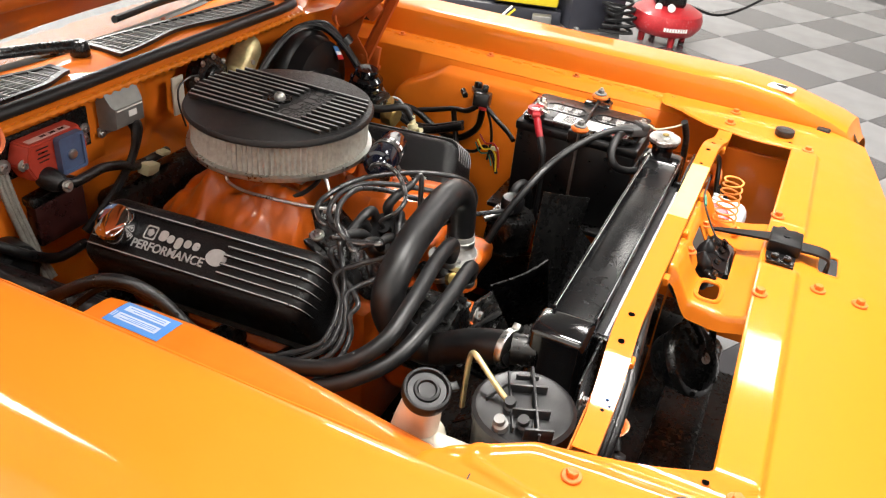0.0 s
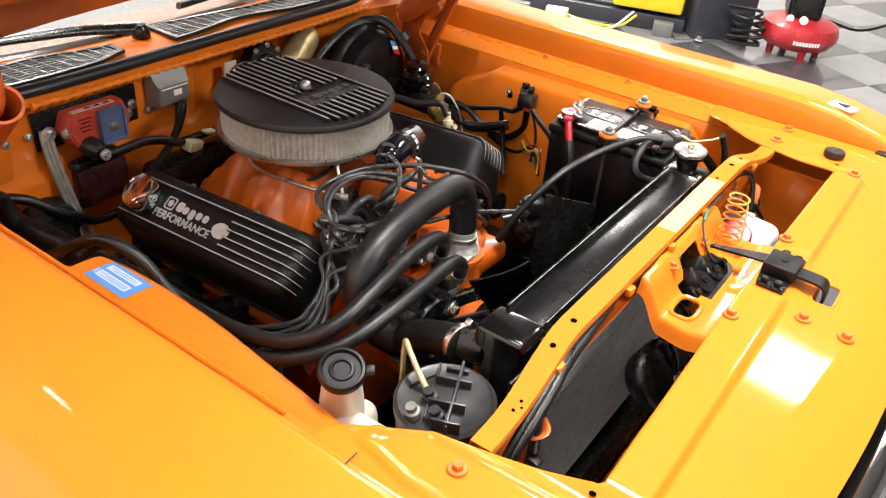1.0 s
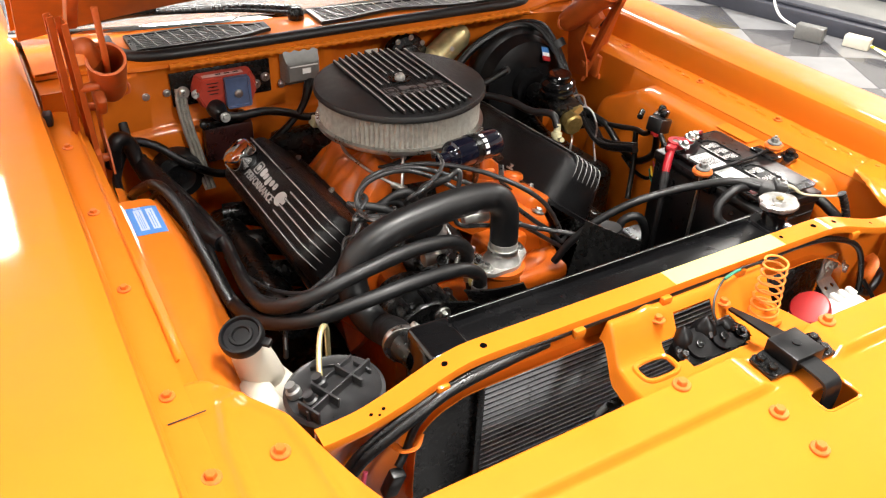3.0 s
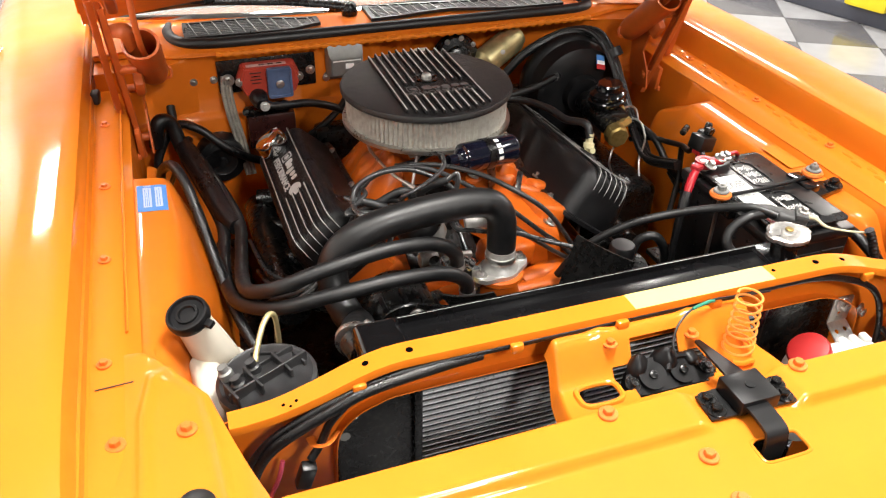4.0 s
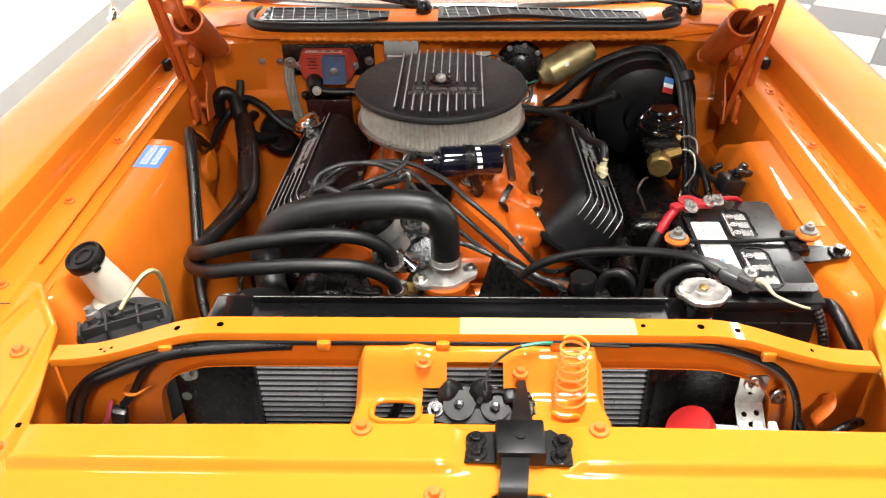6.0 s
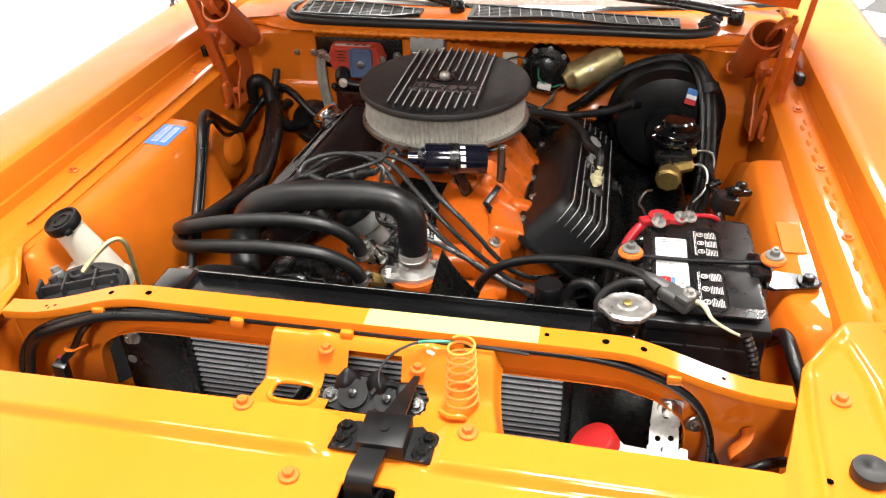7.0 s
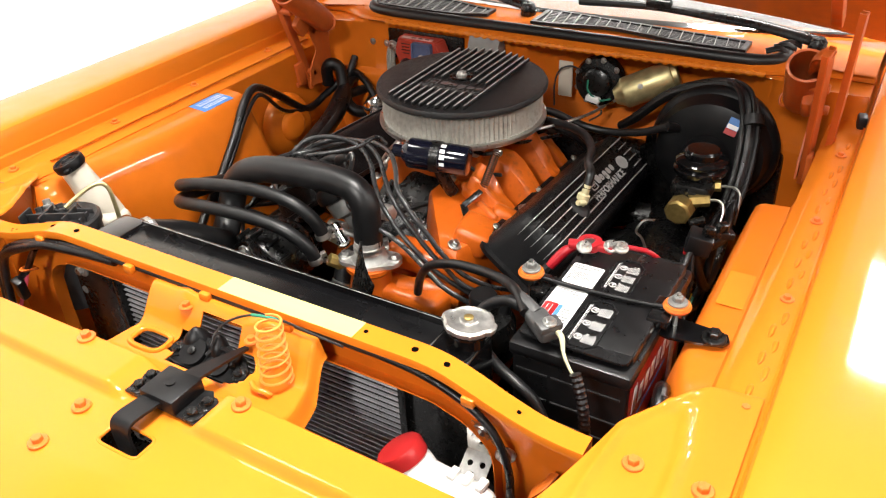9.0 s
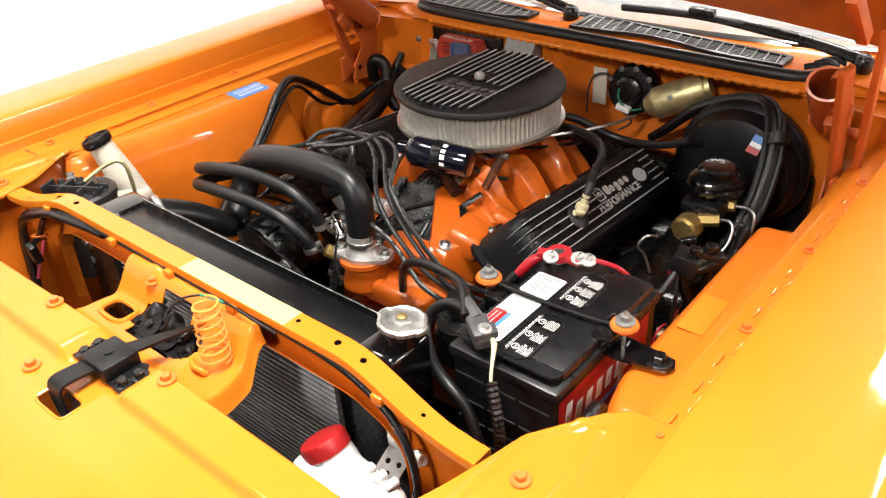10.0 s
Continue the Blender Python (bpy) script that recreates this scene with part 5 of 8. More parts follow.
bars(0.416, 0.432, 0.182, 0.236, 9, TOP + 0.0006, LETTER, lab, 0.25)
bars(0.390, 0.430, 0.246, 0.274, 5, TOP + 0.0006, LETTER, lab, 0.22)
code = sticker("label", 0.386, 0.290, 0.434, 0.345, TOP, WHITE, battery, label="white barcode label")
bars(0.390, 0.430, 0.300, 0.326, 17, TOP + 0.0006, LETTER, code, 0.4, True)
bars(0.390, 0.430, 0.330, 0.342, 2, TOP + 0.0006, LETTER, code, 0.3)
for y0, y1 in ((0.160, 0.268), (0.292, 0.385)):
    x0, x1, c = 0.441, 0.487, 0.012
    eight = [(x0 + c, y0), (x1 - c, y0), (x1, y0 + c), (x1, y1 - c), (x1 - c, y1), (x0 + c, y1), (x0, y1 - c), (x0, y0 + c)]
    inner = [(0.464 + (x - 0.464) * 0.93, (y0 + y1) / 2 + (y - (y0 + y1) / 2) * 0.965) for x, y in eight]
    bm = bmesh.new()
    add_plate(bm, eight, pose(0, 0, TOP), 0.0016, [inner])
    w = part("warning_panel", bm, LIDBLACK, battery, "black raised warning panel with white pictograms")
    # heading, three pictograms, lines of fine print
    bars(0.4462, 0.4482, y0 + 0.012, y1 - 0.012, 11, TOP, WHITE, w, 0.72)
    bars(0.4492, 0.4497, y0 + 0.010, y1 - 0.010, 1, TOP, WHITE, w, 1.0)
    n = 3
    for k in range(n):
        cy = y0 + 0.022 + (y1 - y0 - 0.044) * k / (n - 1)
        bm = bmesh.new()
        add_plate(bm, ring(0.4565, cy, 0.0056, 14), pose(0, 0, TOP - 0.0002), 0.0006, [ring(0.4565, cy, 0.0046, 14)])
        add_box(bm, (0.4565, cy, TOP + 0.0001), (0.0010, 0.0066, 0.0004), (0, 0, 35 * k))
        add_box(bm, (0.4570, cy + 0.001, TOP + 0.0001), (0.0042, 0.0010, 0.0004), (0, 0, 20 * k))
        part("pictogram", bm, WHITE, w)
        for c in range(8):
            bars(0.4636 + 0.0023 * c, 0.4648 + 0.0023 * c, cy - 0.0105, cy + random.uniform(0.004, 0.0105), 4, TOP, WHITE, w, 0.8)
# lid step
bm = bmesh.new()
add_plate(bm, loop_round(BX0 + 0.010, BY0 + 0.010, BX1 - 0.010, BY1 - 0.010, 0.010, 4), pose(0, 0, BZ - 0.002), 0.0032)
part("lid_step", bm, LIDBLACK, battery)
# side label facing the wing
bm = bmesh.new()
add_plate(bm, loop_round(BY0 + 0.012, 0.750, BY1 - 0.03, 0.868, 0.004, 3), Matrix(((0, 0, 1, BX1 - 0.0035), (1, 0, 0, 0), (0, 1, 0, 0), (0, 0, 0, 1))), 0.0006)
side_label = part("side_label", bm, RED, battery, "red side label with a plain white brand mark")
for k in range(7):
    y = BY0 + 0.022 + k * 0.026
    bm = bmesh.new()
    add_plate(bm, [(y + 0.004, 0.806), (y + 0.019, 0.806), (y + 0.022, 0.850 - (0.014 if 0 < k < 6 else 0)), (y + 0.008, 0.850 - (0.014 if 0 < k < 6 else 0))], Matrix(((0, 0, 1, BX1 - 0.0028), (1, 0, 0, 0), (0, 1, 0, 0), (0, 0, 0, 1))), 0.0005)
    part("mark", bm, WHITE, side_label)
bm = bmesh.new()
add_box(bm, (BX1 - 0.0026, (BY0 + BY1) / 2 - 0.03, 0.786), (0.0005, 0.14, 0.006))
part("mark", bm, BLUE, side_label)
# ribs on the front face
for z in (0.845, 0.800, 0.765, 0.73):
    for k in range(3):
        bm = bmesh.new()
        add_box(bm, (BX0 + 0.035 + 0.052 * k, BY0 + 0.003, z), (0.046, 0.003, 0.0025))
        part("case_rib", bm, DARKGREY, battery)
bm = bmesh.new()
add_box(bm, (0.46, 0.30, 0.672), (0.22, 0.32, 0.012), bevel=0.003)
part("battery_tray", bm, SATINBLACK, car)
# positive clamp
bm = bmesh.new()
add_lathe(bm, [(0.013, 0), (0.013, 0.016), (0.010, 0.022), (0, 0.022)], (0.392, 0.388, 0.895), seg=20)
part("post", bm, ZINC, battery)
clamp = thing("battery_clamp", (0.392, 0.388, 0.905), "red painted battery terminal clamp with bolts", "clamp", "battery terminals")
bm = bmesh.new()
add_plate(bm, ring(0, 0, 0.0185, 20), pose(0.392, 0.388, 0.907), 0.012, [ring(0, 0, 0.010, 16)])
add_box(bm, (0.414, 0.388, 0.913), (0.034, 0.020, 0.011), bevel=0.003)
add_box(bm, (0.372, 0.380, 0.911), (0.024, 0.018, 0.011), (0, 0, 20), bevel=0.003)
part("collar", bm, REDPAINT, clamp)
for x, y in ((0.426, 0.388), (0.390, 0.368), (0.440, 0.392)):
    place("bolt", ZINCBOLT, clamp, (x, y, 0.917), (20, 10, 10))
bm = bmesh.new()
add_tube(bm, [(0.374, 0.380, 0.910), (0.358, 0.370, 0.899), (0.346, 0.360, 0.884), (0.338, 0.352, 0.872)], [0.006, 0.0085, 0.0085, 0.007], 10)
part("sleeve", bm, REDWIRE, clamp)
bm = bmesh.new()
add_tube(bm, [(0.340, 0.354, 0.875), (0.330, 0.344, 0.858), (0.322, 0.336, 0.835), (0.316, 0.33, 0.78), (0.315, 0.33, 0.68)], [0.009, 0.0095, 0.007, 0.006, 0.006], 9)
part("cable", bm, RUBBER, clamp)
bm = bmesh.new()
add_tube(bm, [(0.425, 0.392, 0.914), (0.455, 0.400, 0.916), (0.485, 0.412, 0.906), (0.51, 0.44, 0.86)], 0.004, 8)
part("cable", bm, REDWIRE, clamp)
# negative clamp and thick cable
neg = thing("battery_cable", (0.404, 0.165, 0.905), "thick black negative battery cable with a grey moulded clamp", "cable", "battery terminals")
bm = bmesh.new()
add_box(bm, (0.412, 0.166, 0.916), (0.050, 0.030, 0.022), (0, 8, -36), bevel=0.006, seg=3)
add_box(bm, (0.424, 0.158, 0.926), (0.022, 0.034, 0.012), (0, 8, -36), bevel=0.003, seg=2)
add_tube(bm, [(0.362, 0.197, 0.926), (0.378, 0.186, 0.926), (0.396, 0.176, 0.920)], [0.0095, 0.0115, 0.0135], 12, 5, flat=0.8)
neg_clamp = part("clamp", bm, CLAMPGREY, neg, "grey moulded clamp")
place("bolt", SMALLBOLT, neg_clamp, (0.426, 0.157, 0.932), (10, 8, 20), 1.1)
bm = bmesh.new()
add_tube(bm, [(0.385, 0.170, 0.924), (0.355, 0.205, 0.926), (0.310, 0.250, 0.905), (0.255, 0.278, 0.888), (0.196, 0.296, 0.871), (0.140, 0.315, 0.838), (0.105, 0.338, 0.79), (0.085, 0.355, 0.74)], 0.0078, 10)
part("cable", bm, RUBBER, neg)
bm = bmesh.new()
add_tube(bm, [(0.375, 0.186, 0.920), (0.345, 0.190, 0.918), (0.312, 0.190, 0.895), (0.305, 0.175, 0.872), (0.33, 0.150, 0.858), (0.365, 0.125, 0.856), (0.40, 0.112, 0.850), (0.43, 0.108, 0.83), (0.455, 0.10, 0.78), (0.46, 0.10, 0.70)], 0.0085, 10)
part("cable", bm, RUBBER, neg)
bm = bmesh.new()
add_tube(bm, [(0.428, 0.166, 0.915), (0.446, 0.150, 0.920), (0.458, 0.130, 0.912), (0.478, 0.10, 0.918), (0.494, 0.080, 0.925)], [0.0036, 0.0042, 0.0024, 0.0021, 0.0021], 8)
part("wire", bm, WHITEWIRE, neg)
hose("corrugated_loom", [(0.494, 0.080, 0.930), (0.505, 0.073, 0.905), (0.514, 0.067, 0.87), (0.518, 0.065, 0.80), (0.515, 0.07, 0.70)], 0.0078, LOOM, "black corrugated wiring loom sleeve", "loom", ribs=0.18)
hose("ground_cable", [(0.540, 0.300, 0.70), (0.566, 0.235, 0.80), (0.574, 0.190, 0.848), (0.585, 0.140, 0.835), (0.600, 0.105, 0.800), (0.605, 0.08, 0.74)], 0.0105, LOOM, "black taped cable beside the battery", "cable")
# hold-down strap
hold = thing("battery_holddown", (0.452, 0.280, 0.903), "black battery hold-down strap with orange washers on its bolts", "bracket")
bm = bmesh.new()
add_tube(bm, [(0.348, 0.273, 0.912), (0.400, 0.276, 0.9085), (0.450, 0.279, 0.9075), (0.510, 0.283, 0.9085), (0.556, 0.287, 0.912)], 0.0036, 10, 5)
part("rod", bm, LATCHBLACK, hold)
bm = bmesh.new()
add_box(bm, (0.366, 0.274, 0.888), (0.026, 0.05, 0.030), bevel=0.004)
part("hook", bm, SATINBLACK, hold)
bm = bmesh.new()
add_box(bm, (0.540, 0.286, 0.900), (0.030, 0.060, 0.014), bevel=0.003)
add_plate(bm, [(0.53, 0.262), (0.56, 0.256), (0.60, 0.264), (0.628, 0.272), (0.634, 0.284), (0.628, 0.298), (0.60, 0.302), (0.56, 0.305), (0.53, 0.305)], pose(0, 0, 0.880), 0.004)
part("bracket", bm, GLOSSBLACK, hold)
place("bolt", BLACKBOLT, hold, (0.613, 0.282, 0.884), (0, 0, 10), 1.3)
for x, y in ((0.346, 0.272), (0.558, 0.287)):
    bm = bmesh.new()
    add_lathe(bm, [(0.016, 0), (0.0188, 0.003), (0.0196, 0.006), (0.0175, 0.010), (0.011, 0.011), (0.008, 0.0105)], (x, y, 0.911), seg=26)
    part("washer", bm, BOLTORANGE, hold, "orange washer")
    bm = bmesh.new()
    add_cyl(bm, (x, y, 0.70), (x, y, 0.938), 0.0034, seg=10)
    part("rod", bm, ZINC, hold)
    place("bolt", DULLBOLT, hold, (x, y, 0.9225), (0, 0, 15), 1.15)

# ---- ignition ----
coil = thing("ignition_coil", (0.01, 0.56, 0.885), "black cylindrical ignition coil with a pale printed band", "ignition coil")
c0, c1 = Vector((-0.044, 0.547, 0.909)), Vector((0.078, 0.577, 0.900))
d = (c1 - c0).normalized()
bm = bmesh.new()
add_lathe(bm, [(0.012, -0.030), (0.013, -0.012), (0.020, -0.006), (0.022, 0.0), (0.028, 0.002), (0.0295, 0.006), (0.0295, 0.116), (0.028, 0.121), (0.021, 0.122), (0, 0.122)], c0, d, 32)
part("can", bm, COILNAVY, coil)
bm = bmesh.new()
add_lathe(bm, [(0.0308, 0.048), (0.0308, 0.066)], c0, d, 32)
part("strap", bm, SATINBLACK, coil)
up = d.cross(Vector((-1, 0, 0.2))).normalized()
bm = bmesh.new()
side = d.cross(Vector((0, 0, 1))).normalized()
for k, w in enumerate((0.7, 1.0, 0.8, 0.9)):
    a0 = -0.1 + 0.42 * k
    pts = []
    for t in (0.070, 0.080):
        for a in (a0, a0 + 0.32 * w):
            nrm = math.cos(a) * side + math.sin(a) * Vector((0, 0, 1))
            pts.append(c0 + d * t + nrm * 0.0300)
    f = [bm.verts.new(p) for p in pts]
    bm.faces.new((f[0], f[1], f[3], f[2]))
part("print", bm, WHITE, coil)
bm = bmesh.new()
add_tube(bm, [(0.02, 0.555, 0.885), (0.028, 0.562, 0.855), (0.036, 0.578, 0.822)], 0.013, 8, 4, flat=0.5)
part("bracket", bm, SATINBLACK, coil)

dist = thing("distributor", (-0.18, 0.47, 0.74), "distributor with a black cap and a crown of plug wire boots", "distributor")
axis = Vector((-0.52, -0.03, 0.85)).normalized()
base = Vector((-0.115, 0.462, 0.770))
bm = bmesh.new()
add_lathe(bm, [(0.022, 0), (0.022, 0.03), (0.036, 0.038), (0.038, 0.065), (0.036, 0.072)], base, axis, 26)
part("body", bm, GREYBOX, dist)
bm = bmesh.new()
add_lathe(bm, [(0.046, 0.072), (0.047, 0.086), (0.042, 0.098), (0.034, 0.104), (0.012, 0.106), (0.011, 0.120), (0, 0.120)], base, axis, 26)
part("cap", bm, PLASTIC, dist)
bm = bmesh.new()
add_cyl(bm, base + Vector((0.045, -0.01, 0.055)), base + Vector((0.095, -0.02, 0.062)), 0.016, 0.016, 22, 0.004)
part("vacuum_canister", bm, ALLOY, dist, "zinc vacuum advance canister")
e1 = axis.orthogonal().normalized()
e2 = axis.cross(e1)
TOWERS = []
spots = []
for k in range(8):
    a = 2 * math.pi * k / 8 + 0.3
    o = math.cos(a) * e1 + math.sin(a) * e2
    spots.append((base + axis * 0.100 + o * 0.031, o))
spots.sort(key=lambda p: p[0].x)
for k, (p, o) in enumerate(spots):
    # the boots lean towards the bank that their wires run to
    away = Vector((-0.80, 0.12, 0.42)) if k < 3 else Vector((-0.72, -0.12, -0.40)) if k < 7 else Vector((0.55, -0.45, 0.25))
    away = (away + 0.30 * o).normalized()
    q = p + axis * 0.026 + o * 0.004
    r = q + axis * 0.012 + away * 0.018
    tip = r + away * 0.042
    bm = bmesh.new()
    add_tube(bm, [p, q, r, tip], [0.0085, 0.0090, 0.0088, 0.0068], 10, 5)
    part("boot", bm, BOOT, dist)
    TOWERS.append((tip, away))


def plug_wire(pts, r=0.0047):
    w = thing("plug_wire", pts[0], "grey spark plug wire with printed marks", "wire", "spark plug wires")
    bm = bmesh.new()
    add_tube(bm, pts, r, 10, 10, dash=7)
    part("wire", bm, WIRE, w, second=WIREPRINT)
    return w


# to the driver bank: three over the front of the manifold, one low behind the thermostat
p, o = TOWERS[0]
plug_wire([p, p + o * 0.016, (-0.247, 0.500, 0.890), (-0.240, 0.538, 0.884), (-0.215, 0.570, 0.886), (-0.180, 0.578, 0.892), (-0.127, 0.562, 0.902), (-0.077, 0.532, 0.906), (-0.026, 0.474, 0.908), (0.009, 0.424, 0.902), (0.038, 0.405, 0.886), (0.067, 0.397, 0.862), (0.091, 0.397, 0.834), (0.113, 0.402, 0.802), (0.150, 0.425, 0.750), (0.200, 0.500, 0.690), (0.300, 0.660, 0.620)])
p, o = TOWERS[1]
plug_wire([p, p + o * 0.016, (-0.262, 0.480, 0.888), (-0.254, 0.512, 0.894), (-0.222, 0.540, 0.902), (-0.172, 0.548, 0.908), (-0.128, 0.534, 0.910), (-0.086, 0.508, 0.901), (-0.050, 0.470, 0.889), (-0.016, 0.437, 0.875), (0.014, 0.421, 0.855), (0.043, 0.413, 0.830), (0.074, 0.409, 0.802), (0.110, 0.408, 0.772), (0.160, 0.430, 0.720), (0.260, 0.530, 0.650)])
p, o = TOWERS[2]
plug_wire([p, p + o * 0.016, (-0.275, 0.470, 0.892), (-0.262, 0.500, 0.908), (-0.225, 0.518, 0.918), (-0.178, 0.524, 0.919), (-0.140, 0.520, 0.912), (-0.098, 0.494, 0.896), (-0.066, 0.458, 0.878), (-0.034, 0.428, 0.862), (-0.004, 0.412, 0.842), (0.026, 0.404, 0.818), (0.062, 0.400, 0.790), (0.105, 0.402, 0.755), (0.180, 0.440, 0.690)])
p, o = TOWERS[7]
plug_wire([p, p + o * 0.020, (-0.105, 0.420, 0.850), (-0.060, 0.395, 0.842), (-0.001, 0.376, 0.838), (0.035, 0.378, 0.820), (0.075, 0.366, 0.808), (0.119, 0.345, 0.798), (0.165, 0.340, 0.775), (0.23, 0.40, 0.70)])
for k, (p, o) in enumerate(TOWERS[3:7]):
    s = 0.012 * (k - 1.5)
    plug_wire([p, p + o * 0.025, (-0.305 + 0.8 * s, 0.452 + 1.5 * s, 0.826 + 0.5 * s), (-0.330 + 0.8 * s, 0.442 + s, 0.802), (-0.360, 0.430 + s, 0.778), (-0.395, 0.44 + 1.5 * s, 0.752), (-0.43, 0.52 + 4 * s, 0.70), (-0.44, 0.62 + 10 * s, 0.64)])
# coil lead: a loop over the distributor
plug_wire([base + axis * 0.118, base + axis * 0.140, (-0.196, 0.428, 0.918), (-0.170, 0.424, 0.932), (-0.132, 0.448, 0.936), (-0.106, 0.474, 0.940), (-0.098, 0.500, 0.945), (-0.096, 0.526, 0.938), (-0.088, 0.537, 0.922)], 0.0042)

# bypass fittings and sender in front of the manifold
sender = thing("coolant_fittings", (-0.10, 0.41, 0.76), "brass and zinc coolant fittings with a black sender plug", "fitting")
for p, q, r, mat, name in (((-0.105, 0.400, 0.765), (-0.120, 0.375, 0.792), 0.010, ZINC, "fitting"), ((-0.135, 0.405, 0.770), (-0.150, 0.385, 0.800), 0.012, SATINBLACK, "plug"), ((-0.085, 0.365, 0.742), (-0.105, 0.345, 0.762), 0.013, BRASS, "fitting"),
                           ((-0.150, 0.365, 0.738), (-0.172, 0.340, 0.756), 0.011, SATINBLACK, "plug"), ((-0.075, 0.402, 0.790), (-0.105, 0.392, 0.800), 0.007, ZINC, "fitting"), ((-0.13, 0.43, 0.775), (-0.165, 0.43, 0.775), 0.014, ALLOY, "fitting")):
    bm = bmesh.new()
    add_cyl(bm, p, q, r, seg=8 if mat in (ZINC, BRASS) else 18, soft=0.002)
    part(name, bm, mat, sender)
bm = bmesh.new()
add_lathe(bm, [(0.009, 0), (0.012, 0.003), (0.012, 0.016), (0.009, 0.019), (0.009, 0.034), (0.013, 0.036), (0.013, 0.046), (0.006, 0.050)], (-0.118, 0.388, 0.812), (0.72, -0.35, -0.55), 12)
part("sensor", bm, CHROME, sender, "bright plated sensor")
bm = bmesh.new()
add_tube(bm, [(-0.172, 0.340, 0.756), (-0.19, 0.33, 0.765), (-0.20, 0.35, 0.76), (-0.21, 0.40, 0.73)], 0.003, 7, 5)
part("wire", bm, RUBBER, sender)

# ---- fuel line, throttle spring, bracket ----
fuel = thing("fuel_line", (-0.147, 0.80, 0.83), "thin bent steel fuel line beside the carburettor", "pipe")
bm = bmesh.new()
add_tube(bm, [(-0.155, 0.80, 0.885), (-0.165, 0.80, 0.855), (-0.172, 0.76, 0.848), (-0.168, 0.70, 0.848), (-0.158, 0.64, 0.848), (-0.145, 0.60, 0.848), (-0.132, 0.585, 0.846), (-0.124, 0.595, 0.860), (-0.108, 0.622, 0.896)], 0.0032, 8, 6)
part("pipe", bm, ZINC, fuel)
bm = bmesh.new()
add_cyl(bm, (-0.112, 0.615, 0.888), (-0.098, 0.636, 0.902), 0.006, seg=6)
part("fitting", bm, ZINC, fuel)
bm = bmesh.new()
add_cyl(bm, (-0.142, 0.603, 0.842), (-0.126, 0.575, 0.842), 0.0065, seg=12)
part("fitting", bm, ZINC, fuel)
spring = thing("throttle_spring", (0.10, 0.582, 0.848), "rusty-brown throttle return spring", "spring")
bm = bmesh.new()
p0, p1 = Vector((0.092, 0.655, 0.888)), Vector((0.100, 0.585, 0.850))
m = Matrix.Translation(p0) @ (p1 - p0).to_track_quat("Z", "Y").to_matrix().to_4x4()
L = (p1 - p0).length
add_tube(bm, [m @ Vector((0.0075 * math.cos(0.9 * k), 0.0075 * math.sin(0.9 * k), L * k / 120)) for k in range(121)], 0.0013, 5, 1)
part("coil", bm, RUST, spring)
bm = bmesh.new()
for q0, q1, w in (((0.098, 0.578, 0.842), (0.078, 0.543, 0.823), 0.012), ((0.076, 0.545, 0.823), (0.110, 0.508, 0.802), 0.014)):
    q0, q1 = Vector(q0), Vector(q1)
    run = (q1 - q0).normalized()
    flatness = (Vector((0.35, 0, 1)) - Vector((0.35, 0, 1)).dot(run) * run).normalized()
    across = run.cross(flatness)
    m = Matrix((Vector((*run, 0)), Vector((*across, 0)), Vector((*flatness, 0)), Vector((0, 0, 0, 1)))).transposed()
    add_box(bm, (0, 0, 0), ((q1 - q0).length, w, 0.003), m=Matrix.Translation((q0 + q1) / 2) @ m, bevel=0.0008)
part("bracket", bm, SATINBLACK, spring)

# linkage and vacuum lines at the back of the carburettor
link = thing("throttle_linkage", (0.09, 0.86, 0.86), "dark throttle linkage rods beside the carburettor", "linkage")
for pts, rad, mat in (([(0.045, 0.70, 0.885), (0.075, 0.72, 0.888), (0.10, 0.78, 0.884), (0.13, 0.86, 0.872), (0.16, 0.96, 0.86), (0.17, 1.05, 0.85)], 0.0035, ZINC), ([(0.05, 0.74, 0.868), (0.085, 0.75, 0.868), (0.09, 0.80, 0.850), (0.12, 0.90, 0.83)], 0.004, SATINBLACK),
                      ([(0.04, 0.66, 0.878), (0.065, 0.655, 0.880), (0.090, 0.66, 0.886)], 0.0045, SATINBLACK), ([(0.02, 0.86, 0.872), (0.09, 0.88, 0.862), (0.14, 0.93, 0.82), (0.16, 0.99, 0.76)], 0.0065, RUBBER),
                      ([(-0.06, 0.655, 0.872), (-0.10, 0.645, 0.866), (-0.135, 0.66, 0.852), (-0.15, 0.70, 0.835)], 0.0045, RUBBER), ([(0.0, 0.648, 0.868), (0.03, 0.635, 0.860), (0.07, 0.63, 0.850), (0.10, 0.66, 0.838)], 0.004, RUBBER)):
    bm = bmesh.new()
    add_tube(bm, pts, rad, 8, 6)
    part("rod" if mat is not RUBBER else "vacuum_line", bm, mat, link)
for x, y, z in ((0.075, 0.72, 0.888), (0.10, 0.78, 0.884), (0.090, 0.66, 0.886)):
    bm = bmesh.new()
    add_cyl(bm, (x - 0.006, y, z), (x + 0.010, y, z), 0.0065, seg=12, soft=0.001)
    part("pivot", bm, ZINC, link)

# ---- PCV valve and hose ----
pcv = thing("pcv_valve", VC2 @ Vector((0.004, -0.075, 0.062)), "beige plastic breather valve in a black grommet", "valve")
n2 = VC2.to_3x3() @ Vector((0, 0, 1))
g = VC2 @ Vector((0.004, -0.100, 0.061))
bm = bmesh.new()
add_lathe(bm, [(0.024, 0), (0.024, 0.005), (0.018, 0.010), (0.010, 0.011)], g, n2, 24)
part("grommet", bm, RUBBER, pcv)
bm = bmesh.new()
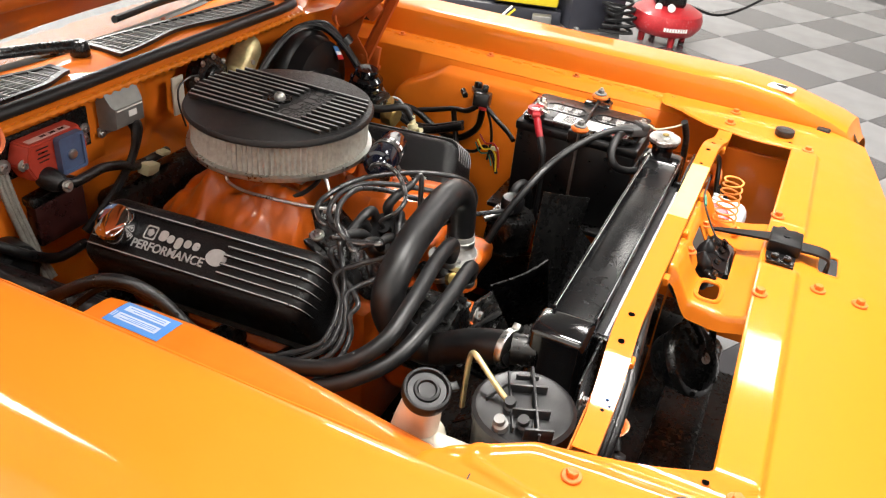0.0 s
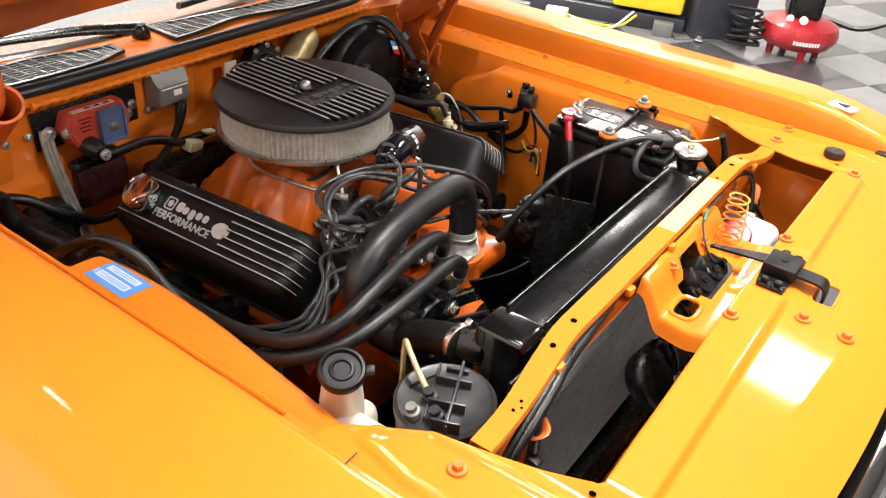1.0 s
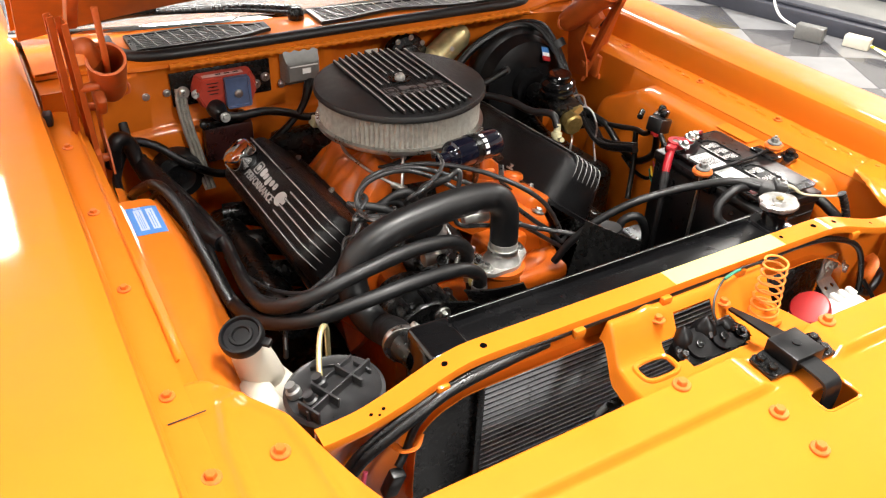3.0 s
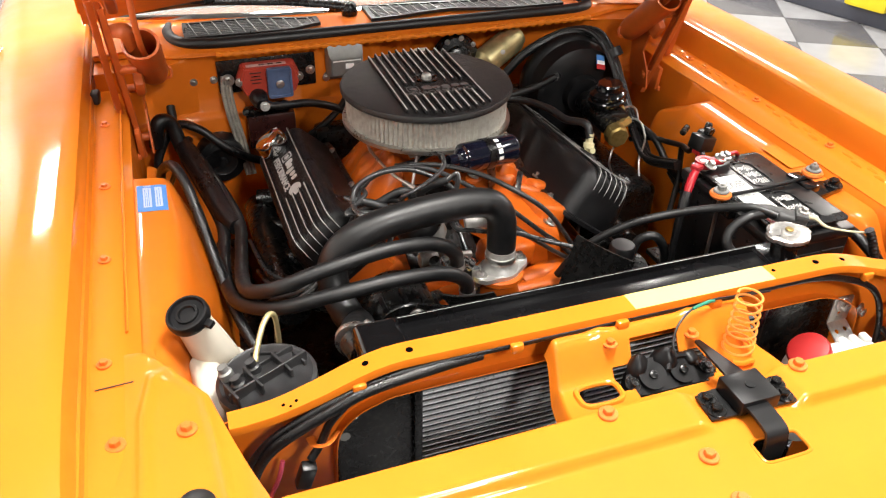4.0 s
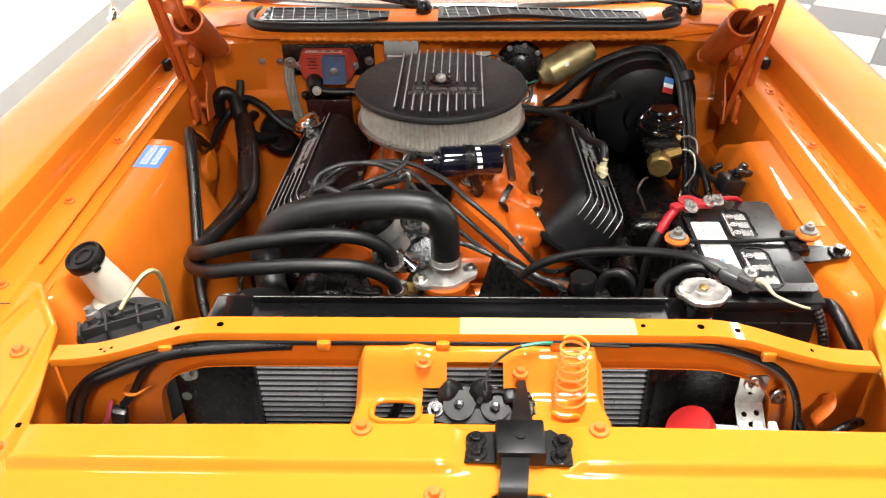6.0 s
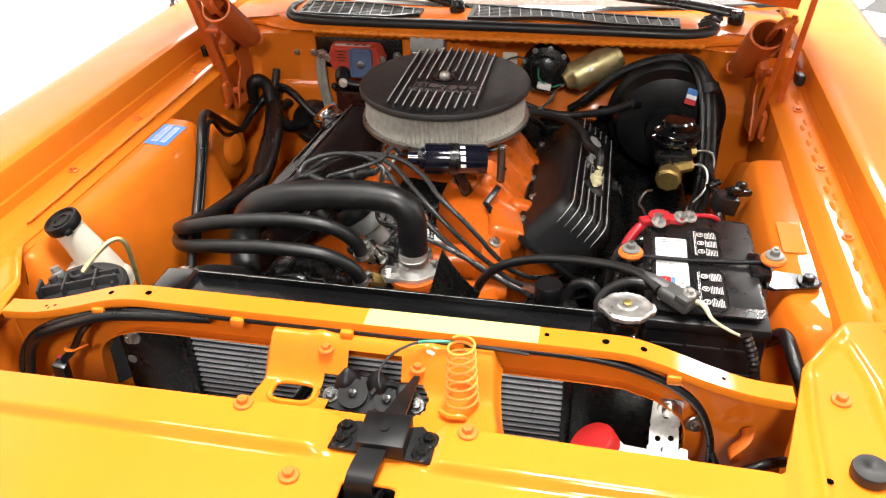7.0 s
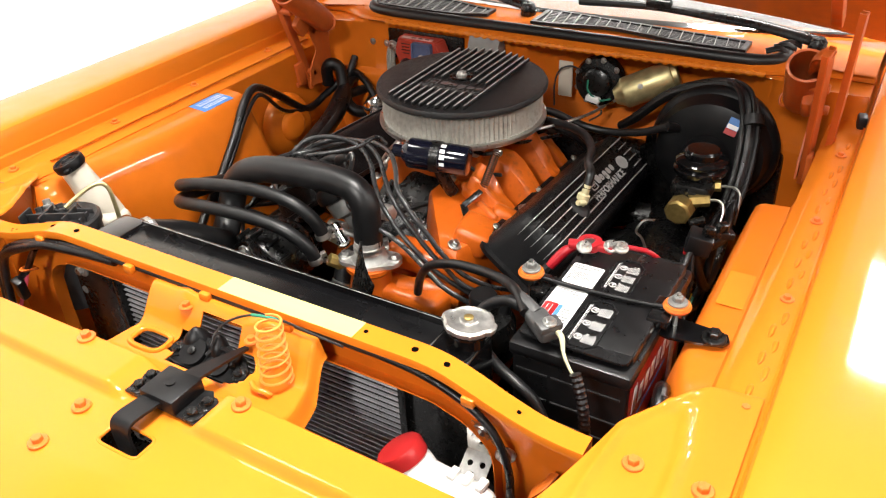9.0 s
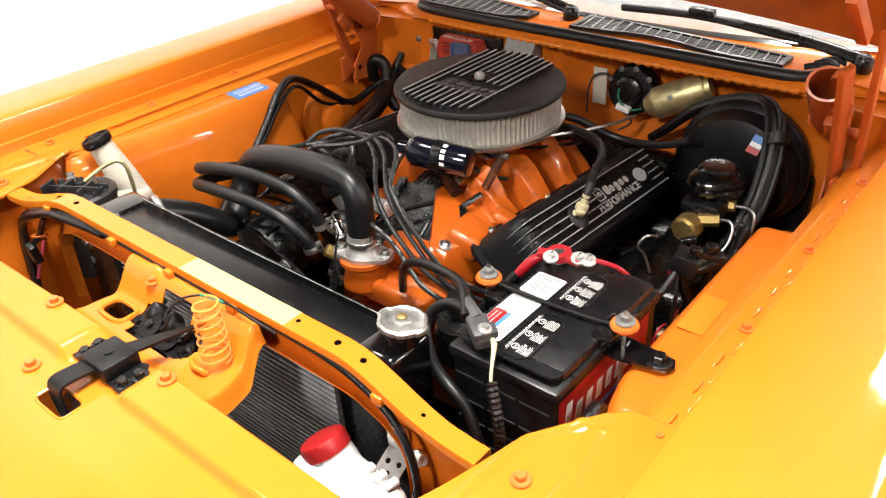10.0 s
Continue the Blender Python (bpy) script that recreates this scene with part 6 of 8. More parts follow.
add_lathe(bm, [(0.008, 0.008), (0.0085, 0.018), (0.0120, 0.020), (0.0120, 0.030), (0.0075, 0.033), (0.0070, 0.050), (0, 0.050)], g, (n2 + Vector((-0.35, 0.25, 0.35))).normalized(), 16)
add_cyl(bm, g + n2 * 0.020, g + n2 * 0.022 + Vector((-0.010, -0.018, 0.004)), 0.0055, seg=12)
part("valve", bm, BEIGE, pcv)
hose("breather_hose", [g + (n2 + Vector((-0.35, 0.25, 0.35))).normalized() * 0.040, g + n2 * 0.048 + Vector((-0.022, 0.030, 0.024)), (0.262, 0.712, 0.876), (0.245, 0.770, 0.880), (0.200, 0.830, 0.880), (0.12, 0.86, 0.878), (0.03, 0.85, 0.875)], 0.0085, RUBBER, "black rubber breather hose")

# ---- alternator, pulleys, belt, power steering ----
alt = thing("alternator", (-0.235, 0.33, 0.70), "black slotted alternator below the hoses", "alternator")
bm = bmesh.new()
add_lathe(bm, [(0.03, 0), (0.062, 0.006), (0.070, 0.02), (0.070, 0.10), (0.060, 0.115), (0.02, 0.12), (0, 0.12)], (-0.235, 0.275, 0.735), (0, 1, 0), 32)
part("housing", bm, SATINBLACK, alt)
for k in range(12):
    a = 2 * math.pi * k / 12
    bm = bmesh.new()
    add_box(bm, (0, 0, 0), (0.010, 0.034, 0.008), m=pose(-0.235, 0.30, 0.735, 0, math.degrees(a), 0) @ pose(0.071, 0, 0), bevel=0.002)
    part("vent_rib", bm, PLASTIC, alt)
bm = bmesh.new()
add_lathe(bm, [(0.036, 0), (0.037, 0.003), (0.029, 0.010), (0.037, 0.017), (0.036, 0.020), (0.012, 0.020), (0.012, 0.03), (0, 0.03)], (-0.235, 0.245, 0.735), (0, 1, 0), 30)
part("pulley", bm, SATINBLACK, alt)
bm = bmesh.new()
add_plate(bm, [(-0.24, 0.79), (-0.22, 0.815), (-0.10, 0.775), (-0.02, 0.735), (-0.02, 0.715), (-0.10, 0.750), (-0.20, 0.785)], pose(0, 0.262, 0, 90), 0.006)
part("bracket", bm, SATINBLACK, alt)
place("bolt", ZINCBOLT, alt, (-0.225, 0.254, 0.795), (90, 0, 0), 1.2)
place("bolt", ZINCBOLT, alt, (-0.115, 0.254, 0.768), (90, 0, 0), 1.2)
crank = thing("pulley", (EX, 0.30, 0.60), "black stacked water pump pulley", "pulley")
bm = bmesh.new()
add_lathe(bm, [(0.078, 0), (0.080, 0.004), (0.068, 0.012), (0.080, 0.020), (0.068, 0.028), (0.080, 0.036), (0.078, 0.04), (0.03, 0.04), (0.03, 0.0)], (EX, 0.262, 0.60), (0, 1, 0), 40)
part("sheave", bm, SATINBLACK, crank)
belt = thing("drive_belt", (-0.12, 0.257, 0.66), "grey-black V-belt round the alternator and pump pulleys", "belt")
bm = bmesh.new()
add_tube(bm, [(-0.235 + 0.034 * math.cos(a), 0.255, 0.735 + 0.034 * math.sin(a)) for a in np.linspace(0.9, 3.9, 7)] + [(EX + 0.074 * math.cos(a), 0.268, 0.60 + 0.074 * math.sin(a)) for a in np.linspace(3.9, 7.1, 9)] + [(-0.235 + 0.034 * math.cos(0.9), 0.255, 0.735 + 0.034 * math.sin(0.9))], 0.006, 6, 3)
part("loop", bm, RUBBER, belt)
pump = thing("power_steering_pump", (0.219, 0.366, 0.70), "black power steering pump with a round filler cap", "pump")
bm = bmesh.new()
add_lathe(bm, [(0.045, 0), (0.052, 0.01), (0.052, 0.07), (0.045, 0.085), (0.018, 0.088), (0.016, 0.10)], (0.225, 0.36, 0.655), (0.0, -0.1, 1), 28)
part("reservoir", bm, SATINBLACK, pump)
bm = bmesh.new()
add_lathe(bm, [(0.024, 0), (0.025, 0.004), (0.025, 0.024), (0.022, 0.029), (0, 0.030)], (0.219, 0.356, 0.752), seg=28)
part("cap", bm, PLASTIC, pump)
bm = bmesh.new()
add_tube(bm, [(0.25, 0.37, 0.74), (0.265, 0.37, 0.775), (0.295, 0.36, 0.78), (0.315, 0.35, 0.74), (0.32, 0.35, 0.66)], 0.009, 10)
part("hose", bm, RUBBER, pump)
bm = bmesh.new()
add_cyl(bm, (0.175, 0.40, 0.735), (0.200, 0.37, 0.748), 0.008, seg=12)
part("fitting", bm, ZINC, pump)
# ---- brakes ----
booster = thing("brake_booster", (0.43, 1.05, 0.82), "round black brake booster on the firewall", "brake booster")
bm = bmesh.new()
add_lathe(bm, [(0.10, -0.04), (0.126, 0.0), (0.132, 0.02), (0.136, 0.034), (0.132, 0.044), (0.122, 0.050), (0.112, 0.085), (0.085, 0.098), (0.05, 0.10), (0.045, 0.12), (0, 0.12)], (0.43, 1.055, 0.815), (0, -1, 0), 48)
part("shell", bm, LATCHBLACK, booster)
bm = bmesh.new()
add_cyl(bm, (0.365, 0.965, 0.865), (0.345, 0.935, 0.878), 0.010, seg=14)
part("check_valve", bm, PLASTIC, booster)
bm = bmesh.new()
add_plate(bm, [(-0.012, -0.018), (0.012, -0.018), (0.012, 0.018), (-0.012, 0.018)], look((0.474, 0.955, 0.892), (0.60, 0.45, 1.25)) @ pose(0, 0, -0.004, 0, 180, 0) @ pose(0, 0, 0, 0, 0, -20), 0.001)
tag = part("tag", bm, BLUE, booster, "small blue, white and red tag")
bm = bmesh.new()
add_plate(bm, [(-0.012, -0.018), (0.012, -0.018), (0.012, -0.006), (-0.012, -0.006)], look((0.474, 0.954, 0.892), (0.60, 0.45, 1.25)) @ pose(0, 0, -0.004, 0, 180, 0) @ pose(0, 0, 0, 0, 0, -20) @ pose(0, 0, -0.0012), 0.0034)
part("tag_band", bm, RED, tag)
bm = bmesh.new()
add_plate(bm, [(-0.011, -0.005), (0.011, -0.005), (0.011, 0.004), (-0.011, 0.004)], look((0.474, 0.954, 0.892), (0.60, 0.45, 1.25)) @ pose(0, 0, -0.004, 0, 180, 0) @ pose(0, 0, 0, 0, 0, -20) @ pose(0, 0, -0.0012), 0.0034)
part("tag_band", bm, WHITE, tag)
master = thing("master_cylinder", (0.437, 0.85, 0.79), "brake master cylinder with a stacked black lid and gold-tinted body", "master cylinder")
bm = bmesh.new()
add_cyl(bm, (0.437, 0.945, 0.800), (0.437, 0.790, 0.794), 0.030, 0.026, 28, 0.004)
part("bore", bm, SATINBLACK, master)
bm = bmesh.new()
add_lathe(bm, [(0.036, 0.0), (0.040, 0.012), (0.047, 0.016), (0.048, 0.024), (0.041, 0.028), (0.045, 0.032), (0.046, 0.040), (0.040, 0.045), (0.032, 0.048), (0.032, 0.060), (0.028, 0.064), (0, 0.065)], (0.444, 0.852, 0.822), (0.03, -0.06, 1), 36,
          wobble=lambda a: 1 + 0.10 * math.cos(2 * a))
part("lid", bm, GLOSSBLACK, master)
bm = bmesh.new()
add_box(bm, (0.441, 0.85, 0.812), (0.08, 0.11, 0.03), bevel=0.01)
part("reservoir", bm, SATINBLACK, master)
bm = bmesh.new()
add_lathe(bm, [(0.022, 0), (0.027, 0.004), (0.027, 0.030), (0.022, 0.036), (0.015, 0.05)], (0.432, 0.752, 0.786), (0.08, 1, 0.05), 8)
add_cyl(bm, (0.445, 0.785, 0.800), (0.480, 0.800, 0.804), 0.013, seg=6)
add_cyl(bm, (0.455, 0.84, 0.81), (0.490, 0.845, 0.815), 0.011, seg=6)
part("valve", bm, BRASS, master, "dull gold brass proportioning valve")
for pts in ([(0.480, 0.800, 0.804), (0.500, 0.800, 0.805), (0.512, 0.785, 0.795), (0.510, 0.760, 0.770), (0.490, 0.735, 0.755), (0.475, 0.72, 0.74), (0.47, 0.70, 0.70)],
            [(0.490, 0.845, 0.815), (0.515, 0.846, 0.816), (0.53, 0.84, 0.80), (0.53, 0.82, 0.75)],
            [(0.40, 0.72, 0.78), (0.385, 0.70, 0.785), (0.375, 0.69, 0.765), (0.385, 0.70, 0.745), (0.40, 0.70, 0.71)]):
    bm = bmesh.new()
    add_tube(bm, pts, 0.0026, 7, 6)
    part("brake_line", bm, ZINC, master, "thin steel brake line")

# wiring bundle arching over the booster
bundle = thing("wiring_bundle", (0.30, 1.05, 0.90), "black taped wiring bundle arching over the brake booster", "wiring")
for k, (dx, dz, r, mat) in enumerate(((0, 0, 0.0100, LOOM), (0.012, -0.006, 0.0070, RUBBER), (-0.010, 0.006, 0.0060, LOOM), (0.006, 0.010, 0.0045, LOOM))):
    bm = bmesh.new()
    add_tube(bm, [(0.205, 1.065, 0.80 + 0.3 * dz), (0.245, 1.052, 0.835 + dz), (0.320, 1.048, 0.905 + dz), (0.418, 1.040, 0.945 + dz), (0.478 + 1.3 * dx, 1.000, 0.950 + dz), (0.504 + 1.2 * dx, 0.955 + 0.6 * dx, 0.910 + 0.5 * dz), (0.514 + 1.2 * dx, 0.905 + dx, 0.845), (0.514 + 1.2 * dx, 0.850 + dx, 0.795), (0.505 + 1.1 * dx, 0.77, 0.755),
                  (0.49 + dx, 0.70, 0.745 + dz), (0.495 + dx * 0.5, 0.60, 0.78 + dz)], r, 9, 6, 0.12 if k == 1 else 0.0)
    part("strand", bm, mat, bundle)
bm = bmesh.new()
add_tube(bm, [(0.509, 0.960, 0.921), (0.511, 0.955, 0.915), (0.514, 0.948, 0.906)], 0.021, 12, 3)
part("tie", bm, RUBBER, bundle)
hose("vacuum_hose", [(0.05, 0.87, 0.885), (0.09, 0.92, 0.872), (0.145, 0.955, 0.838), (0.21, 0.965, 0.828), (0.29, 0.950, 0.848), (0.348, 0.938, 0.877)], 0.0085, RUBBER, "black rubber vacuum hose to the booster")
relay = thing("relay", (0.525, 0.57, 0.84), "black relay with cables on the inner wing", "relay")
bm = bmesh.new()
add_box(bm, (0.520, 0.565, 0.852), (0.042, 0.040, 0.034), (0, 12, 10), bevel=0.004)
add_box(bm, (0.545, 0.590, 0.862), (0.05, 0.022, 0.012), (0, 10, 30), bevel=0.003)
part("case", bm, PLASTIC, relay)
bm = bmesh.new()
add_box(bm, (0.508, 0.556, 0.842), (0.018, 0.020, 0.024), (0, 12, 10), bevel=0.003)
part("fuse_cover", bm, RED, relay)
strand(relay, [(0.505, 0.572, 0.835), (0.520, 0.605, 0.812), (0.532, 0.645, 0.803), (0.536, 0.70, 0.785), (0.530, 0.76, 0.768), (0.510, 0.82, 0.74)], 0.0065, RUBBER, "cable")
strand(relay, [(0.515, 0.560, 0.830), (0.530, 0.572, 0.775), (0.532, 0.605, 0.738), (0.532, 0.640, 0.726), (0.532, 0.690, 0.738), (0.530, 0.750, 0.772), (0.520, 0.82, 0.782), (0.515, 0.88, 0.80)], 0.0085, LOOM, "cable")
strand(relay, [(0.530, 0.642, 0.802), (0.528, 0.636, 0.770), (0.526, 0.628, 0.738), (0.515, 0.615, 0.70), (0.49, 0.59, 0.65)], 0.0070, LOOM, "cable")
strand(relay, [(0.528, 0.670, 0.722), (0.526, 0.620, 0.704), (0.524, 0.575, 0.706), (0.522, 0.545, 0.730), (0.520, 0.520, 0.712), (0.51, 0.50, 0.67)], 0.0045, LOOM, "cable")
strand(relay, [(0.512, 0.550, 0.840), (0.505, 0.515, 0.815), (0.490, 0.480, 0.800), (0.470, 0.455, 0.790)], 0.0060, LOOM, "cable")
strand(relay, [(0.515, 0.548, 0.835), (0.522, 0.535, 0.790), (0.520, 0.528, 0.750), (0.512, 0.530, 0.700)], 0.0035, RUBBER, "cable")
strand(relay, [(0.520, 0.560, 0.760), (0.516, 0.540, 0.742), (0.512, 0.518, 0.748), (0.508, 0.502, 0.730), (0.505, 0.495, 0.69)], 0.0022, REDWIRE, "cable")
strand(relay, [(0.520, 0.565, 0.745), (0.514, 0.545, 0.726), (0.512, 0.522, 0.732), (0.510, 0.508, 0.716), (0.500, 0.50, 0.68)], 0.0022, YELLOW, "cable")
strand(relay, [(0.522, 0.570, 0.735), (0.518, 0.552, 0.712), (0.514, 0.530, 0.716), (0.506, 0.515, 0.69)], 0.0020, GREENWIRE, "cable")
for p, turn in (((0.533, 0.565, 0.876), 20), ((0.548, 0.590, 0.874), 50)):
    bm = bmesh.new()
    add_box(bm, p, (0.020, 0.016, 0.018), (8, 12, turn), bevel=0.004, seg=2)
    part("terminal", bm, SATINBLACK, relay)
bm = bmesh.new()
add_box(bm, (0.512, 0.514, 0.736), (0.012, 0.020, 0.010), (10, 20, 30), bevel=0.002)
part("connector", bm, BEIGE, relay, "small beige connector")
bm = bmesh.new()
add_cyl(bm, (0.492, 0.60, 0.862), (0.512, 0.615, 0.866), 0.007, seg=14)
part("terminal", bm, SATINBLACK, relay)

# ---- wiper motor ----
wm = thing("wiper_motor", (0.14, 1.07, 0.90), "wiper motor with a gold cylindrical housing on the firewall", "motor")
bm = bmesh.new()
add_lathe(bm, [(0.058, 0), (0.061, 0.016), (0.054, 0.030), (0.036, 0.034), (0.033, 0.044), (0.024, 0.049), (0, 0.049)], (0.140, 1.104, 0.890), (0, -1, 0.1), 30)
part("gear_case", bm, SATINBLACK, wm)
for k in range(9):
    a = 2 * math.pi * k / 9
    place("bolt", SMALLBOLT, wm, (0.140 + 0.054 * math.cos(a), 1.078, 0.892 + 0.054 * math.sin(a)), (84, 0, 0), 0.8)
bm = bmesh.new()
add_lathe(bm, [(0.018, -0.02), (0.028, -0.004), (0.0345, 0.002), (0.0355, 0.006), (0.0355, 0.104), (0.033, 0.112), (0.028, 0.114), (0.027, 0.124), (0.018, 0.127), (0, 0.127)], (0.206, 1.066, 0.880), (0.85, 0.30, 0.40), 36)
motor_can = part("housing", bm, GOLD, wm, "gold cadmium-plated motor housing")
along = Vector((0.85, 0.30, 0.40)).normalized()
out = along.cross(Vector((-0.10, -0.85, -0.45))).normalized()
for k in range(7):
    bm = bmesh.new()
    c = Vector((0.206, 1.066, 0.880)) + along * (0.010 + 0.015 * k) + out * 0.0340
    add_box(bm, (0, 0, 0), (0.0055, 0.016, 0.010), m=Matrix.Translation(c) @ out.to_track_quat("Z", "X").to_matrix().to_4x4() @ pose(0, 0, 0, 0, 0, 60), bevel=0.0024)
    part("crimp", bm, GOLD, motor_can)
bm = bmesh.new()
add_cyl(bm, Vector((0.206, 1.066, 0.880)) + along * 0.050 + Vector((0, -0.033, 0.010)), Vector((0.206, 1.066, 0.880)) + along * 0.050 + Vector((0, -0.0375, 0.0115)), 0.006, seg=14)
part("screw", bm, ZINC, motor_can)
bm = bmesh.new()
add_box(bm, (0.050, 1.098, 0.880), (0.036, 0.006, 0.088), bevel=0.003)
part("bracket", bm, WHITEPLASTIC, wm)
bm = bmesh.new()
add_box(bm, (0.140, 1.048, 0.862), (0.034, 0.016, 0.014), (0, 10, 0), bevel=0.003)
part("connector", bm, WHITEJUG, wm)
for pts, mat in (([(0.100, 1.075, 0.915), (0.070, 1.080, 0.920), (0.040, 1.085, 0.905), (0.030, 1.08, 0.87), (0.035, 1.07, 0.82)], WIRE), ([(0.125, 1.050, 0.905), (0.128, 1.046, 0.880), (0.155, 1.046, 0.862), (0.182, 1.050, 0.868)], GREENWIRE), ([(0.150, 1.044, 0.855), (0.165, 1.040, 0.835), (0.14, 1.03, 0.815)], WIRE)):
    bm = bmesh.new()
    add_tube(bm, pts, 0.0022, 7, 6)
    part("wire", bm, mat, wm)

# ---- modules on the firewall ----
mod = thing("ignition_module", (-0.33, 1.08, 0.88), "orange-red ignition module with a blue-grey face plate", "module")
bm = bmesh.new()
add_box(bm, (-0.330, 1.082, 0.910), (0.226, 0.006, 0.078), bevel=0.002)
part("mount_plate", bm, SATINBLACK, mod)
bm = bmesh.new()
loops = []
for y, k in ((1.079, 1.0), (1.050, 1.0), (1.036, 0.90)):
    loops.append([bm.verts.new((-0.330 + (x + 0.330) * k, y, 0.908 + (z - 0.908) * (0.5 + 0.5 * k))) for x, z in ((-0.404, 0.906), (-0.388, 0.872), (-0.272, 0.872), (-0.256, 0.906), (-0.270, 0.942), (-0.390, 0.942))])
for p, q in zip(loops, loops[1:]):
    for k in range(6):
        bm.faces.new((p[k], p[(k + 1) % 6], q[(k + 1) % 6], q[k]))
bm.faces.new(loops[0])
bm.faces.new(loops[-1])
bmesh.ops.bevel(bm, geom=list(bm.edges), offset=0.003, segments=2, affect="EDGES")
part("case", bm, MODRED, mod)
bm = bmesh.new()
add_plate(bm, loop_round(-0.338, 0.870, -0.282, 0.940, 0.006, 4), pose(0, 1.0355, 0, 90), 0.010)
add_plate(bm, loop_round(-0.338, 0.870, -0.282, 0.940, 0.006, 4), pose(0, 1.0255, 0, 90), 0.004, [loop_round(-0.333, 0.875, -0.287, 0.935, 0.004, 4)])
plate = part("face_plate", bm, BLUEMETAL, mod, "blue-grey face plate with a raised rim")
bm = bmesh.new()
add_cyl(bm, (-0.310, 1.027, 0.902), (-0.310, 1.021, 0.902), 0.0095, seg=20, soft=0.002)
part("disc", bm, ZINC, plate)
bm = bmesh.new()
for k in range(4):
    add_box(bm, (-0.362, 1.0352, 0.930 - 0.008 * k), (0.026 - 0.006 * (k % 2), 0.0012, 0.0022))
part("print", bm, DARKRED, mod)
bm = bmesh.new()
add_box(bm, (-0.335, 1.050, 0.9425), (0.090, 0.014, 0.0012))
top = part("label", bm, PALEPINK, mod, "pale printed strip on the top")
bm = bmesh.new()
for k in range(3):
    add_box(bm, (-0.345 + 0.02 * k, 1.050, 0.9433), (0.012, 0.006, 0.0008))
part("print", bm, DARKRED, top)
for x in (-0.397, -0.263, -0.230):
    place("bolt", ZINCBOLT, mod, (x, 1.046 if x < -0.24 else 1.078, 0.908), (90, 0, 0), 0.9)
bm = bmesh.new()
add_lathe(bm, [(0.020, 0), (0.021, 0.012), (0.018, 0.030), (0.013, 0.040), (0, 0.042)], (-0.362, 1.045, 0.874), (0.1, -1, -0.25), 20)
add_tube(bm, [(-0.356, 1.018, 0.868), (-0.335, 1.008, 0.858), (-0.30, 1.015, 0.853), (-0.25, 1.025, 0.848), (-0.20, 1.03, 0.832), (-0.16, 1.04, 0.81), (-0.12, 1.05, 0.80), (-0.05, 1.05, 0.80)], 0.0095, 10)
part("connector", bm, LOOM, mod)
place("bolt", SMALLBOLT, mod, (-0.352, 1.002, 0.862), (75, 0, 0), 1.3)
reg = thing("voltage_regulator", (-0.146, 1.08, 0.875), "grey metal voltage regulator with a black lead", "regulator")
bm = bmesh.new()
add_plate(bm, [(-0.198, 0.878), (-0.098, 0.878), (-0.098, 0.892), (-0.104, 0.896), (-0.104, 0.95), (-0.192, 0.95), (-0.192, 0.896), (-0.198, 0.892)], pose(0, 1.082, 0, 90), 0.004)
loops = []
for y, x0, x1, z0, z1 in ((1.079, -0.192, -0.104, 0.892, 0.966), (1.062, -0.190, -0.106, 0.893, 0.966), (1.048, -0.188, -0.108, 0.895, 0.944), (1.042, -0.184, -0.112, 0.899, 0.938)):
    loops.append([bm.verts.new((x, y, z)) for x, z in ((x0, z0), (x1, z0), (x1, z1), (x0, z1))])
for p, q in zip(loops, loops[1:]):
    for k in range(4):
        bm.faces.new((p[k], p[(k + 1) % 4], q[(k + 1) % 4], q[k]))
bm.faces.new(loops[-1])
case = part("case", bm, GREYBOX, reg)
bm = bmesh.new()
add_box(bm, (-0.148, 1.0405, 0.934), (0.066, 0.0016, 0.0024))
add_box(bm, (-0.142, 1.0405, 0.921), (0.020, 0.0014, 0.012))
part("label", bm, WHITE, case)
for k in range(9):
    bm = bmesh.new()
    add_cyl(bm, (-0.184 + 0.009 * k, 1.056, 0.950), (-0.184 + 0.009 * k, 1.068, 0.968), 0.0026, seg=8)
    part("ridge", bm, GREYBOX, case)
for x in (-0.193, -0.103):
    place("bolt", SMALLBOLT, reg, (x, 1.076, 0.884), (90, 0, 0))
bm = bmesh.new()
add_tube(bm, [(-0.132, 1.050, 0.890), (-0.142, 1.036, 0.884), (-0.155, 1.034, 0.850), (-0.177, 1.036, 0.816), (-0.221, 1.038, 0.776), (-0.258, 1.04, 0.750), (-0.29, 1.05, 0.72)], [0.014, 0.012, 0.0085, 0.008, 0.009, 0.009, 0.009], 9)
part("lead", bm, LOOM, reg)
bm = bmesh.new()
add_box(bm, (-0.122, 1.036, 0.792), (0.040, 0.026, 0.024), (10, 15, 10), bevel=0.003)
add_box(bm, (-0.075, 1.038, 0.809), (0.030, 0.018, 0.008), (10, 15, 10), bevel=0.002)
part("connector", bm, BEIGE, reg)
box = thing("relay_box", (-0.335, 1.075, 0.735), "dark maroon box with black terminals on the firewall", "relay box")
bm = bmesh.new()
add_box(bm, (-0.335, 1.065, 0.778), (0.112, 0.036, 0.084), bevel=0.005)
part("case", bm, DARKRED, box)
bm = bmesh.new()
add_box(bm, (-0.342, 1.060, 0.830), (0.105, 0.030, 0.018), (0, -4, 0), bevel=0.004)
part("terminal_strip", bm, SATINBLACK, box)
bm = bmesh.new()
add_lathe(bm, [(0.007, 0), (0.009, 0.006), (0.006, 0.012), (0, 0.013)], (-0.392, 1.05, 0.832), (0, -1, 0.3), 14)
part("terminal", bm, SATINBLACK, box)
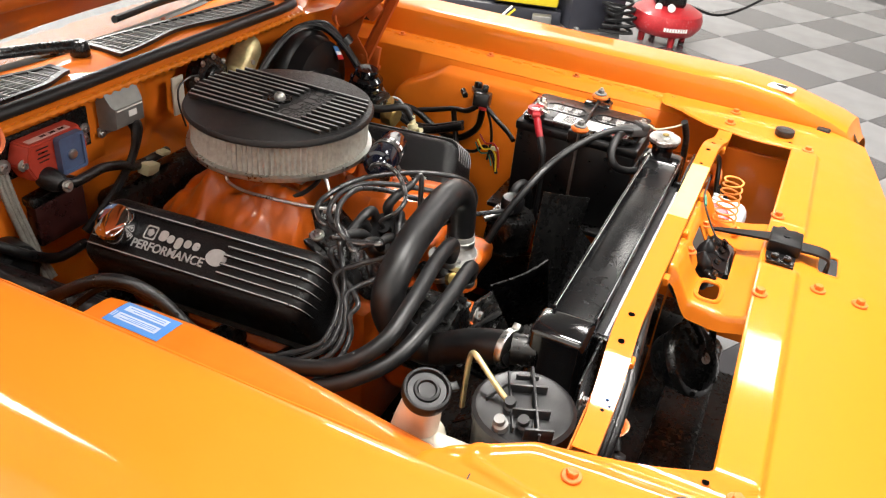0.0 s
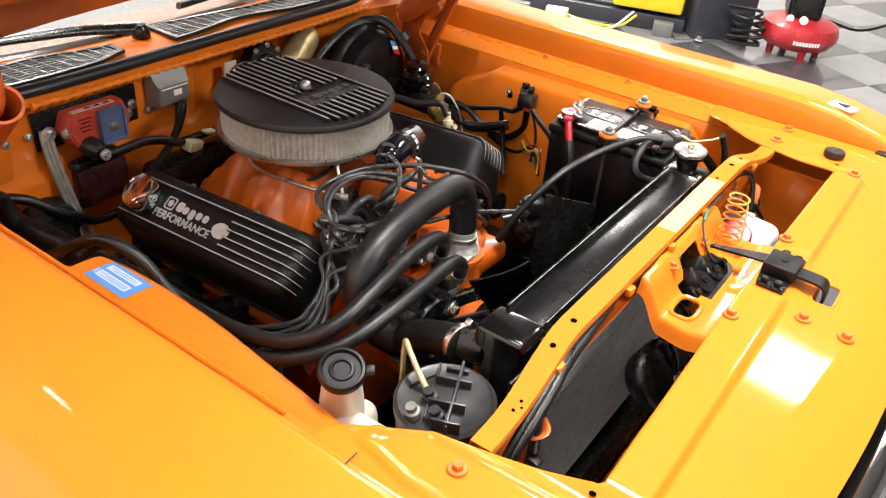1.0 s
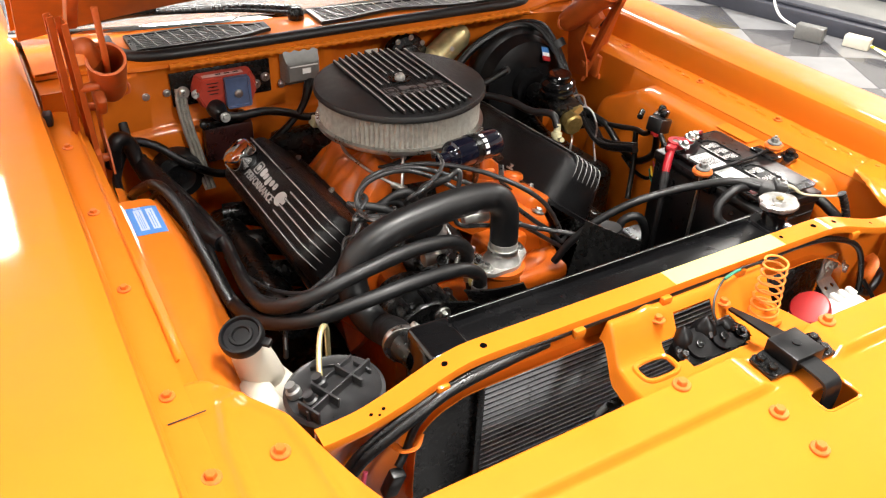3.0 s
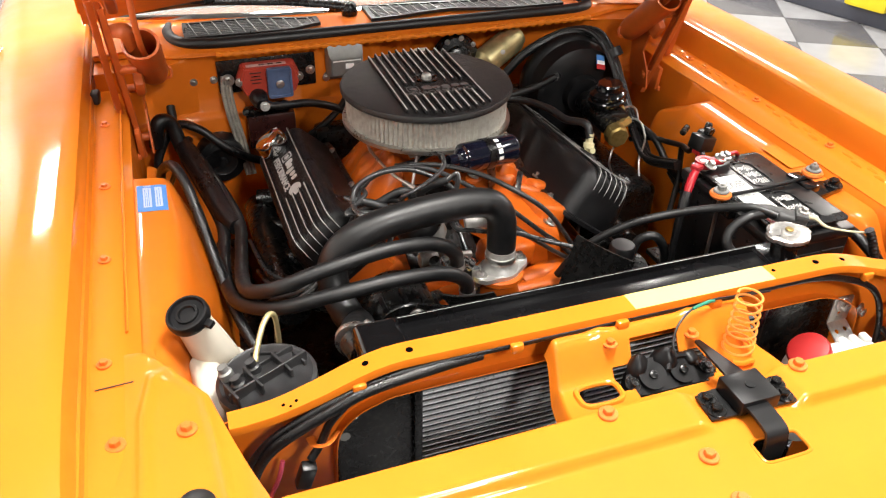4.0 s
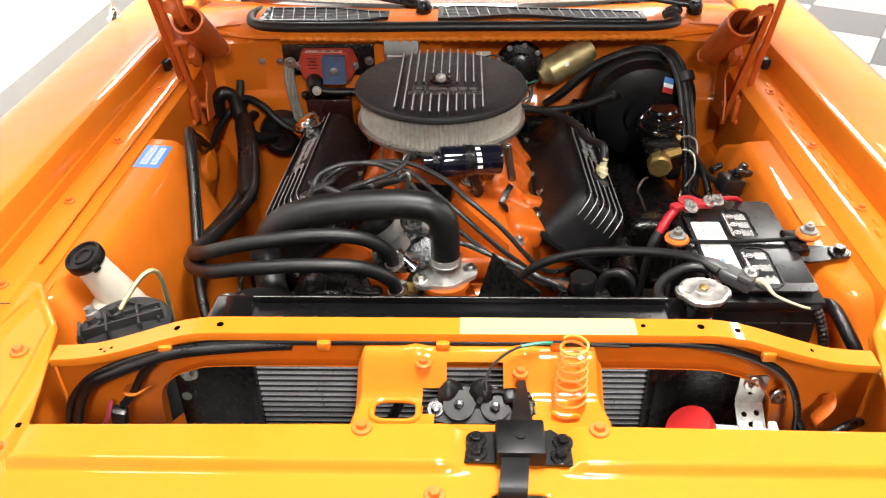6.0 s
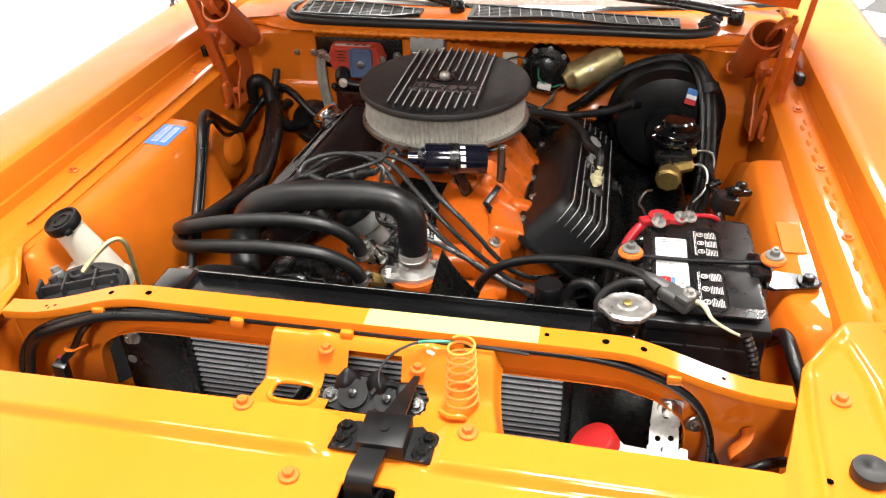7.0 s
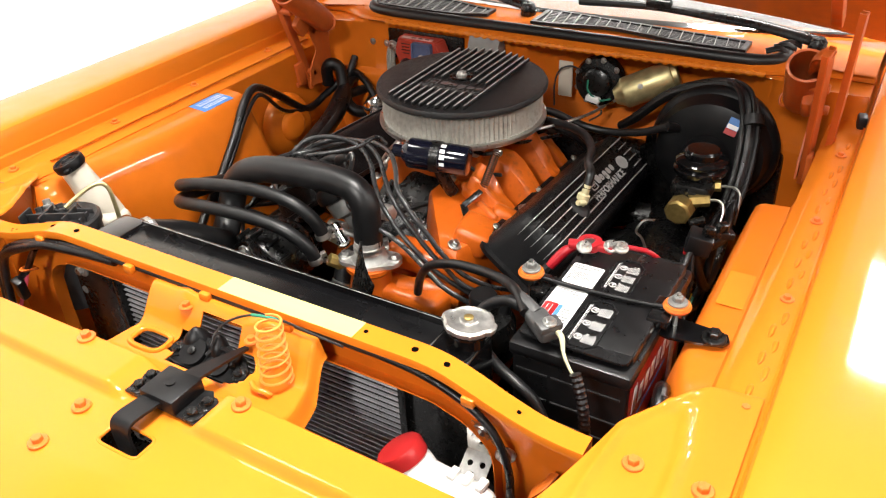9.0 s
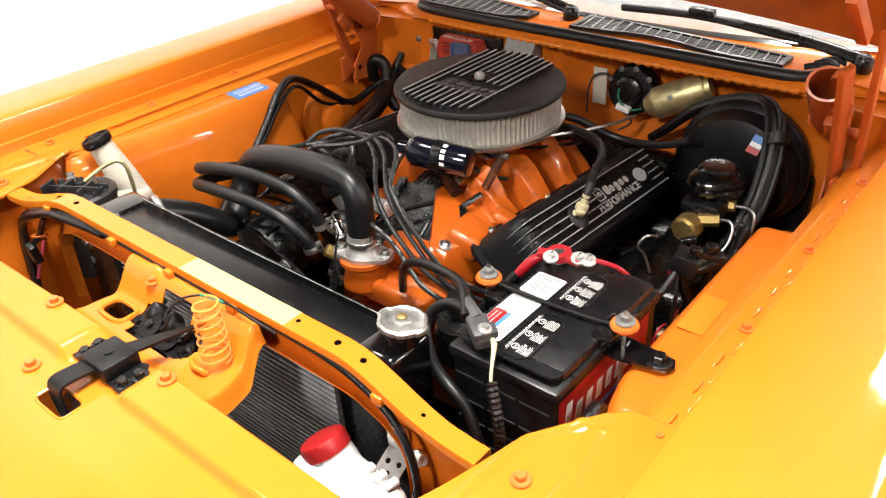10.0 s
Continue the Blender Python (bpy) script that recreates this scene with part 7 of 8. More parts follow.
hose("heater_pipe", [(-0.600, 1.00, 0.80), (-0.594, 0.995, 0.84), (-0.580, 1.00, 0.858), (-0.560, 1.01, 0.84), (-0.548, 1.00, 0.79), (-0.530, 0.99, 0.755), (-0.505, 1.00, 0.735), (-0.47, 1.05, 0.725)], 0.0165, LOOM, "black taped heater pipe in the rear corner of the bay", "hose")
strap = thing("ground_strap", (-0.422, 1.07, 0.73), "braided grey ground strap bolted to the firewall", "strap")
bm = bmesh.new()
for dx in (-0.0085, 0.0, 0.0085):
    add_tube(bm, [(-0.424 + dx, 1.072, 0.916), (-0.428 + dx, 1.062, 0.88), (-0.424 + dx, 1.056, 0.83), (-0.416 + dx, 1.052, 0.78), (-0.408 + dx, 1.046, 0.73), (-0.40 + dx, 1.03, 0.68)], 0.0052, 10, 6, 0.14)
part("braid", bm, BRAID, strap)
place("bolt", ZINCBOLT, strap, (-0.422, 1.066, 0.908), (90, 0, 0), 1.2)
for x, z in ((-0.497, 0.905), (-0.452, 0.906), (-0.232, 0.912)):
    place("bolt", SMALLBOLT, firewall, (x, 1.083, z), (90, 0, 0))
blower = thing("heater_blower", (-0.464, 1.06, 0.69), "round black heater blower cover on the firewall", "blower")
bm = bmesh.new()
add_lathe(bm, [(0.060, 0), (0.060, 0.03), (0.054, 0.045), (0.034, 0.052), (0.030, 0.050), (0.012, 0.050), (0.010, 0.058), (0, 0.058)], (-0.462, 1.082, 0.722), (0, -1, 0), 32)
part("cover", bm, PLASTIC, blower)

# harness beside the passenger wing
harness = thing("wiring_harness", (-0.556, 0.70, 0.88), "black taped wiring harness over the inner wing", "wiring")
strand(harness, [(-0.30, 1.045, 0.70), (-0.38, 1.03, 0.715), (-0.45, 1.02, 0.765), (-0.505, 1.04, 0.81), (-0.555, 1.05, 0.818), (-0.600, 0.99, 0.775), (-0.600, 0.90, 0.765), (-0.592, 0.79, 0.845), (-0.568, 0.695, 0.902), (-0.548, 0.630, 0.890), (-0.534, 0.57, 0.835), (-0.515, 0.48, 0.765), (-0.495, 0.40, 0.72), (-0.46, 0.32, 0.67), (-0.42, 0.26, 0.62)], 0.0098, LOOM)
strand(harness, [(-0.466, 0.70, 0.742), (-0.480, 0.745, 0.740), (-0.497, 0.83, 0.750), (-0.514, 0.91, 0.764), (-0.535, 0.975, 0.784), (-0.546, 1.005, 0.796)], [0.018, 0.024, 0.025, 0.025, 0.023, 0.017], LOOM)
strand(harness, [(-0.556, 1.075, 0.858), (-0.556, 1.055, 0.835), (-0.56, 1.04, 0.81)], 0.010, RUBBER)
strand(harness, [(-0.60, 0.93, 0.755), (-0.585, 0.80, 0.80), (-0.560, 0.70, 0.884), (-0.538, 0.62, 0.865), (-0.522, 0.55, 0.81), (-0.50, 0.45, 0.735)], 0.0050, LOOM)
bm = bmesh.new()
add_tube(bm, [(-0.545, 0.600, 0.872), (-0.538, 0.575, 0.846), (-0.526, 0.545, 0.822), (-0.517, 0.515, 0.795), (-0.508, 0.48, 0.768)], 0.0020, 7)
part("wire", bm, WHITEWIRE, harness)

# faded clear label on the driver's inner wing
bm = bmesh.new()
add_plate(bm, loop_round(0.592, 0.375, 0.630, 0.468, 0.002, 3), pose(0, 0, 0.8752), 0.0005)
faded = thing("clear_label", (0.611, 0.42, 0.8755), "faded clear label stuck on the orange inner wing", "sticker")
part("sheet", bm, ORANGE, faded)

# sticker on the inner wing
info = thing("info_sticker", (-0.592, 0.640, 0.89), "blue and white printed information sticker on the inner wing", "sticker")
def wing_top(x, y):
    prof = inner_profile(-1, y)
    return ramp(-x, [p[0] for p in prof[:9]][::-1], [p[1] for p in prof[:9]][::-1]) + 0.0012


def wing_patch(x0, x1, y0, y1, lift):
    bm = bmesh.new()
    add_sheet(bm, lambda x, y: Vector((x, y, wing_top(x, y) + lift)), list(np.linspace(x0, x1, 6)), list(np.linspace(y0, y1, 6)), 0.0003)
    return bm


part("sheet", wing_patch(-0.634, -0.584, 0.543, 0.636, 0.0), BLUE, info)
for x0, x1 in ((-0.624, -0.610), (-0.604, -0.592)):
    part("print", wing_patch(x0, x1, 0.556, 0.626, 0.0006), PALEBLUE, info)
for k, (x, y0, y1) in enumerate(((-0.6205, 0.560, 0.618), (-0.6175, 0.560, 0.606), (-0.6145, 0.560, 0.622), (-0.6005, 0.560, 0.612), (-0.5965, 0.560, 0.620))):
    part("print", wing_patch(x - 0.0005, x + 0.0005, y0, y1, 0.0011), BLUE, info)
for y in (0.629, 0.6325):
    part("print", wing_patch(-0.622, -0.610, y, y + 0.0016, 0.0006), PALEBLUE, info)

# ---- washer bottle and charcoal canister ----
washer = thing("washer_bottle", (-0.545, 0.14, 0.72), "milky white plastic washer bottle with a black cap", "bottle")
bm = bmesh.new()
neck0, neck1 = Vector((-0.545, 0.210, 0.832)), Vector((-0.572, 0.186, 0.931))
ax = (neck1 - neck0).normalized()
add_lathe(bm, [(0.031, -0.05), (0.031, -0.01), (0.0295, 0.03), (0.0270, 0.06), (0.0255, 0.075), (0.0245, 0.105)], neck0, ax, 26)
part("neck", bm, WHITEPLASTIC, washer)
bm = bmesh.new()
add_box(bm, (-0.541, 0.200, 0.775), (0.072, 0.072, 0.120), (-10, 8, 8), bevel=0.022, seg=4)
add_box(bm, (-0.560, 0.140, 0.826), (0.042, 0.125, 0.050), (8, 10, 10), bevel=0.014, seg=3)
part("tank", bm, WHITEPLASTIC, washer)
bm = bmesh.new()
add_lathe(bm, [(0.027, -0.006), (0.029, -0.004), (0.030, 0.000), (0.030, 0.009), (0.0285, 0.012), (0.0255, 0.0125), (0.0235, 0.008), (0.0165, 0.008), (0.0155, 0.0105), (0.012, 0.0110), (0.0105, 0.008), (0, 0.008)], neck1, ax, 36)
add_box(bm, (0, 0, 0), (0.014, 0.012, 0.008), m=Matrix.Translation(neck1 + Vector((0.024, -0.024, 0.002))) @ ax.to_track_quat("Z", "Y").to_matrix().to_4x4(), bevel=0.002)
part("cap", bm, LATCHBLACK, washer, "round black cap")
can = thing("vapour_canister", (-0.487, 0.085, 0.72), "dark grey plastic vapour canister with ribbed top", "canister")
bm = bmesh.new()
CA = Vector((-0.06, 0.0, 1.0))
add_lathe(bm, [(0.062, -0.15), (0.064, -0.01), (0.067, -0.008), (0.067, 0.004), (0.062, 0.008), (0.058, 0.006), (0.030, 0.010), (0, 0.010)], (-0.487, 0.085, 0.882), CA, 40)
part("shell", bm, DARKGREY, can)
for x, y, sx, sy, h, rz in ((0.002, -0.012, 0.118, 0.004, 0.018, 24), (-0.004, 0.018, 0.100, 0.003, 0.010, 24), (-0.048, -0.034, 0.004, 0.036, 0.020, 24), (-0.018, -0.014, 0.004, 0.048, 0.018, 24), (0.022, 0.004, 0.004, 0.048, 0.018, 24), (0.046, 0.014, 0.004, 0.030, 0.012, 24), (0.004, 0.040, 0.040, 0.003, 0.008, -20)):
    bm = bmesh.new()
    add_box(bm, (-0.487 + x, 0.085 + y, 0.888 + h / 2), (sx, sy, h), (0, -3, rz), bevel=0.0012)
    part("rib", bm, DARKGREY, can)
for x, y in ((-0.536, 0.098), (-0.522, 0.072), (-0.500, 0.098)):
    bm = bmesh.new()
    add_lathe(bm, [(0.010, 0), (0.010, 0.010), (0.007, 0.012), (0.007, 0.020), (0, 0.020)], (x, y, 0.888), (-0.3, 0.1, 1), 16)
    part("port", bm, GREYBOX if x < -0.53 else DARKGREY, can)
hose("fuel_tube", [(-0.502, 0.092, 0.890), (-0.494, 0.118, 0.905), (-0.480, 0.148, 0.921), (-0.468, 0.166, 0.925), (-0.460, 0.174, 0.914), (-0.458, 0.177, 0.885), (-0.458, 0.178, 0.82)], 0.0040, GOLD, "translucent amber fuel tube with clamps", "tube")

# ---- bonnet latch, bracket, spring ----
latch = thing("bonnet_latch", (0.02, -0.085, 0.87), "black bonnet latch mechanism in the support plate", "latch")
bm = bmesh.new()
face = pose(0.027, -0.070, 0.884, 28, 0, 0)
add_plate(bm, [(-0.062, -0.020), (-0.040, -0.024), (0.050, -0.024), (0.066, -0.016), (0.068, 0.002), (0.056, 0.012), (0.040, 0.012), (0.022, 0.024), (-0.036, 0.024), (-0.046, 0.010), (-0.060, 0.008), (-0.066, -0.006)], face, 0.004)
add_box(bm, (0.022, -0.060, 0.866), (0.098, 0.034, 0.040), (10, 0, 0), bevel=0.010, seg=3)
part("base", bm, LATCHBLACK, latch)
for x, z, h in ((-0.010, 0.893, 1.0), (0.030, 0.893, 1.08)):
    bm = bmesh.new()
    add_lathe(bm, [(0.0175, -0.020), (0.0170, 0.0), (0.0135, 0.009 * h), (0.0070, 0.016 * h), (0.0030, 0.020 * h), (0, 0.021 * h)], (x, -0.056, z), (0.1 * (1 if x > 0 else -1), 0.10, 1), 16, wobble=lambda a: 1 + 0.16 * math.cos(2 * a))
    part("jaw", bm, LATCHBLACK, latch)
bm = bmesh.new()
add_plate(bm, ring(-0.026, -0.002, 0.020, 22), face @ pose(0, 0, 0.003), 0.008)
part("cam", bm, LATCHBLACK, latch)
bm = bmesh.new()
add_plate(bm, ring(0.020, -0.004, 0.018, 22), face @ pose(0, 0, 0.003), 0.006)
part("cam", bm, LATCHBLACK, latch)
bm = bmesh.new()
add_tube(bm, [face @ Vector((0.022 + 0.024 * math.cos(a), -0.006 + 0.022 * math.sin(a), 0.010)) for a in np.linspace(2.9, 0.2, 9)], 0.0042, 8, 3)
part("pawl", bm, LATCHBLACK, latch)
bm = bmesh.new()
add_box(bm, (0.066, -0.062, 0.889), (0.020, 0.022, 0.028), (20, 0, 8), bevel=0.006, seg=3)
part("lug", bm, LATCHBLACK, latch)
for x, y in ((-0.026, -0.002), (0.020, -0.004)):
    bm = bmesh.new()
    add_cyl(bm, face @ Vector((x, y, 0.009)), face @ Vector((x, y, 0.015)), 0.0062, seg=16, soft=0.0015)
    part("pivot", bm, SATINBLACK, latch)
for x in (-0.056, 0.058):
    place("bolt", BLACKBOLT, latch, face @ Vector((x, -0.006, 0.004)), (28, 0, 15), 0.85)
hookset = thing("safety_catch", (0.08, -0.17, 0.915), "black steel safety catch bracket with a hooked lever", "catch")
bm = bmesh.new()
add_plate(bm, [(0.008, -0.192), (0.130, -0.196), (0.138, -0.158), (0.118, -0.150), (0.110, -0.142), (0.098, -0.146), (0.036, -0.146), (0.012, -0.150)], pose(0, 0, 0.916), 0.003)
part("base_plate", bm, LATCHBLACK, hookset)
bm = bmesh.new()
add_box(bm, (0.072, -0.171, 0.9285), (0.056, 0.052, 0.022), bevel=0.003)
part("housing", bm, LATCHBLACK, hookset)
bm = bmesh.new()
add_cyl(bm, (0.072, -0.171, 0.938), (0.072, -0.171, 0.9415), 0.006, seg=14)
part("rivet", bm, LATCHBLACK, hookset)
bm = bmesh.new()
bend = glide([(0.066, -0.190, 0.932), (0.064, -0.212, 0.934), (0.062, -0.232, 0.934), (0.061, -0.242, 0.930), (0.060, -0.246, 0.918), (0.060, -0.246, 0.895), (0.060, -0.244, 0.87)], 5)
add_sheet(bm, lambda i, s: bend[i] + Vector((s * 0.0155, 0, 0)), range(len(bend)), (-1, -0.4, 0.4, 1), 0.004)
part("hook", bm, LATCHBLACK, hookset)
bm = bmesh.new()
bend2 = glide([(0.074, -0.152, 0.933), (0.0765, -0.118, 0.9265), (0.079, -0.085, 0.9195), (0.0815, -0.052, 0.9125)], 5)
add_sheet(bm, lambda i, s: bend2[i] + Vector((s * (0.0145 - 0.0115 * i / len(bend2)), 0, 0)), range(len(bend2)), (-1, -0.3, 0.3, 1), 0.004)
part("lever", bm, LATCHBLACK, hookset)
for x, y in ((0.022, -0.160), (0.022, -0.180), (0.122, -0.163), (0.118, -0.184)):
    place("bolt", BLACKBOLT, hookset, (x, y, 0.919), (0, 0, random.uniform(0, 60)), 0.95)
popup = thing("pop_up_spring", (0.142, -0.066, 0.886), "tall orange bonnet pop-up coil spring", "spring")
bm = bmesh.new()
turns = 7.4
pts = []
for k in range(int(turns * 20) + 1):
    t = k / (turns * 20)
    a = 2 * math.pi * turns * t
    r = 0.0210 - 0.0050 * t
    h = 0.1 * (t if 0.08 < t < 0.92 else (0.08 - (0.08 - t) * 0.35 if t <= 0.08 else 0.92 + (t - 0.92) * 0.35))
    pts.append((0.142 + r * math.cos(a), -0.066 + r * math.sin(a) + 0.004 * t, 0.888 + h))
add_tube(bm, pts, 0.0018, 7, 1)
part("coil", bm, SPRINGORANGE, popup)
bm = bmesh.new()
add_tube(bm, [(0.118, -0.088, 0.893), (0.130, -0.094, 0.892), (0.145, -0.093, 0.892), (0.150, -0.090, 0.886)], 0.004, 8)
part("retainer", bm, ORANGE, popup)
cable = thing("latch_cable", (0.03, -0.04, 0.92), "thin grey latch cable below the tie bar", "cable")
bm = bmesh.new()
add_tube(bm, [(0.036, -0.072, 0.912), (0.036, -0.060, 0.925), (0.050, -0.045, 0.940), (0.080, -0.030, 0.950), (0.12, -0.022, 0.951), (0.17, -0.020, 0.945), (0.22, -0.018, 0.94)], 0.0018, 7)
part("cable", bm, RUBBER, cable)
bm = bmesh.new()
add_tube(bm, [(0.080, -0.031, 0.951), (0.105, -0.026, 0.952), (0.12, -0.023, 0.950)], 0.0024, 7)
part("sleeve", bm, GREENWIRE, cable)

# ---- harness along the tie bar and the front corners ----
front_loom = thing("front_harness", (-0.45, -0.03, 0.88), "black taped front wiring harness below the tie bar", "wiring")
strand(front_loom, [(-0.556, -0.030, 0.68), (-0.554, -0.026, 0.76), (-0.540, -0.024, 0.825), (-0.514, -0.022, 0.866), (-0.480, -0.022, 0.893), (-0.42, -0.020, 0.918), (-0.36, -0.014, 0.930), (-0.30, -0.010, 0.936), (-0.15, -0.009, 0.938), (0.0, -0.009, 0.938), (0.15, -0.009, 0.938), (0.30, -0.008, 0.936), (0.38, -0.010, 0.918), (0.43, -0.016, 0.89), (0.455, -0.022, 0.84), (0.46, -0.03, 0.78), (0.46, -0.04, 0.70)], 0.0052, LOOM)
strand(front_loom, [(-0.22, -0.008, 0.932), (-0.28, -0.012, 0.931), (-0.37, -0.020, 0.926), (-0.42, -0.026, 0.912), (-0.478, -0.028, 0.886), (-0.508, -0.026, 0.860), (-0.528, -0.024, 0.820), (-0.542, -0.024, 0.765), (-0.545, -0.03, 0.68)], 0.0078, LOOM)
strand(front_loom, [(-0.405, -0.022, 0.910), (-0.425, -0.022, 0.888), (-0.440, -0.028, 0.862), (-0.456, -0.036, 0.845)], 0.0055, LOOM)
strand(front_loom, [(0.46, -0.03, 0.80), (0.49, -0.03, 0.785), (0.53, -0.02, 0.80), (0.56, 0.0, 0.79)], 0.007, LOOM)
strand(front_loom, [(0.46, -0.03, 0.82), (0.475, -0.05, 0.79), (0.455, -0.07, 0.77), (0.44, -0.06, 0.80)], 0.004, LOOM)
strand(front_loom, [(0.455, -0.04, 0.74), (0.43, -0.07, 0.72), (0.38, -0.09, 0.71), (0.33, -0.10, 0.68)], 0.011, LOOM)
bm = bmesh.new()
add_box(bm, (-0.464, -0.038, 0.822), (0.020, 0.016, 0.044), (10, 14, 0), bevel=0.003)
part("connector", bm, PLASTIC, front_loom, "black plastic connector")
bm = bmesh.new()
add_tube(bm, [(-0.488, -0.008, 0.824), (-0.496, -0.014, 0.800), (-0.510, -0.020, 0.775), (-0.52, -0.03, 0.74)], 0.0032, 8)
part("wire", bm, PINK, front_loom)
bm = bmesh.new()
add_tube(bm, [(-0.418, -0.022, 0.868), (-0.432, -0.036, 0.866), (-0.446, -0.030, 0.862), (-0.450, -0.012, 0.858)], 0.007, 8, 4, flat=0.3)
part("clip", bm, BOLTORANGE, front_loom)
bm = bmesh.new()
add_tube(bm, [(0.505, 0.0, 0.84), (0.500, -0.016, 0.835), (0.485, -0.020, 0.815), (0.490, -0.012, 0.798), (0.505, 0.002, 0.795)], 0.010, 8, 4, flat=0.3)
part("clip", bm, BOLTORANGE, front_loom)

# ---- coolant jug and its bracket ----
jug = thing("coolant_jug", (0.36, -0.05, 0.66), "white plastic overflow jug with a large red cap", "jug")
bm = bmesh.new()
add_box(bm, (0.365, -0.055, 0.735), (0.165, 0.085, 0.150), (0, 0, -6), bevel=0.026, seg=4)
add_lathe(bm, [(0.034, -0.03), (0.032, 0.0), (0.028, 0.014)], (0.322, -0.040, 0.800), (-0.62, 0.0, 1), 28)
part("tank", bm, WHITEJUG, jug)
bm = bmesh.new()
add_lathe(bm, [(0.028, 0), (0.0325, 0.002), (0.0325, 0.018), (0.030, 0.022), (0.022, 0.0235), (0, 0.0235)], (0.318, -0.040, 0.806), (-0.62, 0.0, 1), 36)
part("cap", bm, RED, jug, "large red screw cap")
for k in range(3):
    bm = bmesh.new()
    add_box(bm, (0.385 + 0.020 * k, -0.035, 0.812), (0.012, 0.020, 0.010), (0, 0, -6), bevel=0.003)
    part("lug", bm, WHITEJUG, jug)
brk = thing("jug_bracket", (0.40, 0.01, 0.82), "bent zinc steel bracket with round holes", "bracket")
bm = bmesh.new()
m = Matrix(((1, 0, 0, 0.402), (0, 0, -1, 0.008), (0, 1, 0, 0.845), (0, 0, 0, 1)))
add_plate(bm, loop_round(-0.019, -0.026, 0.019, 0.024, 0.004, 3), m, 0.002, [ring(0.0, -0.008, 0.004, 12)])
m2 = m @ pose(0, -0.026, 0.0, -58, 0, 0) @ pose(0, -0.022, 0)
add_plate(bm, loop_round(-0.019, -0.024, 0.019, 0.022, 0.004, 3), m2, 0.002, [ring(-0.008, 0.004, 0.004, 12), ring(0.009, 0.006, 0.004, 12), ring(0.0, -0.010, 0.004, 12)])
part("plate", bm, ZINC, brk)
place("bolt", ZINCBOLT, brk, (0.402, 0.005, 0.855), (90, 0, 0), 1.1)
place("bolt", ZINCBOLT, brk, (0.438, 0.004, 0.835), (90, 0, 20), 1.1)

# ---- horns ----
def horn(x, y, z, turn):
    """Disc horn: a stepped drum with a bolted rim, a spiral housing behind and a mounting strap."""
    h = thing("horn", (x, y, z - 0.05), "black disc horn behind the grille", "horn", "horns")
    m = pose(x, y, z, 0, 0, turn)
    face = (m.to_3x3() @ Vector((-0.55, -0.55, 0.62))).normalized()
    bm = bmesh.new()
    add_lathe(bm, [(0.030, -0.05), (0.044, -0.046), (0.050, -0.030), (0.052, -0.006), (0.062, -0.004), (0.063, 0.004), (0.056, 0.007), (0.052, 0.014), (0.036, 0.020), (0.020, 0.022), (0.018, 0.030), (0, 0.031)], m.translation, face, 36)
    part("drum", bm, SATINBLACK, h)
    e1 = face.orthogonal().normalized()
    e2 = face.cross(e1)
    for k in range(6):
        a = 2 * math.pi * k / 6
        bm = bmesh.new()
        p = m.translation + 0.057 * (math.cos(a) * e1 + math.sin(a) * e2)
        add_cyl(bm, p - face * 0.008, p + face * 0.010, 0.005, seg=8, soft=0.001)
        part("rim_bolt", bm, SATINBLACK, h)
    bm = bmesh.new()
    add_tube(bm, [m.translation + face * 0.022, m.translation + face * 0.034 + Vector((0.01, 0.02, 0.03)), m.translation + Vector((0.03, 0.05, 0.09)), m.translation + Vector((0.04, 0.07, 0.11))], 0.010, 8, 4, flat=0.3)
    part("strap", bm, SATINBLACK, h)
    place("bolt", ZINCBOLT, h, m.translation + face * 0.030, (30, -30, 0), 0.8)


horn(-0.108, -0.085, 0.765, 20)
horn(0.02, -0.095, 0.70, 60)

# ---- marker, lip details on the wings ----
bm = bmesh.new()
add_plate(bm, loop_round(-0.030, -0.017, 0.030, 0.017, 0.004, 3), pose(0.762, -0.090, 0.9655, 0, 1, 72), 0.004)
marker = thing("indicator", (0.762, -0.090, 0.9655), "small clear turn signal lens on the wing top", "indicator")
part("bezel", bm, WHITEJUG, marker)
bm = bmesh.new()
add_plate(bm, [(-0.012, -0.008), (0.014, 0.0), (-0.012, 0.010)], pose(0.762, -0.090, 0.9698, 0, 1, 72), 0.003)
part("lens", bm, SATINBLACK, marker)
for s in (-1, 1):
    bm = bmesh.new()
    add_box(bm, (s * 0.700, 0.994, 0.932), (0.018, 0.030, 0.026), (0, 0, 8 * s), bevel=0.005)
    bump = part("bump_block", bm, RUBBER, fender_p if s < 0 else fender_d, "small black rubber block")
bm = bmesh.new()
add_box(bm, (0.700, -0.205, 0.905), (0.026, 0.030, 0.024), (0, 0, -8), bevel=0.004)
part("bump_block", bm, RUBBER, fender_d, "small black rubber block")
for y0, y1 in ((0.134, 0.383), (0.383, 0.617), (0.617, 0.878), (0.878, 1.0)):
    for k in range(3 if y1 < 0.95 else 1):
        y = y0 + (y1 - y0) * (k + 1) / 4
        for dx, dy in ((-0.004, -0.018), (0.006, 0.014)):
            bm = bmesh.new()
            half, cx, cy = random.uniform(0.012, 0.018), 0.684 + dx, y + dy + random.uniform(-0.004, 0.004)
            add_tube(bm, [(cx - 0.001, cy - half, 0.9055), (cx, cy - half * 0.5, 0.9062), (cx, cy + half * 0.5, 0.9062), (cx + 0.001, cy + half, 0.9055)], [0.0012, 0.0042, 0.0045, 0.0012], 10, 4, flat=0.7)
            part("bead", bm, ORANGE, fender_d)
# seam sealer along the passenger lip
bm = bmesh.new()
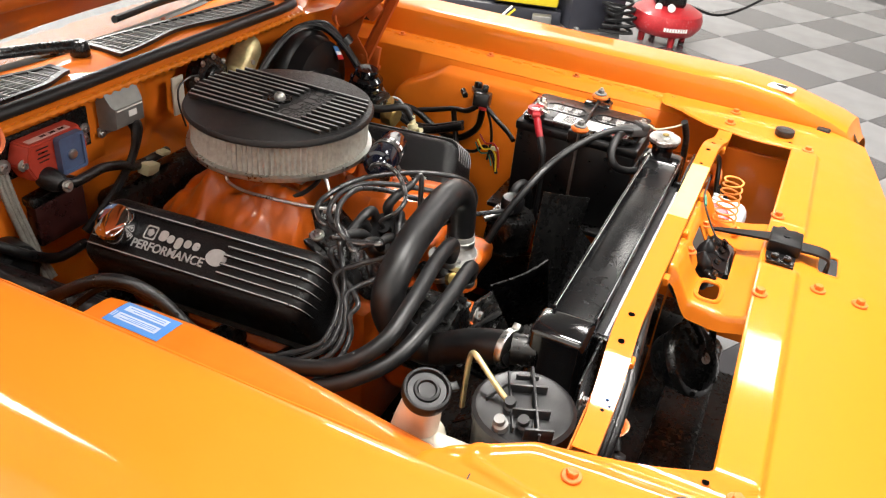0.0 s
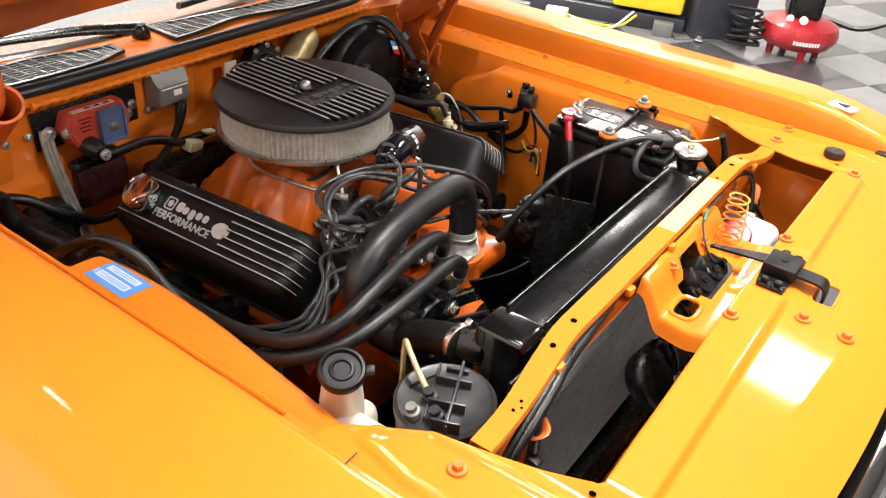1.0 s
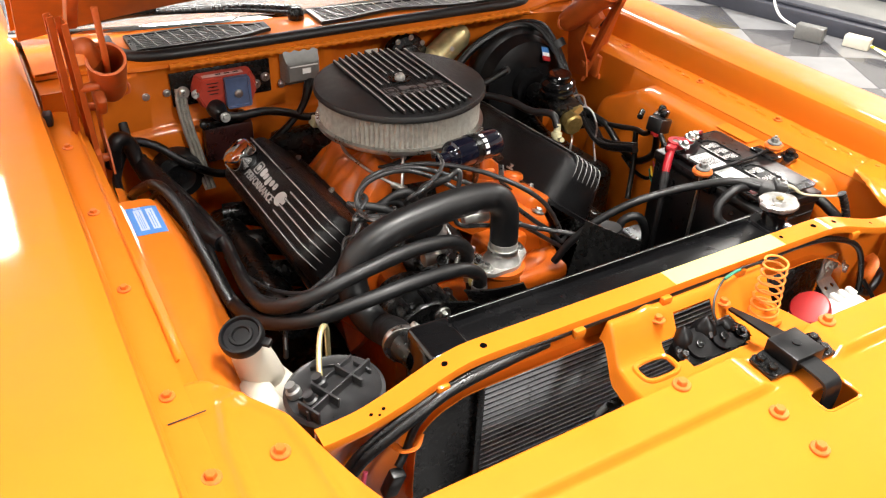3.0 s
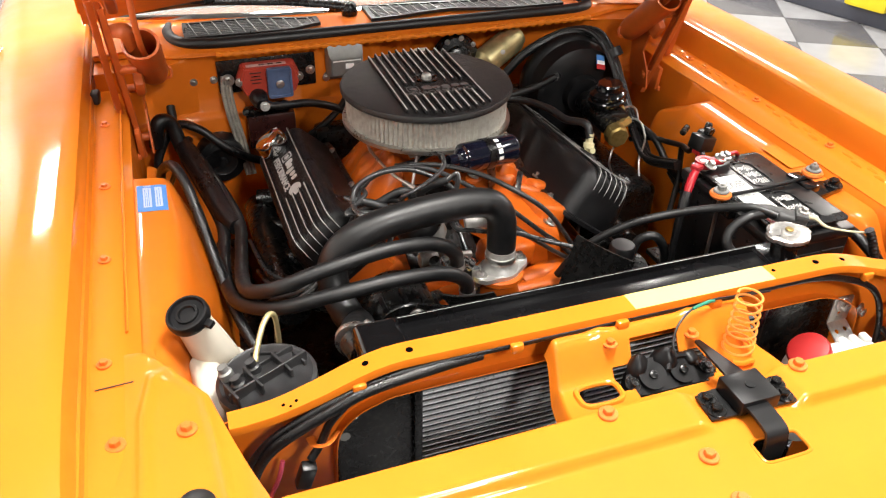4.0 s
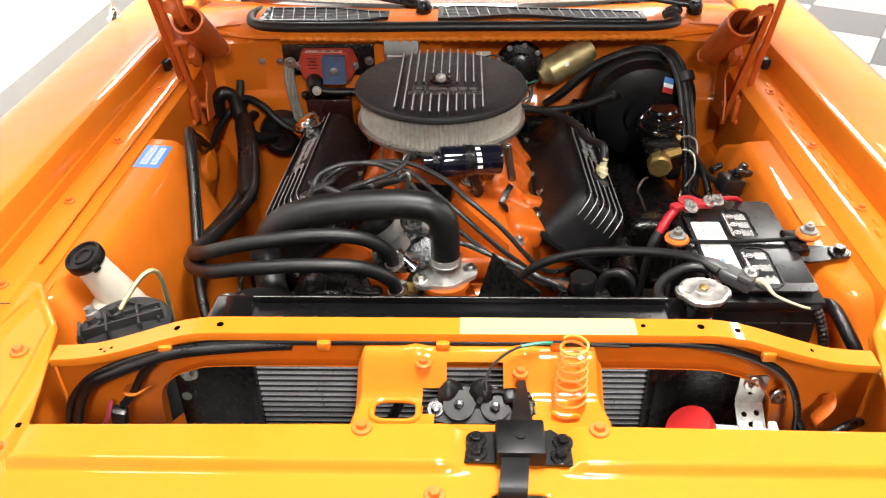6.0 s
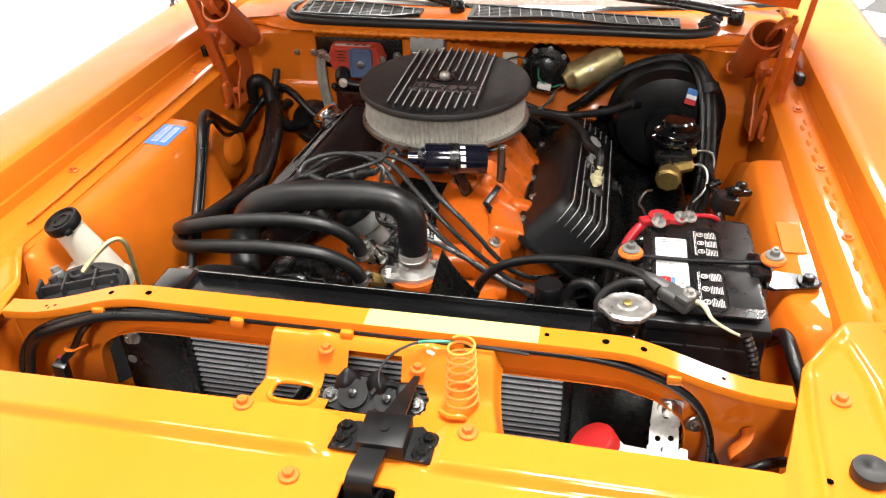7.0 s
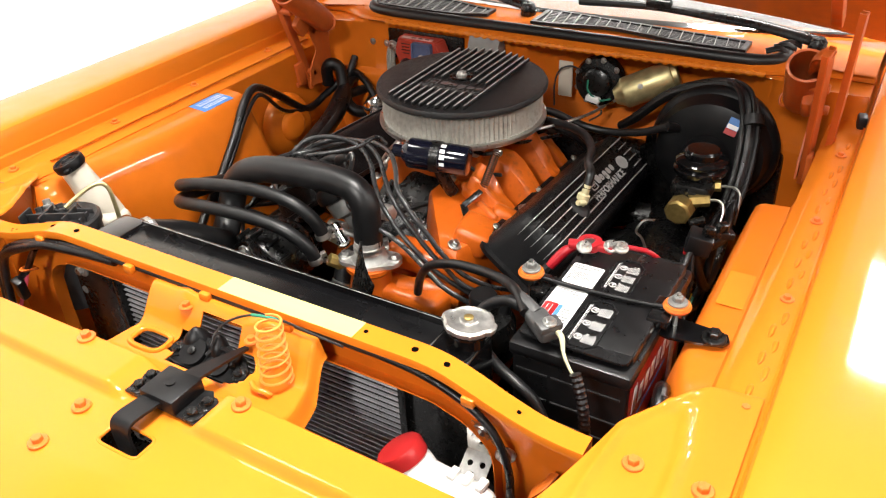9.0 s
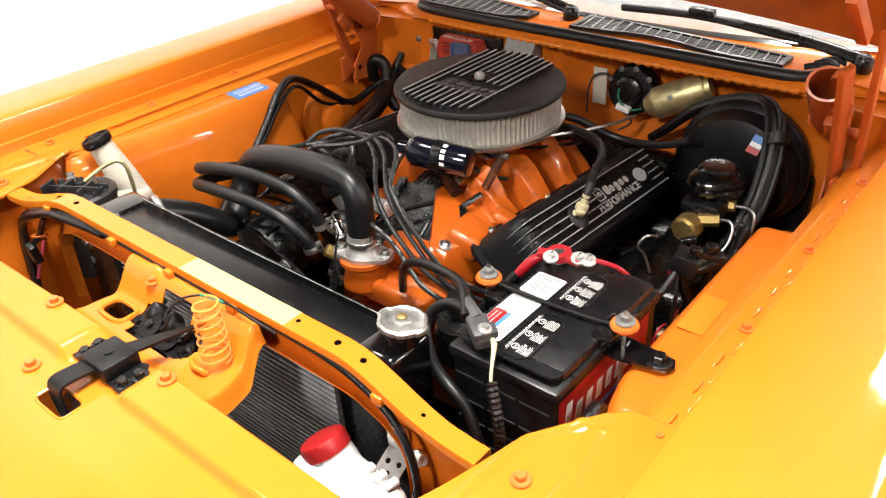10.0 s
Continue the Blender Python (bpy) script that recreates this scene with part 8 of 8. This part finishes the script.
add_tube(bm, [(-0.655 + random.uniform(-0.0005, 0.0005), y, 0.9158 + random.uniform(-0.0004, 0.0004)) for y in np.linspace(0.20, 1.0, 33)], 0.0032, 7, 3, flat=0.6)
part("seam_sealer", bm, ORANGE, fender_p)
bm = bmesh.new()
add_lathe(bm, [(0.0042, 0), (0.0042, 0.0006), (0, 0.0006)], (-0.574, 0.177, wing_top(-0.574, 0.19) + 0.0), seg=12)
part("hole", bm, CABIN, inner_p)
for x, y in ((-0.665, -0.125), (-0.527, -0.142), (-0.62, -0.19), (0.56, -0.142)):
    place("hole", HOLE, header, (x, y, header_height(x, y) + 0.0012), (0, 0, 0), 1.2 if x < -0.6 else 0.9)

# seam between wing lip and header corner
for s, x0, y0 in ((-1, 0.672, 0.083), (1, 0.675, 0.085)):
    bm = bmesh.new()
    add_box(bm, (s * x0, y0 + 0.009 * (s < 0), 0.9186 - SINK[s]), (0.046, 0.0016 if s < 0 else 0.0007, 0.0010), (0, 0, -3 * s))
    part("seam", bm, CABIN, fender_p if s < 0 else fender_d)

# ---- exhaust and frame beside the engine ----
for s in (-1, 1):
    bm = bmesh.new()
    add_tube(bm, [(EX + s * 0.36, 0.50, 0.66), (EX + s * 0.365, 0.65, 0.655), (EX + s * 0.365, 0.85, 0.645), (EX + s * 0.36, 1.0, 0.60)], 0.035, 12)
    manifold = part("exhaust_manifold", bm, SATINBLACK, engine, "dark cast exhaust manifold")
    for y in (0.54, 0.67, 0.80, 0.93):
        bm = bmesh.new()
        add_tube(bm, [(EX + s * 0.26, y, 0.63), (EX + s * 0.32, y, 0.655), (EX + s * 0.365, y + 0.01, 0.655)], 0.028, 10)
        part("runner", bm, SATINBLACK, manifold)
    bm = bmesh.new()
    add_box(bm, (s * 0.475, 0.50, 0.42), (0.07, 1.15, 0.12), bevel=0.01)
    part("frame_rail", bm, SATINBLACK, car)
bm = bmesh.new()
add_box(bm, (0.42, 0.80, 0.62), (0.15, 0.30, 0.17), (0, 0, 4), bevel=0.03, seg=3)
add_cyl(bm, (0.44, 0.80, 0.66), (0.46, 1.08, 0.72), 0.03, seg=18)
box = thing("steering_box", (0.42, 0.75, 0.48), "black steering box and column below the booster", "steering box")
part("housing", bm, SATINBLACK, box)
# made-up black blocks that stand in for the dark lower firewall
bm = bmesh.new()
add_box(bm, (0.02, 1.04, 0.70), (0.52, 0.07, 0.16), bevel=0.02)
add_box(bm, (0.42, 1.065, 0.70), (0.30, 0.035, 0.22), bevel=0.01)
part("firewall_dark_filler", bm, SATINBLACK, firewall, "black blocks added to darken the lower firewall")

# ---- under the bay ----
bm = bmesh.new()
add_box(bm, (0, 0.45, 0.27), (1.10, 1.60, 0.02))
part("splash_tray", bm, SATINBLACK, car)
bm = bmesh.new()
add_box(bm, (0, -0.10, 0.36), (1.0, 0.10, 0.08), bevel=0.01)
part("lower_valance", bm, SATINBLACK, car)
for s in (-1, 1):
    bm = bmesh.new()
    add_box(bm, (s * 0.574, -0.09, 0.62), (0.012, 0.22, 0.50), bevel=0.003)
    part("lamp_bucket", bm, SHADEDORANGE, car)
    bm = bmesh.new()
    add_lathe(bm, [(0.20, -0.10), (0.30, -0.105), (0.33, -0.08), (0.335, 0.0), (0.33, 0.08), (0.30, 0.105), (0.20, 0.10)], (s * 0.80, 0.52, 0.335), (1, 0, 0), 40)
    wheel = part("wheel", bm, RUBBER, car, "black rubber tyre")
    bm = bmesh.new()
    add_lathe(bm, [(0.205, -0.09), (0.19, -0.02), (0.06, 0.0), (0.06, 0.03), (0, 0.03)], (s * 0.80, 0.52, 0.335), (s, 0, 0), 32)
    part("rim", bm, ZINC, wheel)

# ---- workshop things behind the car ----
comp = thing("air_compressor", (4.32, 0.74, 0.0), "red pancake air compressor with black hose on the floor", "compressor")
bm = bmesh.new()
add_lathe(bm, [(0.0, 0.045), (0.12, 0.05), (0.20, 0.075), (0.235, 0.12), (0.24, 0.16), (0.225, 0.205), (0.16, 0.24), (0.08, 0.25), (0, 0.252)], (4.32, 0.74, 0.0), seg=44)
tank = part("tank", bm, REDPAINT, comp)
for k in range(4):
    a = 0.6 + k * math.pi / 2
    bm = bmesh.new()
    add_cyl(bm, (4.32 + 0.15 * math.cos(a), 0.74 + 0.15 * math.sin(a), 0.0), (4.32 + 0.15 * math.cos(a), 0.74 + 0.15 * math.sin(a), 0.085), 0.02, 0.026, 14)
    part("foot", bm, REDPAINT, comp)
bm = bmesh.new()
add_box(bm, (4.35, 0.76, 0.32), (0.28, 0.20, 0.16), (0, 0, 20), bevel=0.03, seg=3)
part("motor", bm, SATINBLACK, comp)
bm = bmesh.new()
add_cyl(bm, (4.16, 0.70, 0.26), (4.14, 0.69, 0.26), 0.024, seg=18)
part("gauge", bm, WHITEJUG, comp)
bm = bmesh.new()
add_cyl(bm, (4.18, 0.78, 0.25), (4.16, 0.78, 0.25), 0.022, seg=18)
part("gauge", bm, WHITEJUG, comp)
bm = bmesh.new()
for k in range(9):
    a = math.atan2(-1.0, -2.0) + 0.02 + 0.075 * (k - 4)
    p = Vector((4.32 + 0.2425 * math.cos(a), 0.74 + 0.2425 * math.sin(a), 0.135))
    add_box(bm, (0, 0, 0), (0.002, 0.013, 0.024), m=Matrix.Translation(p) @ pose(0, 0, 0, 0, 0, math.degrees(a)))
part("mark", bm, WHITE, tank)
bm = bmesh.new()
add_tube(bm, [(4.15 + 0.10 * math.cos(2.2 * k) - 0.02 * k * 0.3, 1.02 + 0.12 * math.sin(2.2 * k), 0.03 + 0.016 * k) for k in range(16)], 0.011, 8, 5)
part("hose", bm, RUBBER, comp)
bm = bmesh.new()
add_tube(bm, [(4.45, 0.62, 0.22), (4.62, 0.45, 0.16), (4.80, 0.30, 0.20), (5.0, 0.1, 0.34), (5.2, -0.1, 0.5)], 0.009, 8)
part("hose", bm, RUBBER, comp)

lift = thing("car_lift", (4.2, 2.2, 0.0), "dark slate car lift rail with bright yellow blocks", "car lift")
def lift_box(name, a, b, w, z0, z1, mat, label="", bevel=0.01, side=1):
    """A bar on the floor from a to b, w wide to the far side."""
    a, b = Vector((*a, 0)), Vector((*b, 0))
    d = b - a
    n = Vector((-d.y, d.x, 0)).normalized() * (w / 2) * side
    c = (a + b) / 2 + n
    bm = bmesh.new()
    add_box(bm, (c.x, c.y, (z0 + z1) / 2), (d.length, w, z1 - z0), (0, 0, math.degrees(math.atan2(d.y, d.x))), bevel=bevel)
    return part(name, bm, mat, lift, label)


RA, RB = (4.10, 1.40), (3.28, 4.2)
lift_box("rail", RA, RB, 0.10, 0.0, 0.10, SLATE, "dark slate rail", side=-1)
lift_box("rail_top", (4.14, 1.44), (3.34, 4.2), 0.10, 0.10, 0.125, SLATE, side=-1)
lift_box("yellow_block", (4.06, 1.42), (3.93, 1.86), 0.14, 0.13, 0.30, YELLOW, "bright yellow painted block", 0.02, -1)
lift_box("yellow_block", (3.60, 2.96), (3.52, 3.22), 0.14, 0.10, 0.26, YELLOW, "bright yellow painted block", 0.02, -1)
lift_box("yellow_frame", (4.40, 1.50), (4.22, 2.05), 0.40, 0.20, 0.34, YELLOW, "", 0.01, -1)
lift_box("platform", (4.26, 1.60), (3.50, 4.1), 0.70, 0.0, 0.06, GREYBOX, "grey metal platform", 0.005, -1)
lift_box("rail", (4.85, 1.70), (4.10, 4.3), 0.10, 0.0, 0.11, SLATE, side=-1)
lift_box("post", (4.30, 1.02), (4.04, 1.32), 0.36, 0.012, 1.6, SLATE, "dark slate lift post", 0.01, -1)
lift_box("foot_plate", (4.33, 0.98), (3.98, 1.40), 0.46, 0.0, 0.012, GREYBOX, "", 0.002, -1)
for x, y in ((4.24, 1.06), (4.06, 1.27)):
    place("bolt", ZINCBOLT, lift, (x, y, 0.012), (0, 0, 0), 2.6)
sock = thing("power_strip", (3.72, 2.30, 0.0), "cream power strip and grey conduit box on the floor", "power strip")
for (x, y), L, mat in (((3.62, 2.40), 0.17, GREYBOX), ((3.78, 2.18), 0.15, WHITEPLASTIC), ((3.99, 1.50), 0.13, GREYBOX)):
    bm = bmesh.new()
    add_box(bm, (x, y, 0.035 if mat is not GREYBOX else 0.045), (0.07, L, 0.07 if mat is not GREYBOX else 0.09), (0, 0, 20), bevel=0.008)
    part("box", bm, mat, sock)
for pts, mat in (([(3.80, 2.10, 0.03), (3.84, 1.98, 0.008), (3.86, 1.86, 0.008), (3.90, 1.76, 0.02), (3.95, 1.68, 0.10)], YELLOW), ([(3.81, 2.11, 0.03), (3.80, 1.95, 0.008), (3.84, 1.80, 0.008), (3.94, 1.70, 0.12)], WHITEJUG), ([(3.60, 2.48, 0.05), (3.56, 2.60, 0.10), (3.56, 2.68, 0.20), (3.6, 2.7, 0.3)], WHITEJUG)):
    bm = bmesh.new()
    add_tube(bm, pts, 0.008, 7)
    part("cord", bm, mat, sock)

# ---- chequered floor tiles ----
TILE, TURN = 0.46, radians(60.5)
tile_bm = bmesh.new()
add_box(tile_bm, (0, 0, 0), (TILE - 0.004, TILE - 0.004, 0.006))
TILE_A = mesh_of("tile", tile_bm, TILEGREY)
tile_bm = bmesh.new()
add_box(tile_bm, (0, 0, 0), (TILE - 0.004, TILE - 0.004, 0.006))
TILE_B = mesh_of("tile", tile_bm, TILEDARK)
floor = bpy.data.objects["floor"]
BASE[floor.name] = Vector((0, 0, 0))
rest = {0: bmesh.new(), 1: bmesh.new()}
ox, oy = 5.112, 0.166
count = 0
for i in range(-26, 27):
    for j in range(-26, 27):
        u, v = (i + 0.5) * TILE, (j + 0.5) * TILE
        x = ox + u * math.cos(TURN) - v * math.sin(TURN)
        y = oy + u * math.sin(TURN) + v * math.cos(TURN)
        if not (-2.0 < x < 6.8 and -5.4 < y < 7.4):
            continue
        k = (i + j) % 2
        seen = (x > 1.4 and -1.6 < y < 5.2) or (x < -1.2 and 0.5 < y < 5.5)
        if seen and count < 290:
            place("tile", TILE_B if k else TILE_A, floor, (x, y, -0.0035), (0, 0, math.degrees(TURN)))
            count += 1
        else:
            add_box(rest[k], (x, y, -0.0035), (TILE - 0.004, TILE - 0.004, 0.006), (0, 0, math.degrees(TURN)))
for k, mat in ((0, TILEGREY), (1, TILEDARK)):
    tagged(part("tile_field", rest[k], mat, floor, flat=True), kind="stuff")

# ---- housings of the ceiling lamps and the added fill lamps ----
for lx, ly, watts in LAMPS:
    lampset = thing("ceiling_or_fill_light", (lx, ly, CEILING), "white ceiling panel light or added fill lamp", "light", "ceiling panel lights")
    bm = bmesh.new()
    add_box(bm, (lx, ly, CEILING - 0.05), (0.62, 1.22, 0.10), bevel=0.005)
    part("housing", bm, WHITEJUG, lampset)

# dome and tower pressing of the passenger inner wing behind the shelf
bm = bmesh.new()
add_lathe(bm, [(0.085, 0.0), (0.080, 0.010), (0.068, 0.018), (0.042, 0.022), (0.036, 0.030), (0.026, 0.033), (0, 0.033)], (-0.612, 0.83, 0.745), (1, -0.05, 0.12), 40)
part("tower_pressing", bm, SHADEDORANGE, inner_p)
